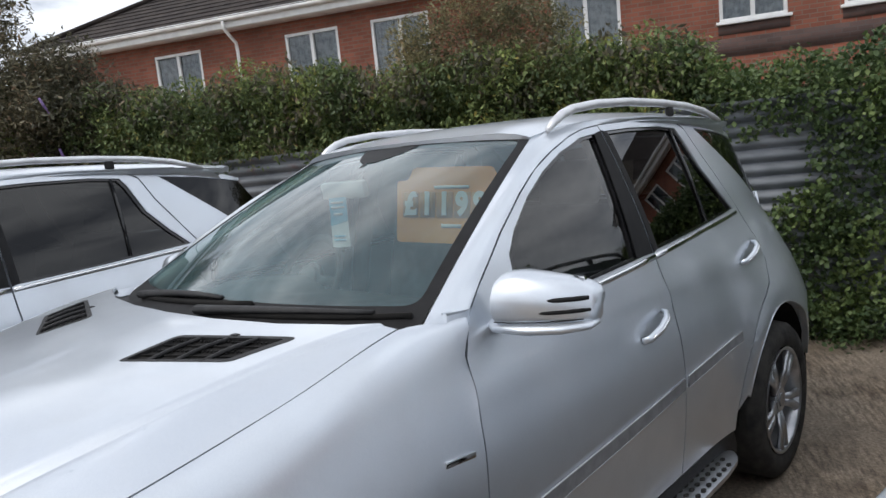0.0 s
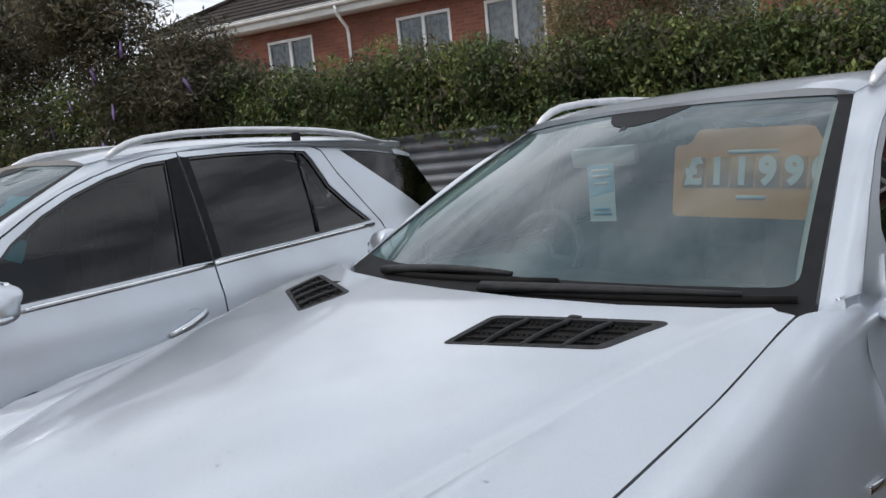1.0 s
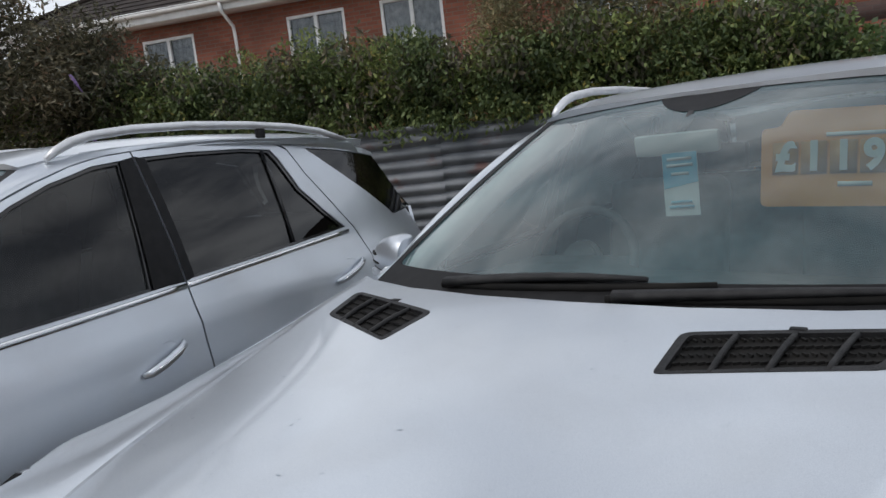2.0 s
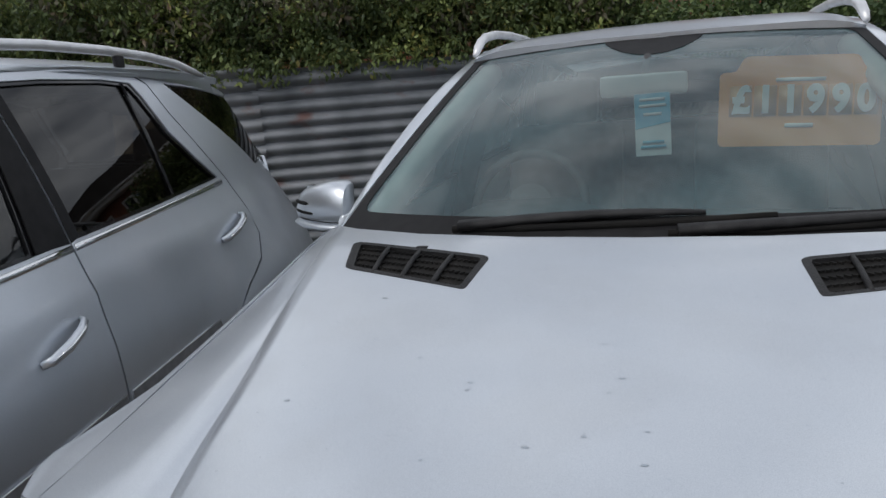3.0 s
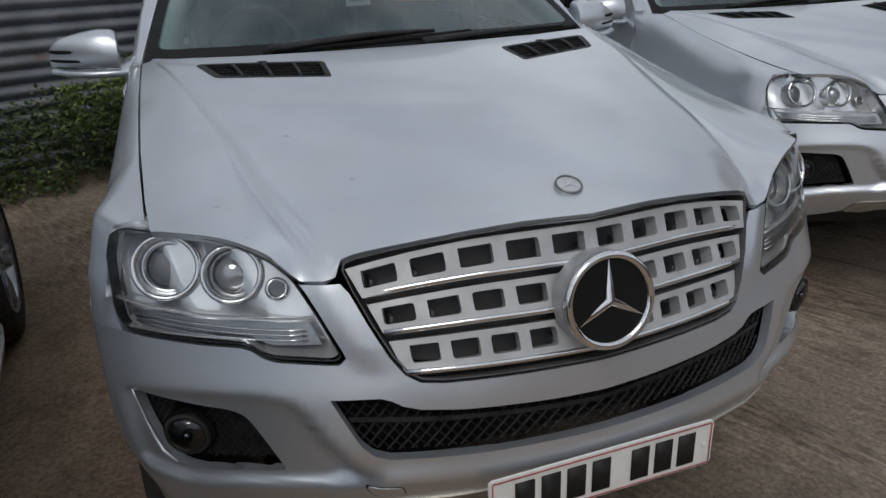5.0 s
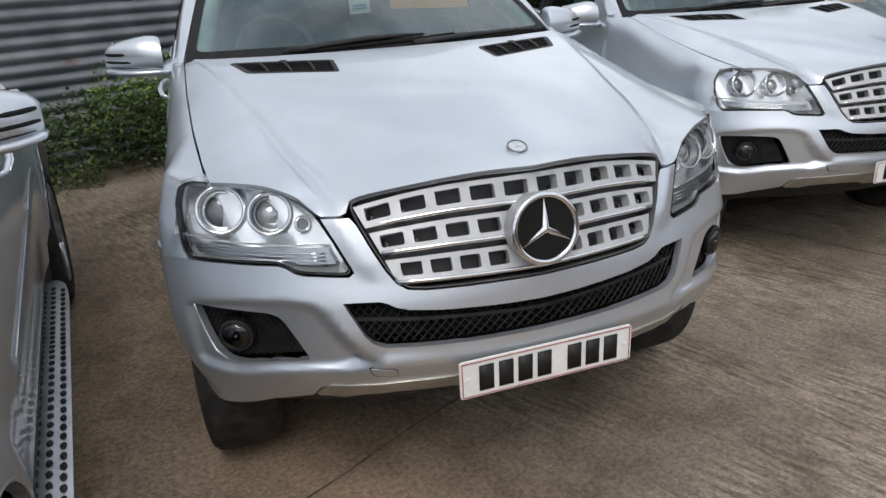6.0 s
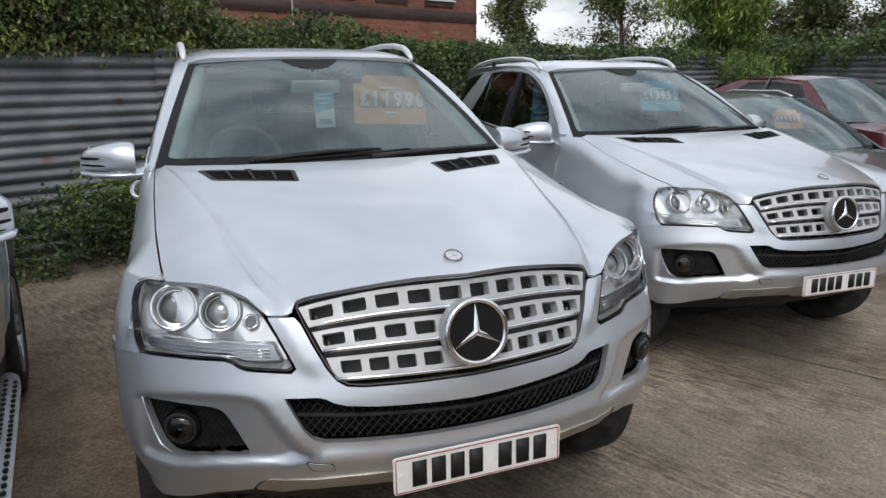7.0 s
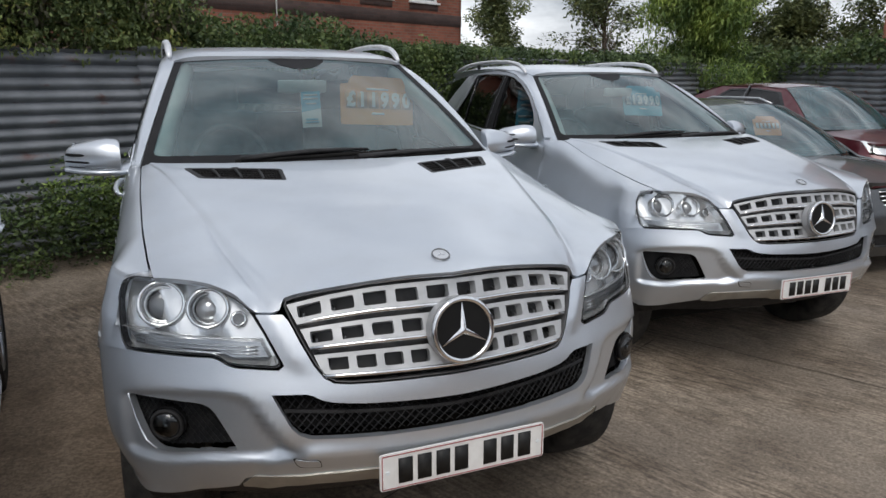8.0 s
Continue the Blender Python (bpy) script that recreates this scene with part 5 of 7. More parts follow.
    part("rear_glass", sheet(full([(0, 1.66), (.50, 1.62), (.585, 1.30), (0, 1.28)]), [], tail, .12, .01, (0, 1, 0)), TINT_GLASS, car, "dark rear window")
    part("tailgate", sheet(full([(0, 1.275), (.60, 1.29), (.64, 1.0), (.66, .62), (0, .60)]), [], tail, .1, .02, (0, 1, 0)), SILVER, car, "silver tailgate")
    part("rear_bumper", sheet(full([(0, .74), (.80, .74), (.84, .5), (.80, .36), (0, .36)]), [], lambda x, z: Vector((x, 4.74 - .22 * (abs(x) / .9) ** 4 - .3 * max(0, .45 - z), z)), .1, .03, (0, 1, 0)), SILVER, car, "silver rear bumper")
    for sg in (1, -1):
        part("tail_lamp", sheet([(sg * .54, 1.02), (sg * .64, 1.0), (sg * .65, .78), (sg * .56, .80)], [], lambda x, z: tail(x, z) + Vector((0, .015, 0)), .06, .02, (0, 1, 0)), LAMP_RED, car, "red tail lamp")
    part("rear_spoiler", sheet(full([(0, 4.30), (.46, 4.25), (.47, 4.30), (.3, 4.38), (0, 4.40)]), [], lambda x, y: Vector((x, y, roof_z(x, y) + .006)), .08, .03), SILVER, car)

    # --- windscreen, its dark rim, wipers and scuttle
    scr = part("windscreen", sheet([(-1, 0), (1, 0), (1, 1), (-1, 1)], [], screen_at, .05, 0, (0, -1, 1), .04), SCREEN_GLASS, car, "windscreen reflecting a grey sky")
    scr.visible_shadow = False
    rim_hole = rounded([(-.966, .07), (.966, .07), (.955, .982), (-.955, .982)], .05, 4)
    part("screen_rim", sheet([(-1.005, -.02), (1.005, -.02), (1.01, 1.0), (-1.01, 1.0)], [rim_hole], lambda s, t: screen_at(s, t, -.0025), .05, .002, (0, -1, 1), .04), FRIT, scr, "black ceramic rim of the windscreen")
    part("sensor_patch", sheet(rounded([(-.27, .99), (.27, .99), (.16, .89), (.06, .845), (-.06, .845), (-.16, .89)], .05, 3), [], lambda s, t: screen_at(s, t, -.0018), .05, .001, (0, -1, 1)), FRIT, scr)
    rows = []
    for k in range(4):
        f = k / 3
        rows.append([Vector((.806 * s, 1.262 + .035 * s * s + .125 * abs(s) ** 3 + f * (.15 + .005 * s * s), 1.262 - .008 * f + .004 * (1 - s * s) - .02 * math.sin(math.pi * f))) for s in [-1 + i / 12 for i in range(25)]])
    part("scuttle", ruled(rows, .03), BLACK_PLASTIC, car, "black plastic scuttle panel")
    for pts, w in (((-.42, .02, .30), .62), ((.08, .012, .30), .62)):
        x0 = pts[0]
        arm = []
        for i in range(8):
            t = i / 7
            s = (x0 + .62 * t * (.9 if x0 < 0 else .98)) / .80
            tt = .012 + .055 * math.sin(math.pi * (.05 + .55 * t)) if x0 < 0 else .008 + .026 * math.sin(math.pi * (.05 + .6 * t))
            arm.append(screen_at(s, tt, -.016))
        wp = part("wiper", tube(arm, [.018, .017, .016, .015, .014, .012, .010, .008], 8, (1.2, .8)), BLACK_PLASTIC, car, "black windscreen wiper")
        blade = []
        for i in range(9):
            t = i / 8
            s = (x0 - .02 + .72 * t) / .80
            tt = .018 + .040 * t if x0 < 0 else .012 + .014 * t
            blade.append(screen_at(min(s, .97), tt, -.007))
        part("wiper_blade", tube(blade, .009, 6, (.8, 1.1)), LINER, wp)

    # --- cabin
    cab = part("dashboard", ruled([[Vector((x, 1.50 + .10 * (x / .75) ** 2, 1.20 - .03 * (x / .75) ** 2)) for x in [-.74 + .1233 * i for i in range(13)]],
                                   [Vector((x, 1.75, 1.235 - .02 * (x / .75) ** 2 + (.035 if -.58 < x < -.18 else 0))) for x in [-.74 + .1233 * i for i in range(13)]],
                                   [Vector((x, 1.96, 1.215 - .02 * (x / .75) ** 2 + (.045 if -.58 < x < -.18 else 0))) for x in [-.74 + .1233 * i for i in range(13)]],
                                   [Vector((x, 2.02, 1.05)) for x in [-.74 + .1233 * i for i in range(13)]],
                                   [Vector((x, 2.0, .75)) for x in [-.74 + .1233 * i for i in range(13)]]], 0, (0, 0, 1)), CABIN, car, "dark grey dashboard")
    wm = pose(-.39, 2.08, 1.21, 62, 0, 0)
    sw = part("steering_wheel", torus(.185, .016, wm, 40, 10), CABIN, car, "dark steering wheel")
    part("wheel_boss", disc(.075, .05, wm, 24, .015), CABIN, sw)
    for a in (0, 180, 270):
        part("wheel_spoke", box(.13, .04, .018, m=wm @ pose(0, 0, 0, 0, 0, a) @ pose(.115, 0, 0)), CABIN, sw)
    for x in (-.38, .38):
        st = part("front_seat", box(.50, .50, .20, (x, 2.52, .78), .07, seg=3), SEAT, car, "dark leather front seat")
        part("seat_back", box(.48, .16, .64, m=pose(x, 2.86, 1.10, -14, 0, 0), bevel=.06, seg=3), SEAT, st)
        part("head_rest", box(.27, .10, .19, m=pose(x, 2.97, 1.50, -10, 0, 0), bevel=.04, seg=3), SEAT, st)
    bench = part("rear_seat", box(1.30, .18, .66, m=pose(0, 3.78, 1.02, -18, 0, 0), bevel=.06), SEAT, car, "dark leather rear bench")
    for x in (-.45, .45):
        part("head_rest", box(.25, .09, .15, m=pose(x, 3.88, 1.42, -12, 0, 0), bevel=.035), SEAT, bench)
    part("cabin_floor", box(1.6, 3.1, .04, (0, 2.75, .45)), CABIN, car)
    part("headlining", sheet(full([(0, 2.30), (.57, 2.36), (.58, 4.1), (0, 4.2)]), [], lambda x, y: Vector((x, y, roof_z(x, y) - .045)), .2, 0, (0, 0, -1)), CABIN_LIGHT, car, "pale headlining")
    part("bulkhead", box(1.5, .04, .75, (0, 1.52, .80)), LINER, car)
    part("underbody", box(1.30, 3.9, .14, (0, 2.5, .34)), LINER, car)
    part("engine_bay", box(1.18, .9, .36, (0, .95, .72)), LINER, car)
    for sg in (1, -1):
        part("inner_pillar", tube([screen_at(sg * ((.945 if sg < 0 else .985) - .02 * t), t, .055) for t in (.05, .25, .5, .75, 1)], [.040, .044, .044, .044, .04], 10), PILLAR_TRIM, car, "pale windscreen pillar lining")
        part("middle_pillar", tube([(sg * (side_x(2.76, z) - .06), 2.78, z) for z in (.5, .9, 1.25, 1.5, 1.7)], .045, 8), CABIN, car)
    rv = part("rear_mirror", box(.25, .03, .065, m=pose(-.02, 2.02, 1.578, 8, 0, 0), bevel=.014), PILLAR_TRIM, car, "grey rear-view mirror")
    part("mirror_stem", tube([(-.02, 2.04, 1.60), (-.01, 2.13, 1.66)], .012, 8), CABIN, rv)
    shorten_cabin(car)
    return car


def price_card(text, paint, window, m, label):
    """A hanging price card with a rounded head and digit windows."""
    card = thing("price_card", label, "price card")
    outline = rounded([(-.215, -.11), (.215, -.11), (.215, .105), (.17, .105), (.15, .150), (-.15, .150), (-.17, .105), (-.215, .105)], .016, 3)
    bm = sheet(outline, [], lambda u, v: Vector((u, 0, v)), .3, .003, (0, -1, 0))
    part("card", bm, paint, card)
    n = len(text)
    for i, ch in enumerate(text):
        x = -.158 + i * .066
        part("digit_window", box(.060, .0015, .088, (x, -.0022, .022), .0), window, card)
        if ch == "|":
            part("digit_bar", box(.036, .002, .066, (x, -.003, .022)), PAPER, card)
            continue
        glyphs(ch, .106, pose(x, -.0045, .022, 90, 0, 0) @ Matrix.Diagonal((.84, 1, 1, 1)), PAPER, card, "digit", heavy=.10)
    part("word_bar", box(.13, .0015, .010, (.0, -.0018, .082)), PAPER, card)
    part("word_bar", box(.075, .0015, .012, (.0, -.0018, -.05)), PAPER, card)
    card.matrix_basis = m
    return card


def price_tag(m):
    tag = thing("paper_tag", "blue and white paper tag hanging behind the windscreen", "tag")
    part("tag_sheet", sheet(rounded([(-.05, -.09), (.05, -.09), (.05, .09), (-.05, .09)], .004, 2), [], lambda u, v: Vector((u, .004 * math.sin(v * 20), v)), .05, .001, (0, -1, 0)), PAPER, tag)
    part("blue_field", sheet([(-.049, -.012), (.049, .004), (.049, .089), (-.049, .089)], [], lambda u, v: Vector((u, .004 * math.sin(v * 20) - .0012, v)), .05, .0005, (0, -1, 0)), BLUE_PAPER, tag)
    for w, z in ((.07, .072), (.075, .054), (.05, .03), (.06, -.05), (.07, -.064)):
        part("word_bar", box(w, .001, .008, (0, -.003 + .004 * math.sin(z * 20), z)), PAPER if z > 0 else BLUE_PAPER, tag)
    tag.matrix_basis = m
    return tag


# ------------------------------------------------------------ the place: axes of the fence line
YAW = 24.0
FENCE_D = 5.4
FENCE = pose(0, 0, 0, 0, 0, YAW)          # x runs along the fence, y away from the yard


def along_fence(u, d, z=0.0):
    return FENCE @ Vector((u, d, z))


def step_down(x):
    t = max(0.0, min(1.0, (x - .95) / .5))
    r = max(0.0, min(1.0, (x - 3.55) / .7))
    l = max(0.0, min(1.0, (-.95 - x) / .3))
    return -.055 * t * t * (3 - 2 * t) - .05 * r * r * (3 - 2 * r) + .03 * l * l * (3 - 2 * l)


# ------------------------------------------------------------ the row of cars
suv = make_suv()
neighbour = copy_thing(suv, Matrix.Translation((2.615, .985, -.068)) @ pose(0, 0, 0, 0, 0, -2.0))
tagged(neighbour, "silver off-roader with a turquoise price card behind its windscreen")
other = copy_thing(suv, Matrix.Translation((-2.036, -1.500, .043)) @ pose(0, 0, 0, 0, .6, 7.32))
tagged(other, "silver off-roader parked alongside, seen from its flank")
price_card("£11990", ORANGE_CARD, ORANGE_DARK, pose(.414, 2.118, 1.478, -7, 3.0, 11) @ Matrix.Diagonal((1.05, 1, 1, 1)), "orange price card reading £11990")
price_tag(pose(.009, 1.957, 1.466, 0, -1.5, 0))


def ground():
    bm = bmesh.new()
    xs = [-400, -120, -40, -15, -8, -4, -2] + [-1.3 + .05 * i for i in range(9)] + [0, .8] + [.95 + .05 * i for i in range(12)] + [2.2, 3, 3.5] + [3.55 + .1 * i for i in range(9)] + [6, 9, 14, 30, 90, 400]
    ys = [-400, -120, -40, -15, -8, -4, -2, 0, 2, 4, 6, 9, 14, 30, 90, 400]
    V = [[bm.verts.new((x, y, step_down(x))) for y in ys] for x in xs]
    for i in range(len(xs) - 1):
        for j in range(len(ys) - 1):
            bm.faces.new((V[i][j], V[i + 1][j], V[i + 1][j + 1], V[i][j + 1]))
    return finish("ground", bm, CONCRETE, "stained brushed concrete yard", "ground", kind="structure")


yard = ground()


def joint(p, q, w=.008):
    """A dark, wandering joint in the concrete."""
    rnd = random.Random(int(p[0] * 100))
    rows = []
    n = 40
    a, b = Vector((*p, 0)), Vector((*q, 0))
    side = (b - a).normalized().cross(Vector((0, 0, 1)))
    for s in (-1, 1):
        rows.append([])
        for i in range(n + 1):
            c = a.lerp(b, i / n) + side * (s * w * rnd.uniform(.3, 1.0) + .006 * math.sin(i * 1.3))
            rows[-1].append((c.x, c.y, step_down(c.x) + .004))
    return finish("ground_joint", ruled(rows), SOIL, "dark earth-filled joint in the concrete", "joint", kind="structure")


joint((1.9, 2.6), (4.6, -2.2))
joint((-3.5, -1.0), (2.2, 1.80), .006)


# ------------------------------------------------------------ corrugated fence
def corrugated(length, height, pitch=.104, depth=.024, z0=.0):
    bm = bmesh.new()
    n = int(height / pitch * 14)
    rows = []
    for i in range(n + 1):
        z = z0 + height * i / n
        y = -depth * (2 * abs(math.cos(math.pi * z / pitch)) ** .85 - 1)
        rows.append([(0, y, z), (length * .33, y + .003, z), (length * .66, y - .003, z), (length, y, z)])
    return ruled(rows, .0, (0, -1, 0))


def fence_run(name, m, sheets, length, height, label):
    run = thing(name, label, "fence", kind="structure")
    rnd = random.Random(len(name) + sheets)
    for i in range(sheets):
        ob = part("fence_sheet", corrugated(length + .06, height + rnd.uniform(-.02, .03)), STEEL, run)
        ob.matrix_basis = pose(i * length, (.012 if i % 2 else 0) + rnd.uniform(-.004, .004), rnd.uniform(-.03, .02), rnd.uniform(-.5, .5), rnd.uniform(-.25, .25), 0)
    for i in range(sheets + 1):
        part("fence_post", box(.09, .09, height + .1, (i * length, .09, height / 2)), BARK, run)
    run.matrix_basis = m
    return run


fence_run("fence_back", Matrix.Translation(along_fence(-18, FENCE_D, -.15)) @ pose(0, 0, 0, 0, 0, YAW), 14, 2.44, 1.97, "grey corrugated steel fence with rust, overgrown with ivy")
fence_run("fence_side", Matrix.Translation((13.4, 14.0, -.2)) @ pose(0, 0, 0, 0, 0, -107), 6, 2.44, 2.06, "grey corrugated steel fence closing the side of the yard")


# ------------------------------------------------------------ leaves
def leaf_cloud(name, pts, size, material, label, category="foliage", seed=1, droop=.5, slim=.5, kind="stuff"):
    """Folded leaves at pts (n x 3), one mesh."""
    rg = np.random.default_rng(seed)
    n = len(pts)
    s = size * rg.uniform(.55, 1.25, n)
    yaw = rg.uniform(0, 2 * np.pi, n)
    pit = rg.normal(-droop, .55, n)
    rol = rg.normal(0, .7, n)
    f = np.stack([np.cos(yaw) * np.cos(pit), np.sin(yaw) * np.cos(pit), np.sin(pit)], 1)
    side = np.stack([-np.sin(yaw), np.cos(yaw), np.zeros(n)], 1)
    up = np.cross(f, side)
    w = side * np.cos(rol)[:, None] + up * np.sin(rol)[:, None]
    nrm = np.cross(w, f)
    s1 = s[:, None]
    a = pts
    tip = pts + f * s1 - nrm * s1 * .15
    mid = pts + f * s1 * .45 + nrm * s1 * .08
    l = pts + f * s1 * .45 + w * s1 * slim * .5
    r = pts + f * s1 * .45 - w * s1 * slim * .5
    co = np.stack([a, l, tip, r, mid], 1).reshape(-1, 3)
    base = np.arange(n)[:, None] * 5
    fa = np.concatenate([base + np.array([[0, 4, 1]]), base + np.array([[1, 4, 2]]), base + np.array([[0, 3, 4]]), base + np.array([[3, 2, 4]])], 0)
    me = bpy.data.meshes.new(name)
    me.vertices.add(len(co))
    me.vertices.foreach_set("co", co.ravel())
    me.loops.add(len(fa) * 3)
    me.loops.foreach_set("vertex_index", fa.ravel().astype(np.int32))
    me.polygons.add(len(fa))
    me.polygons.foreach_set("loop_start", np.arange(0, len(fa) * 3, 3, dtype=np.int32))
    me.update(calc_edges=True)
    me.validate()
    me.materials.append(material)
    ob = new(name, me)
    return tagged(ob, label, category, kind=kind) if label else ob


def clumps(rg, centres, radii, per, squash=1.0):
    """Points in shells round clump centres, denser outside."""
    out = []
    for c, r in zip(centres, radii):
        k = max(4, int(per * r * r))
        d = rg.normal(size=(k, 3))
        d /= np.linalg.norm(d, axis=1)[:, None]
        q = d * (r * rg.uniform(.55, 1.05, k) ** .6)[:, None]
        q[:, 2] *= squash
        out.append(c + q)
    return np.concatenate(out)


def fence_points(u, d, z):
    c, s = math.cos(radians(YAW)), math.sin(radians(YAW))
    return np.stack([u * c - d * s, u * s + d * c, z], 1)


def bank(name, u0, u1, d0, d1, z0, ztop, count, rmin, rmax, per, size, material, label, seed, droop=.6, slim=.45):
    rg = np.random.default_rng(seed)
    u = rg.uniform(u0, u1, count)
    d = rg.uniform(d0, d1, count)
    top = np.array([ztop(a) for a in u])
    z = z0 + (top - z0) * rg.uniform(0, 1, count) ** .8
    r = rg.uniform(rmin, rmax, count)
    pts = clumps(rg, fence_points(u, d, z), r, per)
    return leaf_cloud(name, pts, size, material, label, "hedge", seed, droop, slim)


HEDGE = table([(-16, 3.0), (-6, 2.95), (-4.4, 2.80), (-3, 2.66), (-1.4, 2.66), (-.6, 2.45), (.3, 2.55), (1.3, 2.50), (1.95, 2.45), (2.4, 2.10), (3.0, 2.12), (3.6, 2.25), (4.4, 2.05), (5.3, 1.92), (14, 1.9)])
bank("hedge", -16, -6, FENCE_D + .0, FENCE_D + .9, 1.85, lambda u: HEDGE(u) - .1, 420, .16, .30, 900, .085, LEAF_HEDGE, "thick green hedge spilling over the fence", 10, .75)
bank("hedge", -6, 2.25, FENCE_D + .0, FENCE_D + .9, 1.85, lambda u: HEDGE(u) - .1, 850, .10, .27, 3400, .054, LEAF_HEDGE, "thick green hedge spilling over the fence", 11, .75)
bank("hedge_depth", -16, 3, FENCE_D + .25, FENCE_D + .95, .6, lambda u: HEDGE(u) - .25, 420, .2, .36, 600, .10, LEAF_IVY, "shaded inside of the hedge", 21, .6)
bank("ivy", 1.9, 6.5, FENCE_D - .08, FENCE_D + .7, 1.80, lambda u: HEDGE(u) - .05, 330, .10, .2, 2600, .048, LEAF_IVY, "ivy hanging over the corrugated fence", 12, .8, .8)
bank("ivy", 6.5, 13.5, FENCE_D - .08, FENCE_D + .7, 1.80, lambda u: HEDGE(u) - .05, 300, .12, .22, 1300, .07, LEAF_IVY, "ivy hanging over the corrugated fence", 22, .8, .8)
bank("ivy", 2.95, 5.8, FENCE_D - .16, FENCE_D - .03, .05, lambda u: 1.95, 420, .09, .18, 2600, .048, LEAF_IVY, "ivy curtain covering the fence", 13, .9, .85)
bank("ivy", 2.6, 3.1, FENCE_D - .16, FENCE_D - .03, .02, lambda u: 1.15, 60, .08, .15, 2600, .048, LEAF_IVY, "ivy climbing the foot of the fence", 23, .9, .85)
bank("ivy_sprays", 2.2, 3.0, FENCE_D - .12, FENCE_D - .03, 1.58, lambda u: 1.9, 34, .05, .11, 2600, .045, LEAF_IVY, "ivy sprays hanging down the fence", 16, .9, .85)
bank("ivy_sprays", -3.2, 2.2, FENCE_D - .10, FENCE_D - .02, 1.76, lambda u: 1.95, 110, .06, .12, 2600, .055, LEAF_HEDGE, "hedge shoots hanging down the fence", 17, .9, .5)
bank("weeds", -1.7, 1.75, FENCE_D - .66, FENCE_D - .10, .02, lambda u: .52 + .12 * math.sin(u * 2.5), 330, .08, .16, 2400, .042, LEAF_IVY, "low green weeds along the foot of the fence", 14, .2, .7)
bank("weeds", .55, 1.25, FENCE_D - .55, FENCE_D - .25, .4, lambda u: .85, 50, .07, .13, 2200, .04, LEAF_BRIGHT, "young green shoots along the foot of the fence", 18, .2, .7)
bank("weeds", 2.4, 5.5, FENCE_D - .45, FENCE_D - .1, .02, lambda u: .25, 110, .08, .15, 1800, .045, LEAF_IVY, "low green weeds along the foot of the fence", 15, .2, .7)
bank("hedge", -6, 2.25, FENCE_D - .06, FENCE_D + .8, 1.95, lambda u: HEDGE(u) - .02, 210, .09, .2, 2200, .075, LEAF_BUSH, "olive shoots standing out of the hedge", 20, .8, .42)
bank("dry_shrub", -.55, 1.1, FENCE_D + .15, FENCE_D + .75, 2.0, lambda u: 3.25 - .6 * abs(u - .3), 300, .08, .18, 4200, .046, LEAF_DRY, "tall brown shrub going to seed among the hedge", 19, .3, .35)


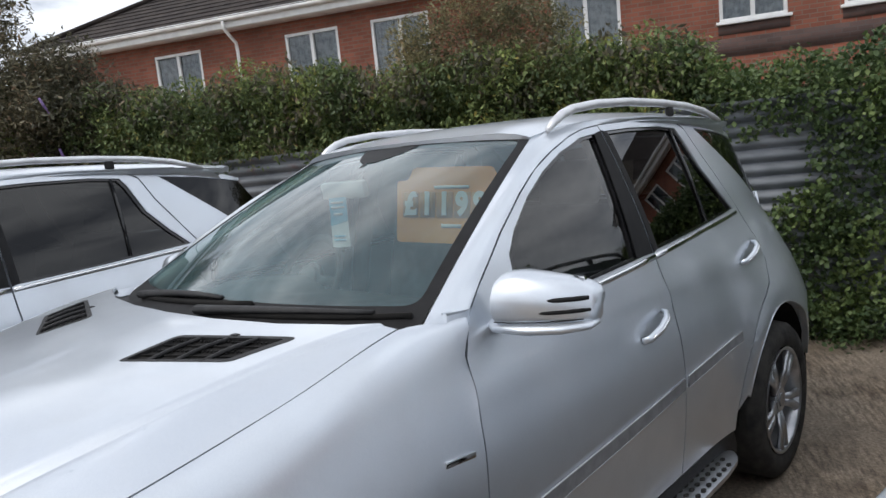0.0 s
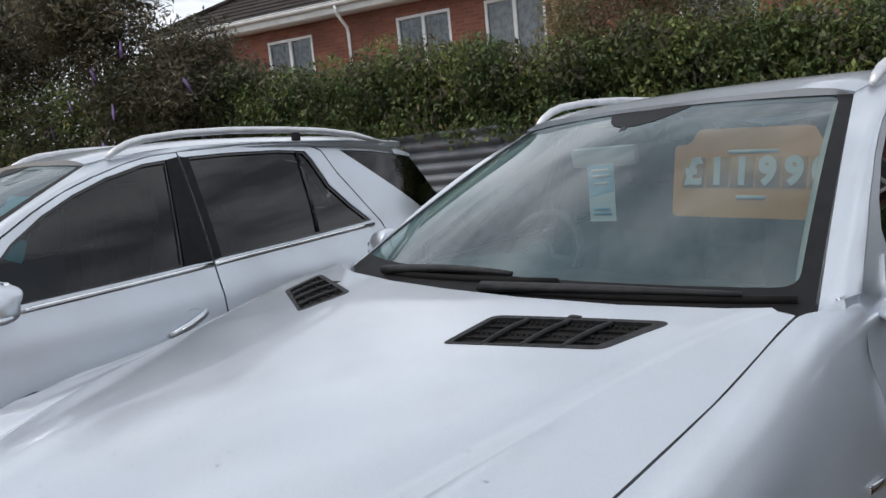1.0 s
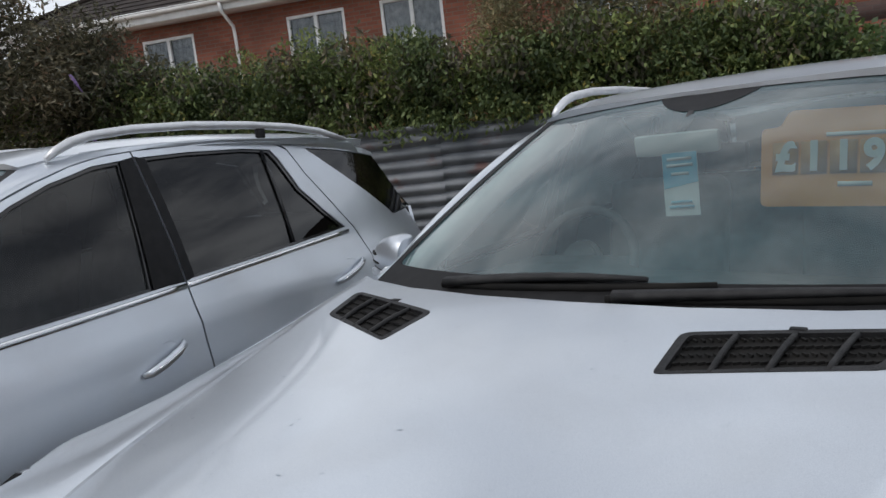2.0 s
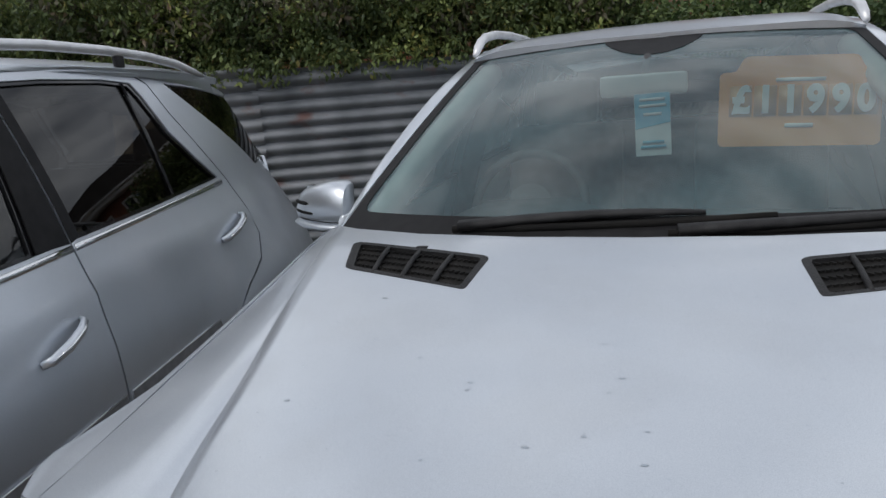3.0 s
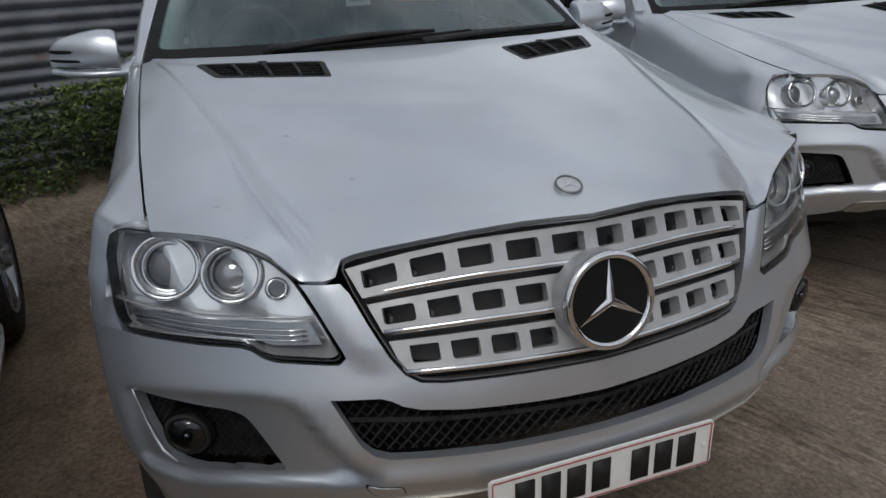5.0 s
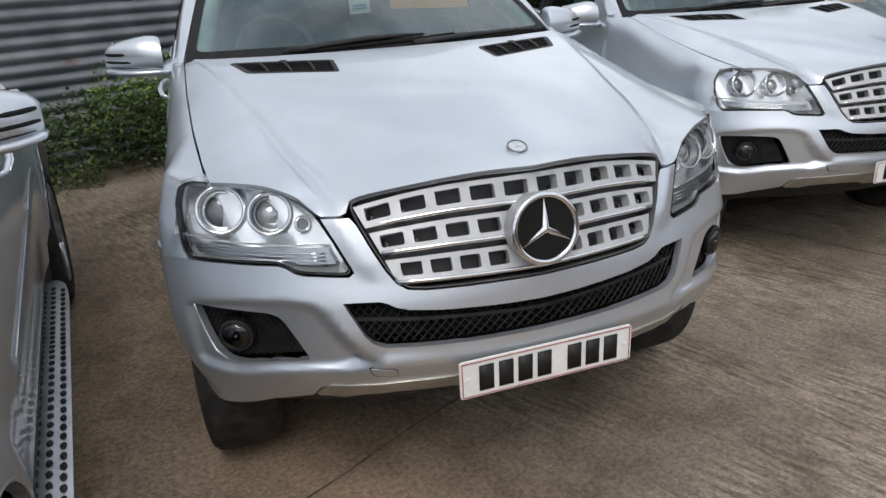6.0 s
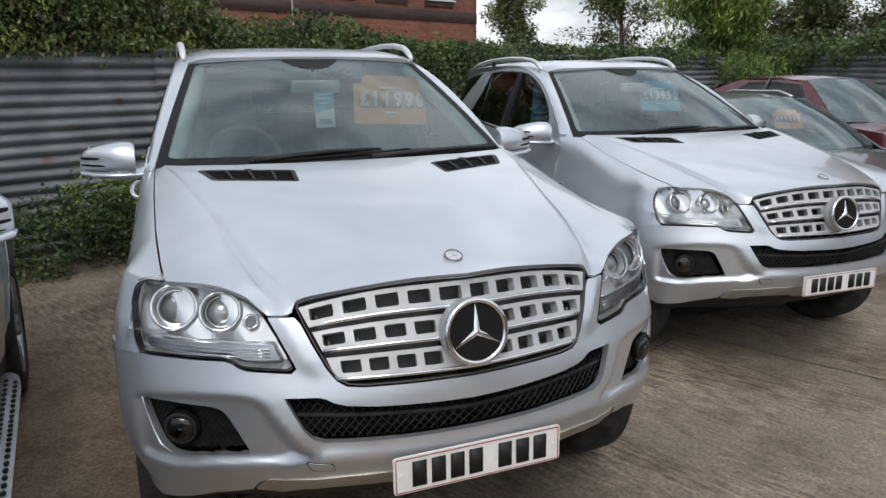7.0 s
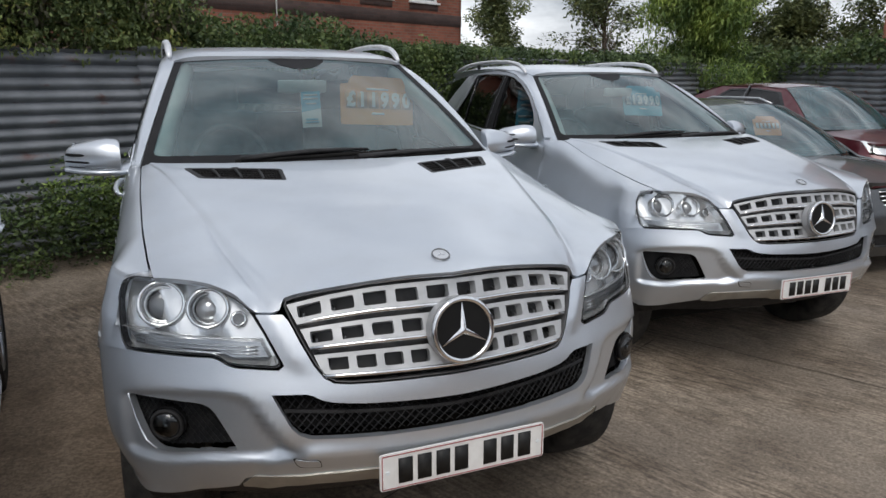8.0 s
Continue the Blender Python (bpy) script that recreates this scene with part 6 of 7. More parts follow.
# ------------------------------------------------------------ brick building behind the fence
def building():
    b = thing("brick_building", "low red-brick residential building with white windows and a brown tiled roof", "building", kind="structure")
    U0, U1, D = -12.3, 14.0, 0.0
    Z0, ZE = .3, 4.95
    wins = []
    for u in (-8.72, -5.42, -3.48, .10):
        wins.append((u, 1.22, 2.55 if u > -6 else 2.9, 4.62))
    for u in (2.86, 4.75, 6.75, 8.95, 10.7, 12.45):
        wins.append((u, 1.06, 3.58, 4.62))
    wall_out = [(U0, Z0), (U1, Z0), (U1, ZE), (U0, ZE)]
    holes = [[(u - w / 2, z0), (u + w / 2, z0), (u + w / 2, z1), (u - w / 2, z1)] for u, w, z0, z1 in wins]
    part("wall", sheet(wall_out, holes, lambda u, z: Vector((u, 0, z)), 3.0, .12, (0, -1, 0)), BRICK, b, "red brick wall", smooth=False)
    part("end_wall", sheet([(0, Z0), (9, Z0), (9, ZE), (4.5, ZE + 2.3), (0, ZE)], [], lambda v, z: Vector((U1, v, z)), 3.0, .1, (1, 0, 0)), BRICK, b, smooth=False)
    part("brick_band", box(U1 - U0 + .01, .012, .30, ((U0 + U1) / 2, -.007, 3.15)), BRICK_DARK, b, "dark brick band")
    part("plinth", box(12.0, .03, .35, (8.0, -.012, 2.1)), BRICK_DARK, b, "dark brick plinth")
    for u, w, z0, z1 in wins:
        win = new("window")
        win.parent = b
        win["label"] = "white plastic window with curtains"
        h = z1 - z0
        fr = [box(w, .06, .06, (u, .04, z0 + .03), .006), box(w, .06, .06, (u, .04, z1 - .03), .006), box(.06, .06, h, (u - w / 2 + .03, .042, (z0 + z1) / 2), .006), box(.06, .06, h, (u + w / 2 - .03, .042, (z0 + z1) / 2), .006), box(.07, .06, h - .06, (u, .038, (z0 + z1) / 2), .006)]
        part("window_frame", join(*fr), WHITE_UPVC, win)
        for s in (-1, 1):
            part("pane", ruled([[Vector((u + s * w / 4 + k * (w / 4 - .03), .055, z)) for k in (-1, 1)] for z in (z0 + .04, z1 - .04)], 0, (0, -1, 0)), HOUSE_GLASS, win).visible_shadow = False
        rows = [[Vector((u - w / 2 + w * i / 40, .10 + .014 * math.sin(i * 1.9), z)) for i in range(41)] for z in (z0, z1)]
        part("curtain", ruled(rows, 0, (0, -1, 0)), CURTAIN, win)
        part("sill", box(w + .12, .12, .05, (u, -.02, z0 - .02), .01), WHITE_UPVC, win)
        if z0 > 3:
            part("sill_course", box(w + .05, .014, .16, (u, -.008, z0 - .13)), BRICK_DARK, win)
    part("room_back", box(U1 - U0 - .4, .05, ZE - Z0, ((U0 + U1) / 2, 1.2, (ZE + Z0) / 2)), CABIN, b)
    part("fascia", box(U1 - U0 + .5, .04, .20, ((U0 + U1) / 2, -.38, ZE + .02), .004), WHITE_UPVC, b, "white fascia board")
    part("soffit", box(U1 - U0 + .5, .40, .03, ((U0 + U1) / 2, -.19, ZE - .07)), WHITE_UPVC, b)
    part("gutter", tube([(U0 - .3, -.46, ZE + .10), (U0 + 10, -.46, ZE + .09), (U1 + .3, -.46, ZE + .10)], .055, 10), WHITE_UPVC, b, "white gutter")
    for u in (-7.15, 7.6):
        part("downpipe", tube([(u, -.46, ZE + .05), (u, -.45, ZE - .10), (u + .02, -.10, ZE - .35), (u + .02, -.08, ZE - .5), (u + .02, -.08, Z0)], .036, 10), WHITE_UPVC, b, "white downpipe")
    # tiled roof, course by course
    slope = radians(30)
    for i in range(20):
        d0 = -.50 + i * .25
        z0 = ZE + .10 + (d0 + .50) * math.tan(slope)
        ua = U0 - .3 + i * .25
        bm = box(U1 + .3 - ua, .33, .028, m=pose((ua + U1 + .3) / 2, d0 + .14, z0 + .085, 30 - 3.5, 0, 0))
        part("tile_course", bm, ROOF_TILE, b, smooth=False)
    part("end_wall", box(.2, 9, ZE - Z0, (U0 + .1, 4.6, (ZE + Z0) / 2)), BRICK, b, smooth=False)
    hip = [[Vector((U0 - .3, -.5, ZE + .12)), Vector((U0 - .3, 9, ZE + .12))], [Vector((U0 + 4.5, 4.2, ZE + 2.85)), Vector((U0 + 4.5, 4.4, ZE + 2.85))]]
    part("hip", ruled(hip, .03, (-1, 0, 1)), ROOF_TILE, b, smooth=False)
    part("hip_ridge", tube([(U0 - .3, -.5, ZE + .17), (U0 + 4.5, 4.3, ZE + 2.92)], .06, 8), ROOF_TILE, b)
    b.matrix_basis = Matrix.Translation((-4.84, 11.76, -.15)) @ pose(0, 0, 0, 0, 0, YAW + 1)
    return b


HOUSE_GLASS = glass("house_glass", (0.82, 0.87, 0.90), 0.02, 1.7)
building()


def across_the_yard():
    """Plain low walls, unseen, added to close the yard behind the camera and darken low reflections."""
    b = thing("workshop_building", "unseen long low brick building added behind the camera to darken reflections", "building", kind="structure")
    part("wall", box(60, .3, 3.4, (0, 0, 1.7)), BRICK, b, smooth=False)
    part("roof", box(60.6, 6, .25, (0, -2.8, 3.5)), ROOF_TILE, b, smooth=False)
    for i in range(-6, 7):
        # Dark panels, also added, keep the mirrored horizon dim.
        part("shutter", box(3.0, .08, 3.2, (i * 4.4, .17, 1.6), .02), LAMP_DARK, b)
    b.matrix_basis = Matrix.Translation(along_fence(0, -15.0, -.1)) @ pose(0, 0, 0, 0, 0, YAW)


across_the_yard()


# ------------------------------------------------------------ trees and shrubs
def tree(name, at, height, spread, material, label, seed, leaf=.16, leaves=9000, trunk=.12, low=.25, droop=.3, slim=.45, clump=.32, lift=1.0):
    """Tapered trunk, forked limbs, a broken crown of leaves."""
    rnd = random.Random(seed)
    rg = np.random.default_rng(seed)
    t = thing(name, label, "tree")
    base = Vector(at)
    pts = [base + Vector((rnd.uniform(-.04, .04) * i, rnd.uniform(-.04, .04) * i, height * .86 * i / 7)) for i in range(8)]
    part("trunk", tube(pts, [trunk * (1 - .82 * i / 7) for i in range(8)], 8), BARK, t)
    ends = []
    for i in range(26):
        f = low + (1 - low) * rnd.random() ** .8
        k = min(6, int(f * 7 * .98))
        root = pts[k].lerp(pts[k + 1], f * 7 * .98 - k if k < 6 else .5)
        a = rnd.uniform(0, 2 * math.pi)
        reach = spread * (1.05 - .75 * abs(f - .45)) * rnd.uniform(.55, 1.05) * (1.15 - f * .75)
        tip = root + Vector((math.cos(a) * reach, math.sin(a) * reach, height * lift * rnd.uniform(.04, .2)))
        mid = root.lerp(tip, .5) + Vector((0, 0, height * .03))
        part("limb", tube([root, mid, tip], [trunk * .34 * (1.1 - f), trunk * .2 * (1.1 - f), trunk * .06], 5), BARK, t)
        ends += [tip, mid.lerp(tip, .55), root.lerp(mid, .75)]
    ends.append(pts[-1] + Vector((0, 0, height * .1)))
    cen = np.array([list(e) for e in ends])
    cen = np.concatenate([cen, cen + rg.normal(0, spread * .14, cen.shape)])
    rad = rg.uniform(.5, 1.0, len(cen)) * clump * spread
    per = leaves / float((rad ** 2).sum())
    cloud = leaf_cloud("crown", clumps(rg, cen, rad, per, .8), leaf, material, "", seed=seed, droop=droop, slim=slim)
    cloud.parent = t
    tagged(cloud, kind="stuff")
    return t


tree("tree", (14.6, 28.8, -.3), 5.9, 2.1, LEAF_TREE, "dark slender tree beyond the yard", 31, .20, 14000, .14, .12)
tree("tree", (10.75, 11.35, -.2), 4.7, 1.65, LEAF_BRIGHT, "bright green willow-leaved tree behind the fence", 32, .15, 34000, .12, .22, .9, .24, .36)
tree("tree", (19.5, 19.2, -.3), 6.8, 2.3, LEAF_TREE, "tall thin-leaved tree with gaps in its crown", 33, .20, 11000, .16, .3, .3, .45, .24)
tree("tree", (17.6, 24.5, -.3), 7.6, 2.2, LEAF_TREE, "tall tree standing behind the willow", 34, .2, 8000, .16, .25)
tree("tree", (22.0, 18.6, -.3), 4.4, 2.2, LEAF_TREE, "rounded olive tree beyond the side fence", 35, .18, 18000, .16, .2)
tree("tree", (28.5, 20.6, -.3), 5.2, 2.2, LEAF_TREE, "distant rounded tree beside a brick building", 36, .2, 8000, .16, .2)
tree("buddleia", (-7.55, 2.93, 0), 4.2, 1.9, LEAF_BUSH, "straggling brown-green buddleia shrub with purple flower spikes", 37, .085, 44000, .07, .1, .4, .3, .26)
tree("buddleia", (-9.75, 1.85, 0), 4.7, 2.1, LEAF_BUSH, "dense brown-green buddleia shrub with thin upper twigs", 38, .085, 44000, .07, .1, .4, .3, .26)
tree("buddleia", (-6.20, 3.40, 0), 3.25, 1.3, LEAF_BUSH, "low straggling buddleia shrub going brown", 39, .08, 24000, .06, .1, .4, .3, .28)


def twigs(at, height, n, seed):
    """Bare upright stems."""
    rnd = random.Random(seed)
    t = thing("bare_shrub", "bare dry stems standing above the hedge", "shrub")
    for i in range(n):
        p = Vector(at) + Vector((rnd.uniform(-.5, .5), rnd.uniform(-.3, .3), 0))
        h = height * rnd.uniform(.6, 1)
        pts = [p, p + Vector((rnd.uniform(-.1, .1), rnd.uniform(-.1, .1), h * .5)), p + Vector((rnd.uniform(-.35, .35), rnd.uniform(-.3, .3), h))]
        part("stem", tube(pts, [.03, .018, .004], 5), BARK, t)
        for k in range(6):
            q = pts[1].lerp(pts[2], rnd.random())
            part("twig", tube([q, q + Vector((rnd.uniform(-.35, .35), rnd.uniform(-.3, .3), rnd.uniform(.15, .5)))], [.010, .003], 4), BARK, t)
    return t


twigs((12.3, 17.0, 0), 4.0, 5, 41)
twigs((-8.0, 2.9, 1.2), 3.2, 7, 42)


def flower_spikes():
    rnd = random.Random(51)
    for i in range(16):
        a = Vector((-7.1 + rnd.uniform(-1.4, 1.4), 2.6 + rnd.uniform(-.7, .5), rnd.uniform(1.7, 2.9)))
        b = a + Vector((rnd.uniform(-.06, .06), rnd.uniform(-.06, .06), rnd.choice((-.16, .16))))
        ob = finish("flower_spike", tube([a, a.lerp(b, .4), b], [.012, .015, .005], 7), FLOWER, "small purple buddleia flower spike", "flower", "buddleia flowers")


flower_spikes()
rgx = np.random.default_rng(61)
su = rgx.uniform(0, 14, 330)
side_way = np.array([math.cos(radians(-107)), math.sin(radians(-107)), 0])
side_base = np.array([13.4, 14.0, -.2]) + np.outer(su, side_way) + np.stack([rgx.uniform(-.1, .6, 330), rgx.uniform(-.05, .2, 330), 2.0 + .34 * rgx.uniform(0, 1, 330) + .12 * np.sin(su * 1.1)], 1)
leaf_cloud("ivy", clumps(rgx, side_base, rgx.uniform(.14, .3, 330), 800), .09, LEAF_IVY, "ivy along the top of the side fence", "hedge", 61, .7, .8)


def far_block():
    b = thing("brick_block", "plain red-brick gable wall of a farther building", "building", kind="structure")
    part("wall", box(9, 12, 9, (4.5, -6, 4.5)), BRICK, b, smooth=False)
    part("roof", box(9.8, 13, .4, (4.5, -6, 9.1)), ROOF_TILE, b, smooth=False)
    part("downpipe", tube([(-.08, -.6, .2), (-.08, -.6, 8.8)], .06, 8), BLACK_PLASTIC, b)
    b.matrix_basis = Matrix.Translation((21.6, 14.7, -.3)) @ pose(0, 0, 0, 0, 0, 24)


far_block()


# ------------------------------------------------------------ the two smaller cars farther along the row
def small_car(name, label, paint, W, L, H, hood_h, cowl_y, head_y, back_y, rail=False):
    """A family car: panels over one plan and one side curve."""
    car = thing(name, label, "car")
    hw = W / 2
    flank = table([(.2, hw - .07), (.4, hw - .01), (.6, hw), (.75, hw - .015), (hood_h + .02, hw - .07), (H - .25, hw - .22), (H - .06, hw - .34), (H, hw - .42)])
    noseplan = lambda x: .50 * (1 - math.sqrt(max(0, 1 - min(1, abs(x) / (hw + .004)) ** 2.3)))
    lean = table([(.2, .06), (.35, .0), (.55, .0), (.7, .07), (.85, .17), (1.1, .3)])
    fy = lambda x, z: noseplan(x) + lean(z)
    hubs = (.88, L - .95)

    def sx(y, z):
        x = flank(z)
        v = max(0, 1 - max(0, y - lean(z)) / .50)
        x = min(x, hw * max(0, 1 - v * v) ** (1 / 2.3) + .004)
        if y > L - .6:
            x -= .3 * ((y - L + .6) / .6) ** 2.2
        for hy in hubs:
            x += .012 * math.exp(-((math.hypot(y - hy, z - .32) - .37) / .05) ** 2)
        return x
    hz = lambda x, y: hood_h - .13 * max(0, 1 - y / cowl_y) ** 1.6 - .07 * (abs(x) / hw) ** 2.6 - .02 * math.exp(-((abs(x) - .5) / .05) ** 2) * .3
    hood = full([(0, .12), (.3, .15), (.55, .26), (hw - .14, .42), (hw - .10, .7), (hw - .09, cowl_y), (.4, cowl_y - .1), (0, cowl_y - .14)])
    part("bonnet", sheet(hood, [], lambda x, y: Vector((x, y, hz(x, y))), .06, .03), paint, car)
    lampz = hood_h - .22
    lamp = [(hw - .30, lampz - .03), (hw - .10, lampz), (hw - .055, lampz + .10), (hw - .10, lampz + .135), (hw - .34, lampz + .06)]
    front = full([(0, .20), (hw - .12, .20), (hw - .002, .26), (hw - .002, .60), (hw - .03, lampz + .02), (hw - .09, lampz - .02), (hw - .32, lampz - .05), (hw - .37, lampz + .07), (.36, hood_h - .17), (0, hood_h - .145)])
    gr = full([(0, lampz + .05), (.30, lampz + .045), (.33, lampz - .03), (.28, lampz - .09), (0, lampz - .10)])
    low = full([(0, .42), (.5, .41), (.45, .30), (0, .29)])
    part("front_bumper", sheet(front, [gr, low], lambda x, z: Vector((x, fy(x, z), z)), .05, .03, (0, -1, 0)), paint, car)
    g = part("grille", sheet(gr, [], lambda x, z: Vector((x, fy(x, z) + .03, z)), .08, .02, (0, -1, 0)), LINER, car, "black grille with bright bars")
    for i in range(4):
        z = lampz - .075 + .035 * i
        part("grille_bar", tube([(x, fy(x, z) + .004, z) for x in [-.31 + .062 * k for k in range(11)]], .007, 6), CHROME, g)
    part("badge", disc(.055, .02, Matrix.Translation((0, fy(0, lampz) - .008, lampz - .02)) @ pose(0, 0, 0, 82, 0, 0), 28, .004), SATIN, g, "round silver badge")
    part("lower_grille", sheet(low, [], lambda x, z: Vector((x, fy(x, z) + .03, z)), .08, .02, (0, -1, 0)), BLACK_PLASTIC, car)
    pl = part("number_plate", box(.52, .01, .111, (0, -.012, .46), .004), PLATE_WHITE, car, "white plate with dark bars")
    for x in (-.19, -.13, -.07, -.01, .08, .14, .20):
        part("plate_bar", box(.042, .003, .076, (x, -.018, .46)), INK_BLACK, pl)
    for sg in (1, -1):
        lm = part("headlight", sheet(mirrored(lamp, sg), [], lambda x, z: Vector((x, fy(x, z) + .05, z)), .05, .03, (0, -1, 0)), LAMP_INNER, car, "clear headlight")
        part("lens", sheet(mirrored(lamp, sg), [], lambda x, z: Vector((x, fy(x, z), z)), .05, .0, (0, -1, 0)), LENS_GLASS, lm)
        part("lamp_ring", torus(.05, .01, Matrix.Translation((sg * (hw - .17), fy(hw - .17, lampz + .05) + .03, lampz + .045)) @ pose(0, 0, 0, 85, 0, 0), 24, 8), LAMP_DARK, lm)
        way = (sg, 0, 0)
        lift = lambda y, z, s=sg: Vector((s * sx(y, z), y, z))
        belt = hood_h + .0
        win = [(cowl_y + .42, belt + .03), (head_y + .10, H - .12), (head_y + .6, H - .075), (back_y - .35, H - .10), (back_y + .25, belt + .09)]
        side = [(.42, lampz), (.52, hood_h - .10), (cowl_y, hood_h - .035), (cowl_y + .12, belt + .03), (head_y - .02, H - .115), (head_y + .55, H - .045), (back_y - .2, H - .06), (back_y + .3, H - .22), (L - .35, belt + .1), (L - .2, belt - .05), (L - .16, .5), (L - .3, .32)]
        side += [(hubs[1] + .36 * math.cos(radians(a)), .32 + .36 * math.sin(radians(a))) for a in range(0, 181, 15)]
        side += [(hubs[1] - .45, .24), (hubs[0] + .45, .24)]
        side += [(hubs[0] + .36 * math.cos(radians(a)), .32 + .36 * math.sin(radians(a))) for a in range(0, 166, 15)]
        side += [(.46, .60)]
        body = part("body_side", sheet(side, [win], lift, .07, .03, way), paint, car)
        part("window_seal", sheet(win, [rounded([(cowl_y + .50, belt + .045), (head_y + .14, H - .135), (head_y + .6, H - .095), (back_y - .38, H - .12), (back_y + .14, belt + .105)], .04, 3)], lambda y, z, s=sg: Vector((s * (sx(y, z) - .004), y, z)), .08, .02, way), GLOSS_BLACK, body)
        part("side_glass", sheet(win, [], lambda y, z, s=sg: Vector((s * (sx(y, z) - .012), y, z)), .1, 0, way), TINT_GLASS, body).visible_shadow = False
        mid = (head_y + back_y) / 2
        part("middle_pillar", tube([(sg * (sx(mid, z) - .003), mid, z) for z in (belt, (belt + H) / 2, H - .06)], .03, 6), GLOSS_BLACK, body)
        part("waist_strip", tube([(sg * (sx(y, belt + .03) + .003), y, belt + .03 + .05 * (y - cowl_y - .42) / 2) for y in [cowl_y + .42 + .25 * k for k in range(9)]], .010, 6), CHROME, body)
        mp = (sg * (hw + .02), cowl_y + .50, belt + .08)
        b = bmesh.new()
        bmesh.ops.create_uvsphere(b, u_segments=20, v_segments=12, radius=1)
        b.transform(Matrix.Translation(mp) @ Matrix.Diagonal((.11, .07, .07, 1)))
        part("door_mirror", b, paint, car)
        part("mirror_arm", tube([(sg * (hw - .10), cowl_y + .50, belt + .03), mp], .025, 6), BLACK_PLASTIC, car)
        for hy in hubs:
            wh = part("wheel", disc(.315, .2, Matrix.Translation((sg * (hw - .12), hy, .315)) @ pose(0, 0, 0, 0, 90, 0), 36, .03), RUBBER, car)
            part("rim", disc(.22, .02, Matrix.Translation((sg * (hw - .012), hy, .315)) @ pose(0, 0, 0, 0, 90, 0), 30, .006), ALLOY, wh)
    # screen, roof, rear
    def scr(s, t, back=0.0):
        a = Vector(((hw - .10) * s, cowl_y - .08 + .16 * s * s, hood_h - .01))
        b = Vector(((hw - .34) * s, head_y + .06 * s * s, H - .035 - .03 * s * s))
        return a.lerp(b, t) + Vector((0, -.012, .025)) * math.sin(math.pi * t) + Vector((0, back * .4, -back * .9))
    part("windscreen", sheet([(-1, 0), (1, 0), (1, 1), (-1, 1)], [], scr, .15, 0, (0, -1, 1), .12), SMALL_GLASS, car, "windscreen").visible_shadow = False
    part("screen_rim", sheet([(-1.02, -.03), (1.02, -.03), (1.03, 1.03), (-1.03, 1.03)], [rounded([(-.95, .08), (.95, .08), (.94, .94), (-.94, .94)], .05, 3)], lambda s, t: scr(s, t, .008), .12, .01, (0, -1, 1), .1), GLOSS_BLACK, car)
    rz = table([(head_y - .05, H - .04), (head_y + .5, H), (back_y - .2, H - .02), (back_y + .4, H - .16), (L - .3, hood_h + .1)])
    part("roof", sheet(full([(0, head_y - .02), (hw - .34, head_y + .05), (hw - .33, back_y), (hw - .36, back_y + .3), (0, back_y + .35)]), [], lambda x, y: Vector((x, y, rz(y) - .05 * (abs(x) / (hw - .33)) ** 2.2)), .1, .03), paint, car)
    for sg in (1, -1):
        inner = [scr(sg * 1.02, t / 8, -.003) for t in range(9)] + [Vector((sg * (hw - .335), y, rz(y) - .05)) for y in (head_y + .4, (head_y + back_y) / 2, back_y)]
        outer = [Vector((sg * (sx(y, z) + .002), y, z)) for y, z in [(cowl_y + .12 + (head_y - .14 - cowl_y) * t / 8, hood_h + .03 + (H - .145 - hood_h) * t / 8) for t in range(9)] + [(head_y + .55, H - .045), ((head_y + back_y) / 2, H - .05), (back_y - .2, H - .06)]]
        part("pillar", ruled([[a.lerp(b, k / 3) for a, b in zip(inner, outer)] for k in range(4)], .01, (sg, -.3, .6)), paint, car)
        if rail:
            part("roof_rail", tube([(sg * (hw - .36), y, rz(y) - .03 + h) for y, h in ((head_y + .2, 0), (head_y + .4, .04), (back_y - .3, .04), (back_y, 0))], .014, 8), SATIN, car)
    part("rear_end", box(W - .3, .06, hood_h - .3, (0, L - .25, (hood_h + .3) / 2), .02), paint, car)
    part("rear_glass", ruled([[Vector((s * (hw - .36), back_y + .35, H - .15)) for s in (-1, 1)], [Vector((s * (hw - .25), L - .28, hood_h)) for s in (-1, 1)]], 0, (0, 1, 1)), TINT_GLASS, car)
    part("dashboard", box(W - .3, .5, .2, (0, cowl_y + .35, hood_h - .12), .04), CABIN, car)
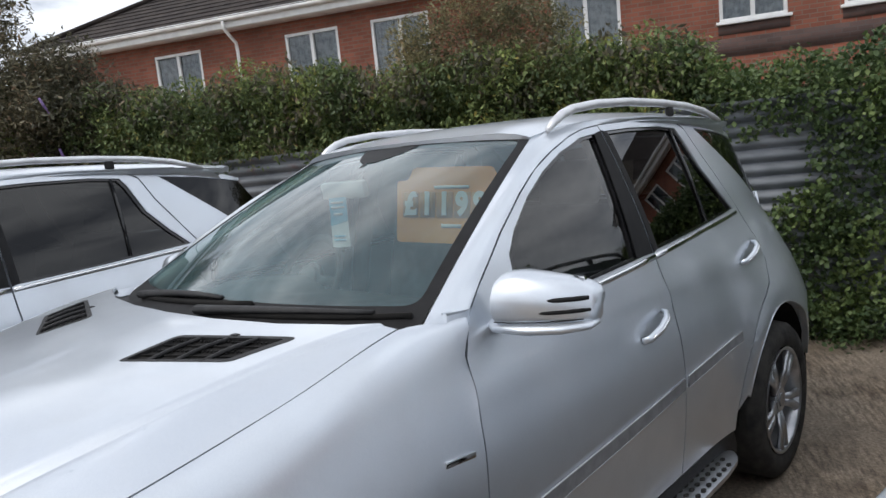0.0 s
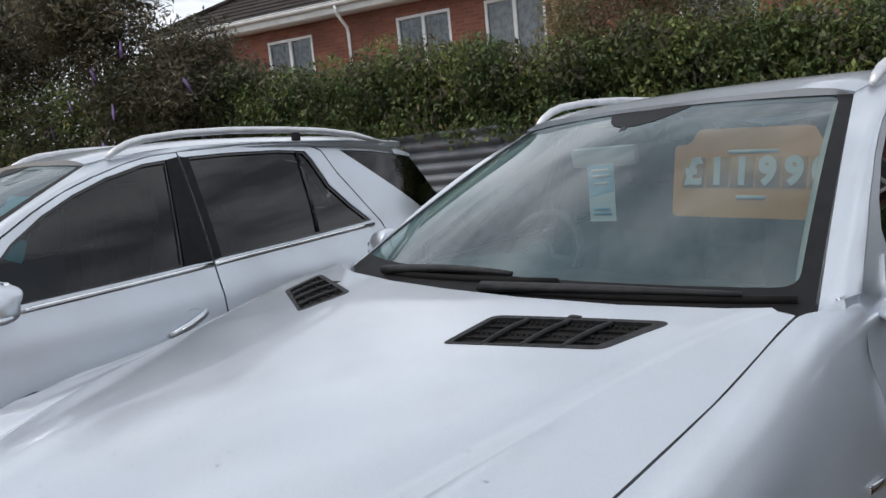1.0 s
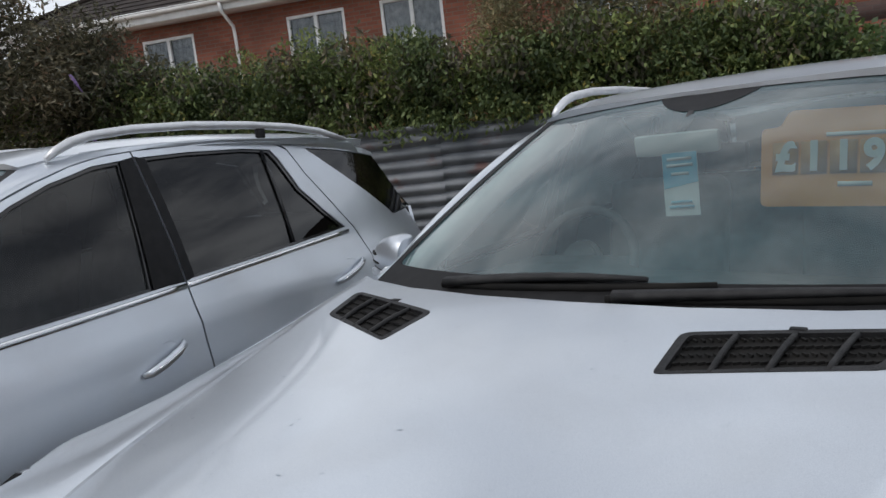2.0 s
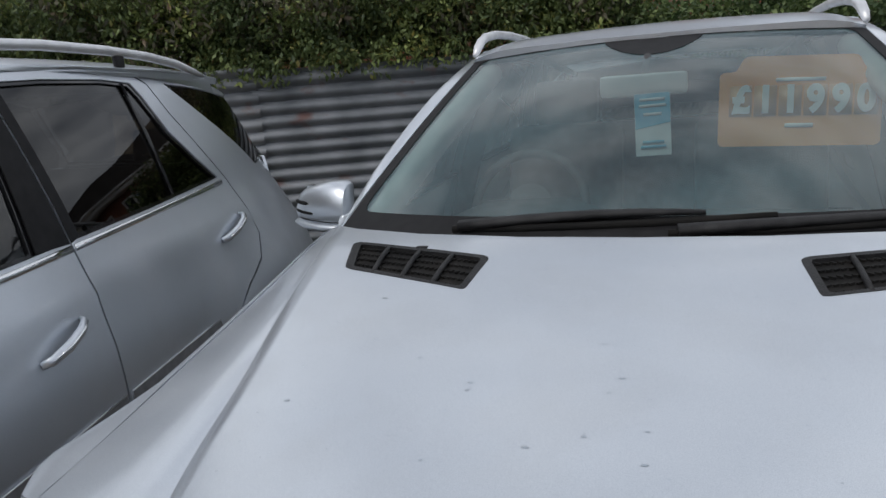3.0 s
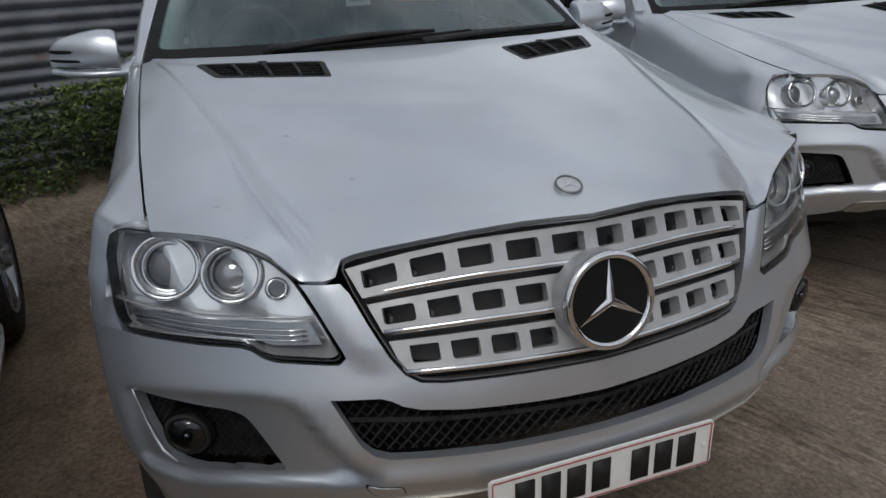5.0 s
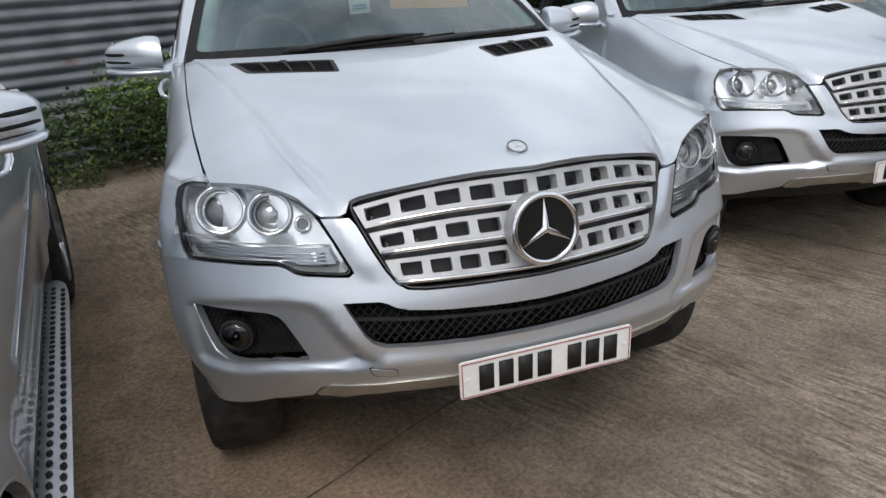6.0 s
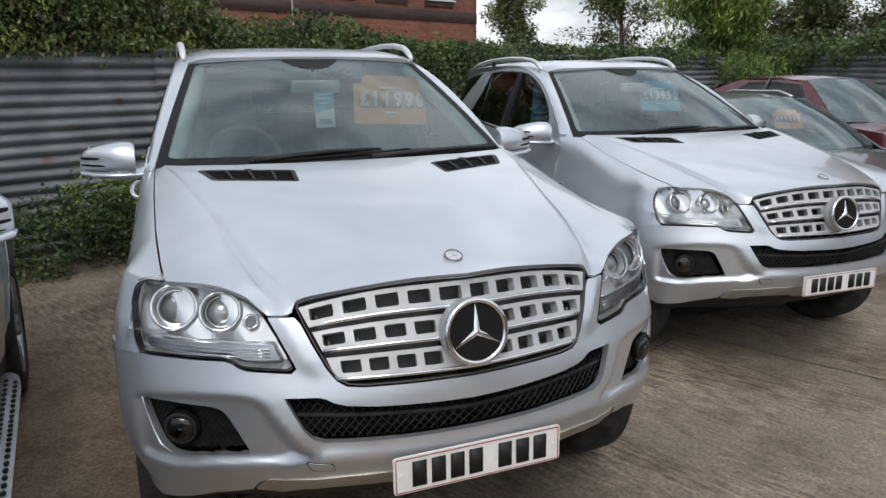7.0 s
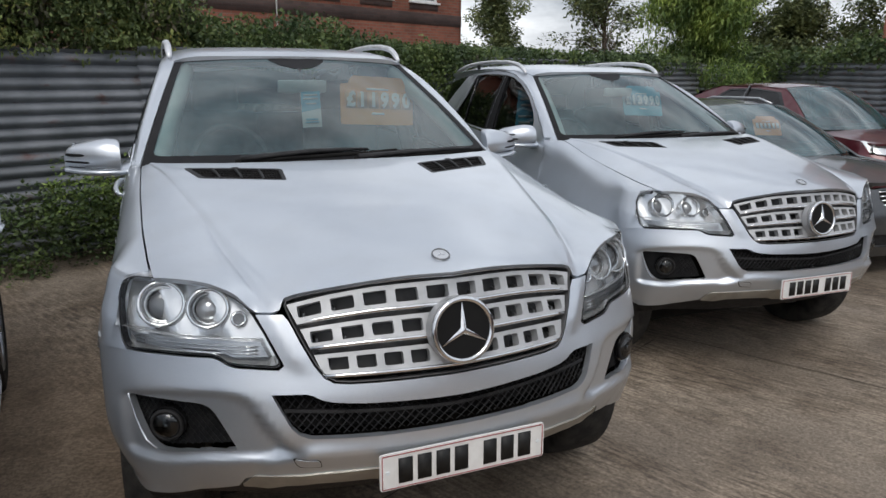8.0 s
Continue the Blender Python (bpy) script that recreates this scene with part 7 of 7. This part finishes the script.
    for x in (-.36, .36):
        st = part("front_seat", box(.46, .15, .62, m=pose(x, head_y + .75, hood_h + .0, -14, 0, 0), bevel=.06), SEAT, car)
        part("head_rest", box(.25, .09, .17, m=pose(x, head_y + .86, hood_h + .36, -10, 0, 0), bevel=.035), SEAT, st)
    part("underbody", box(W - .4, L - .8, .4, (0, L / 2, .42)), LINER, car)
    return car


grey_car = small_car("hatchback", "dark grey family car with a bright-barred grille", GREY_PAINT, 1.83, 4.6, 1.47, .96, 1.28, 2.05, 3.5, True)
grey_car.matrix_basis = Matrix.Translation((5.40, 2.30, -.105)) @ pose(0, 0, 0, 0, 0, -1)
red_car = small_car("hatchback", "dark red compact off-roader standing beside the side fence", RED_PAINT, 1.82, 4.4, 1.63, 1.06, 1.22, 1.95, 3.4)
red_car.matrix_basis = Matrix.Translation((8.12, 3.75, -.105)) @ pose(0, 0, 0, 0, 0, -1)
price_card("£13990", TEAL_CARD, TEAL_DARK, neighbour.matrix_basis @ pose(.25, 2.06, 1.49, -22, 2, 0) @ Matrix.Diagonal((.86, 1, .95, 1)), "turquoise price card reading £13990")
price_card("||||||", TEAL_CARD, TEAL_DARK, other.matrix_basis @ pose(.43, 2.075, 1.455, -22, 2, 0), "turquoise price card hanging in the car")
price_card("||||||", ORANGE_CARD, ORANGE_DARK, grey_car.matrix_basis @ pose(.12, 1.86, 1.19, -25, 2, 0) @ Matrix.Diagonal((.9, 1, .85, 1)), "orange price card behind the windscreen of the grey car")


def window_leaflet(m):
    """A curled turquoise and white leaflet hung inside a side window."""
    t = thing("window_leaflet", "curled turquoise leaflet hanging inside the door window", "leaflet")
    rows = [[Vector((.006 * math.sin(3 * v + 9 * u), u, v + .25 * u)) for u in (-.075, -.03, .03, .075)] for v in [-.15 + .03 * i for i in range(11)]]
    part("leaflet_sheet", ruled(rows, .001, (-1, 0, 0)), BLUE_PAPER, t)
    for z, w in ((.10, .10), (.05, .08), (-.04, .11), (-.09, .09)):
        part("word_bar", box(.002, w, .018, (-.008, 0, z)), PAPER, t)
    t.matrix_basis = m
    return t


window_leaflet(neighbour.matrix_basis @ pose(-.69, 2.28, 1.42, 0, 14, 48))
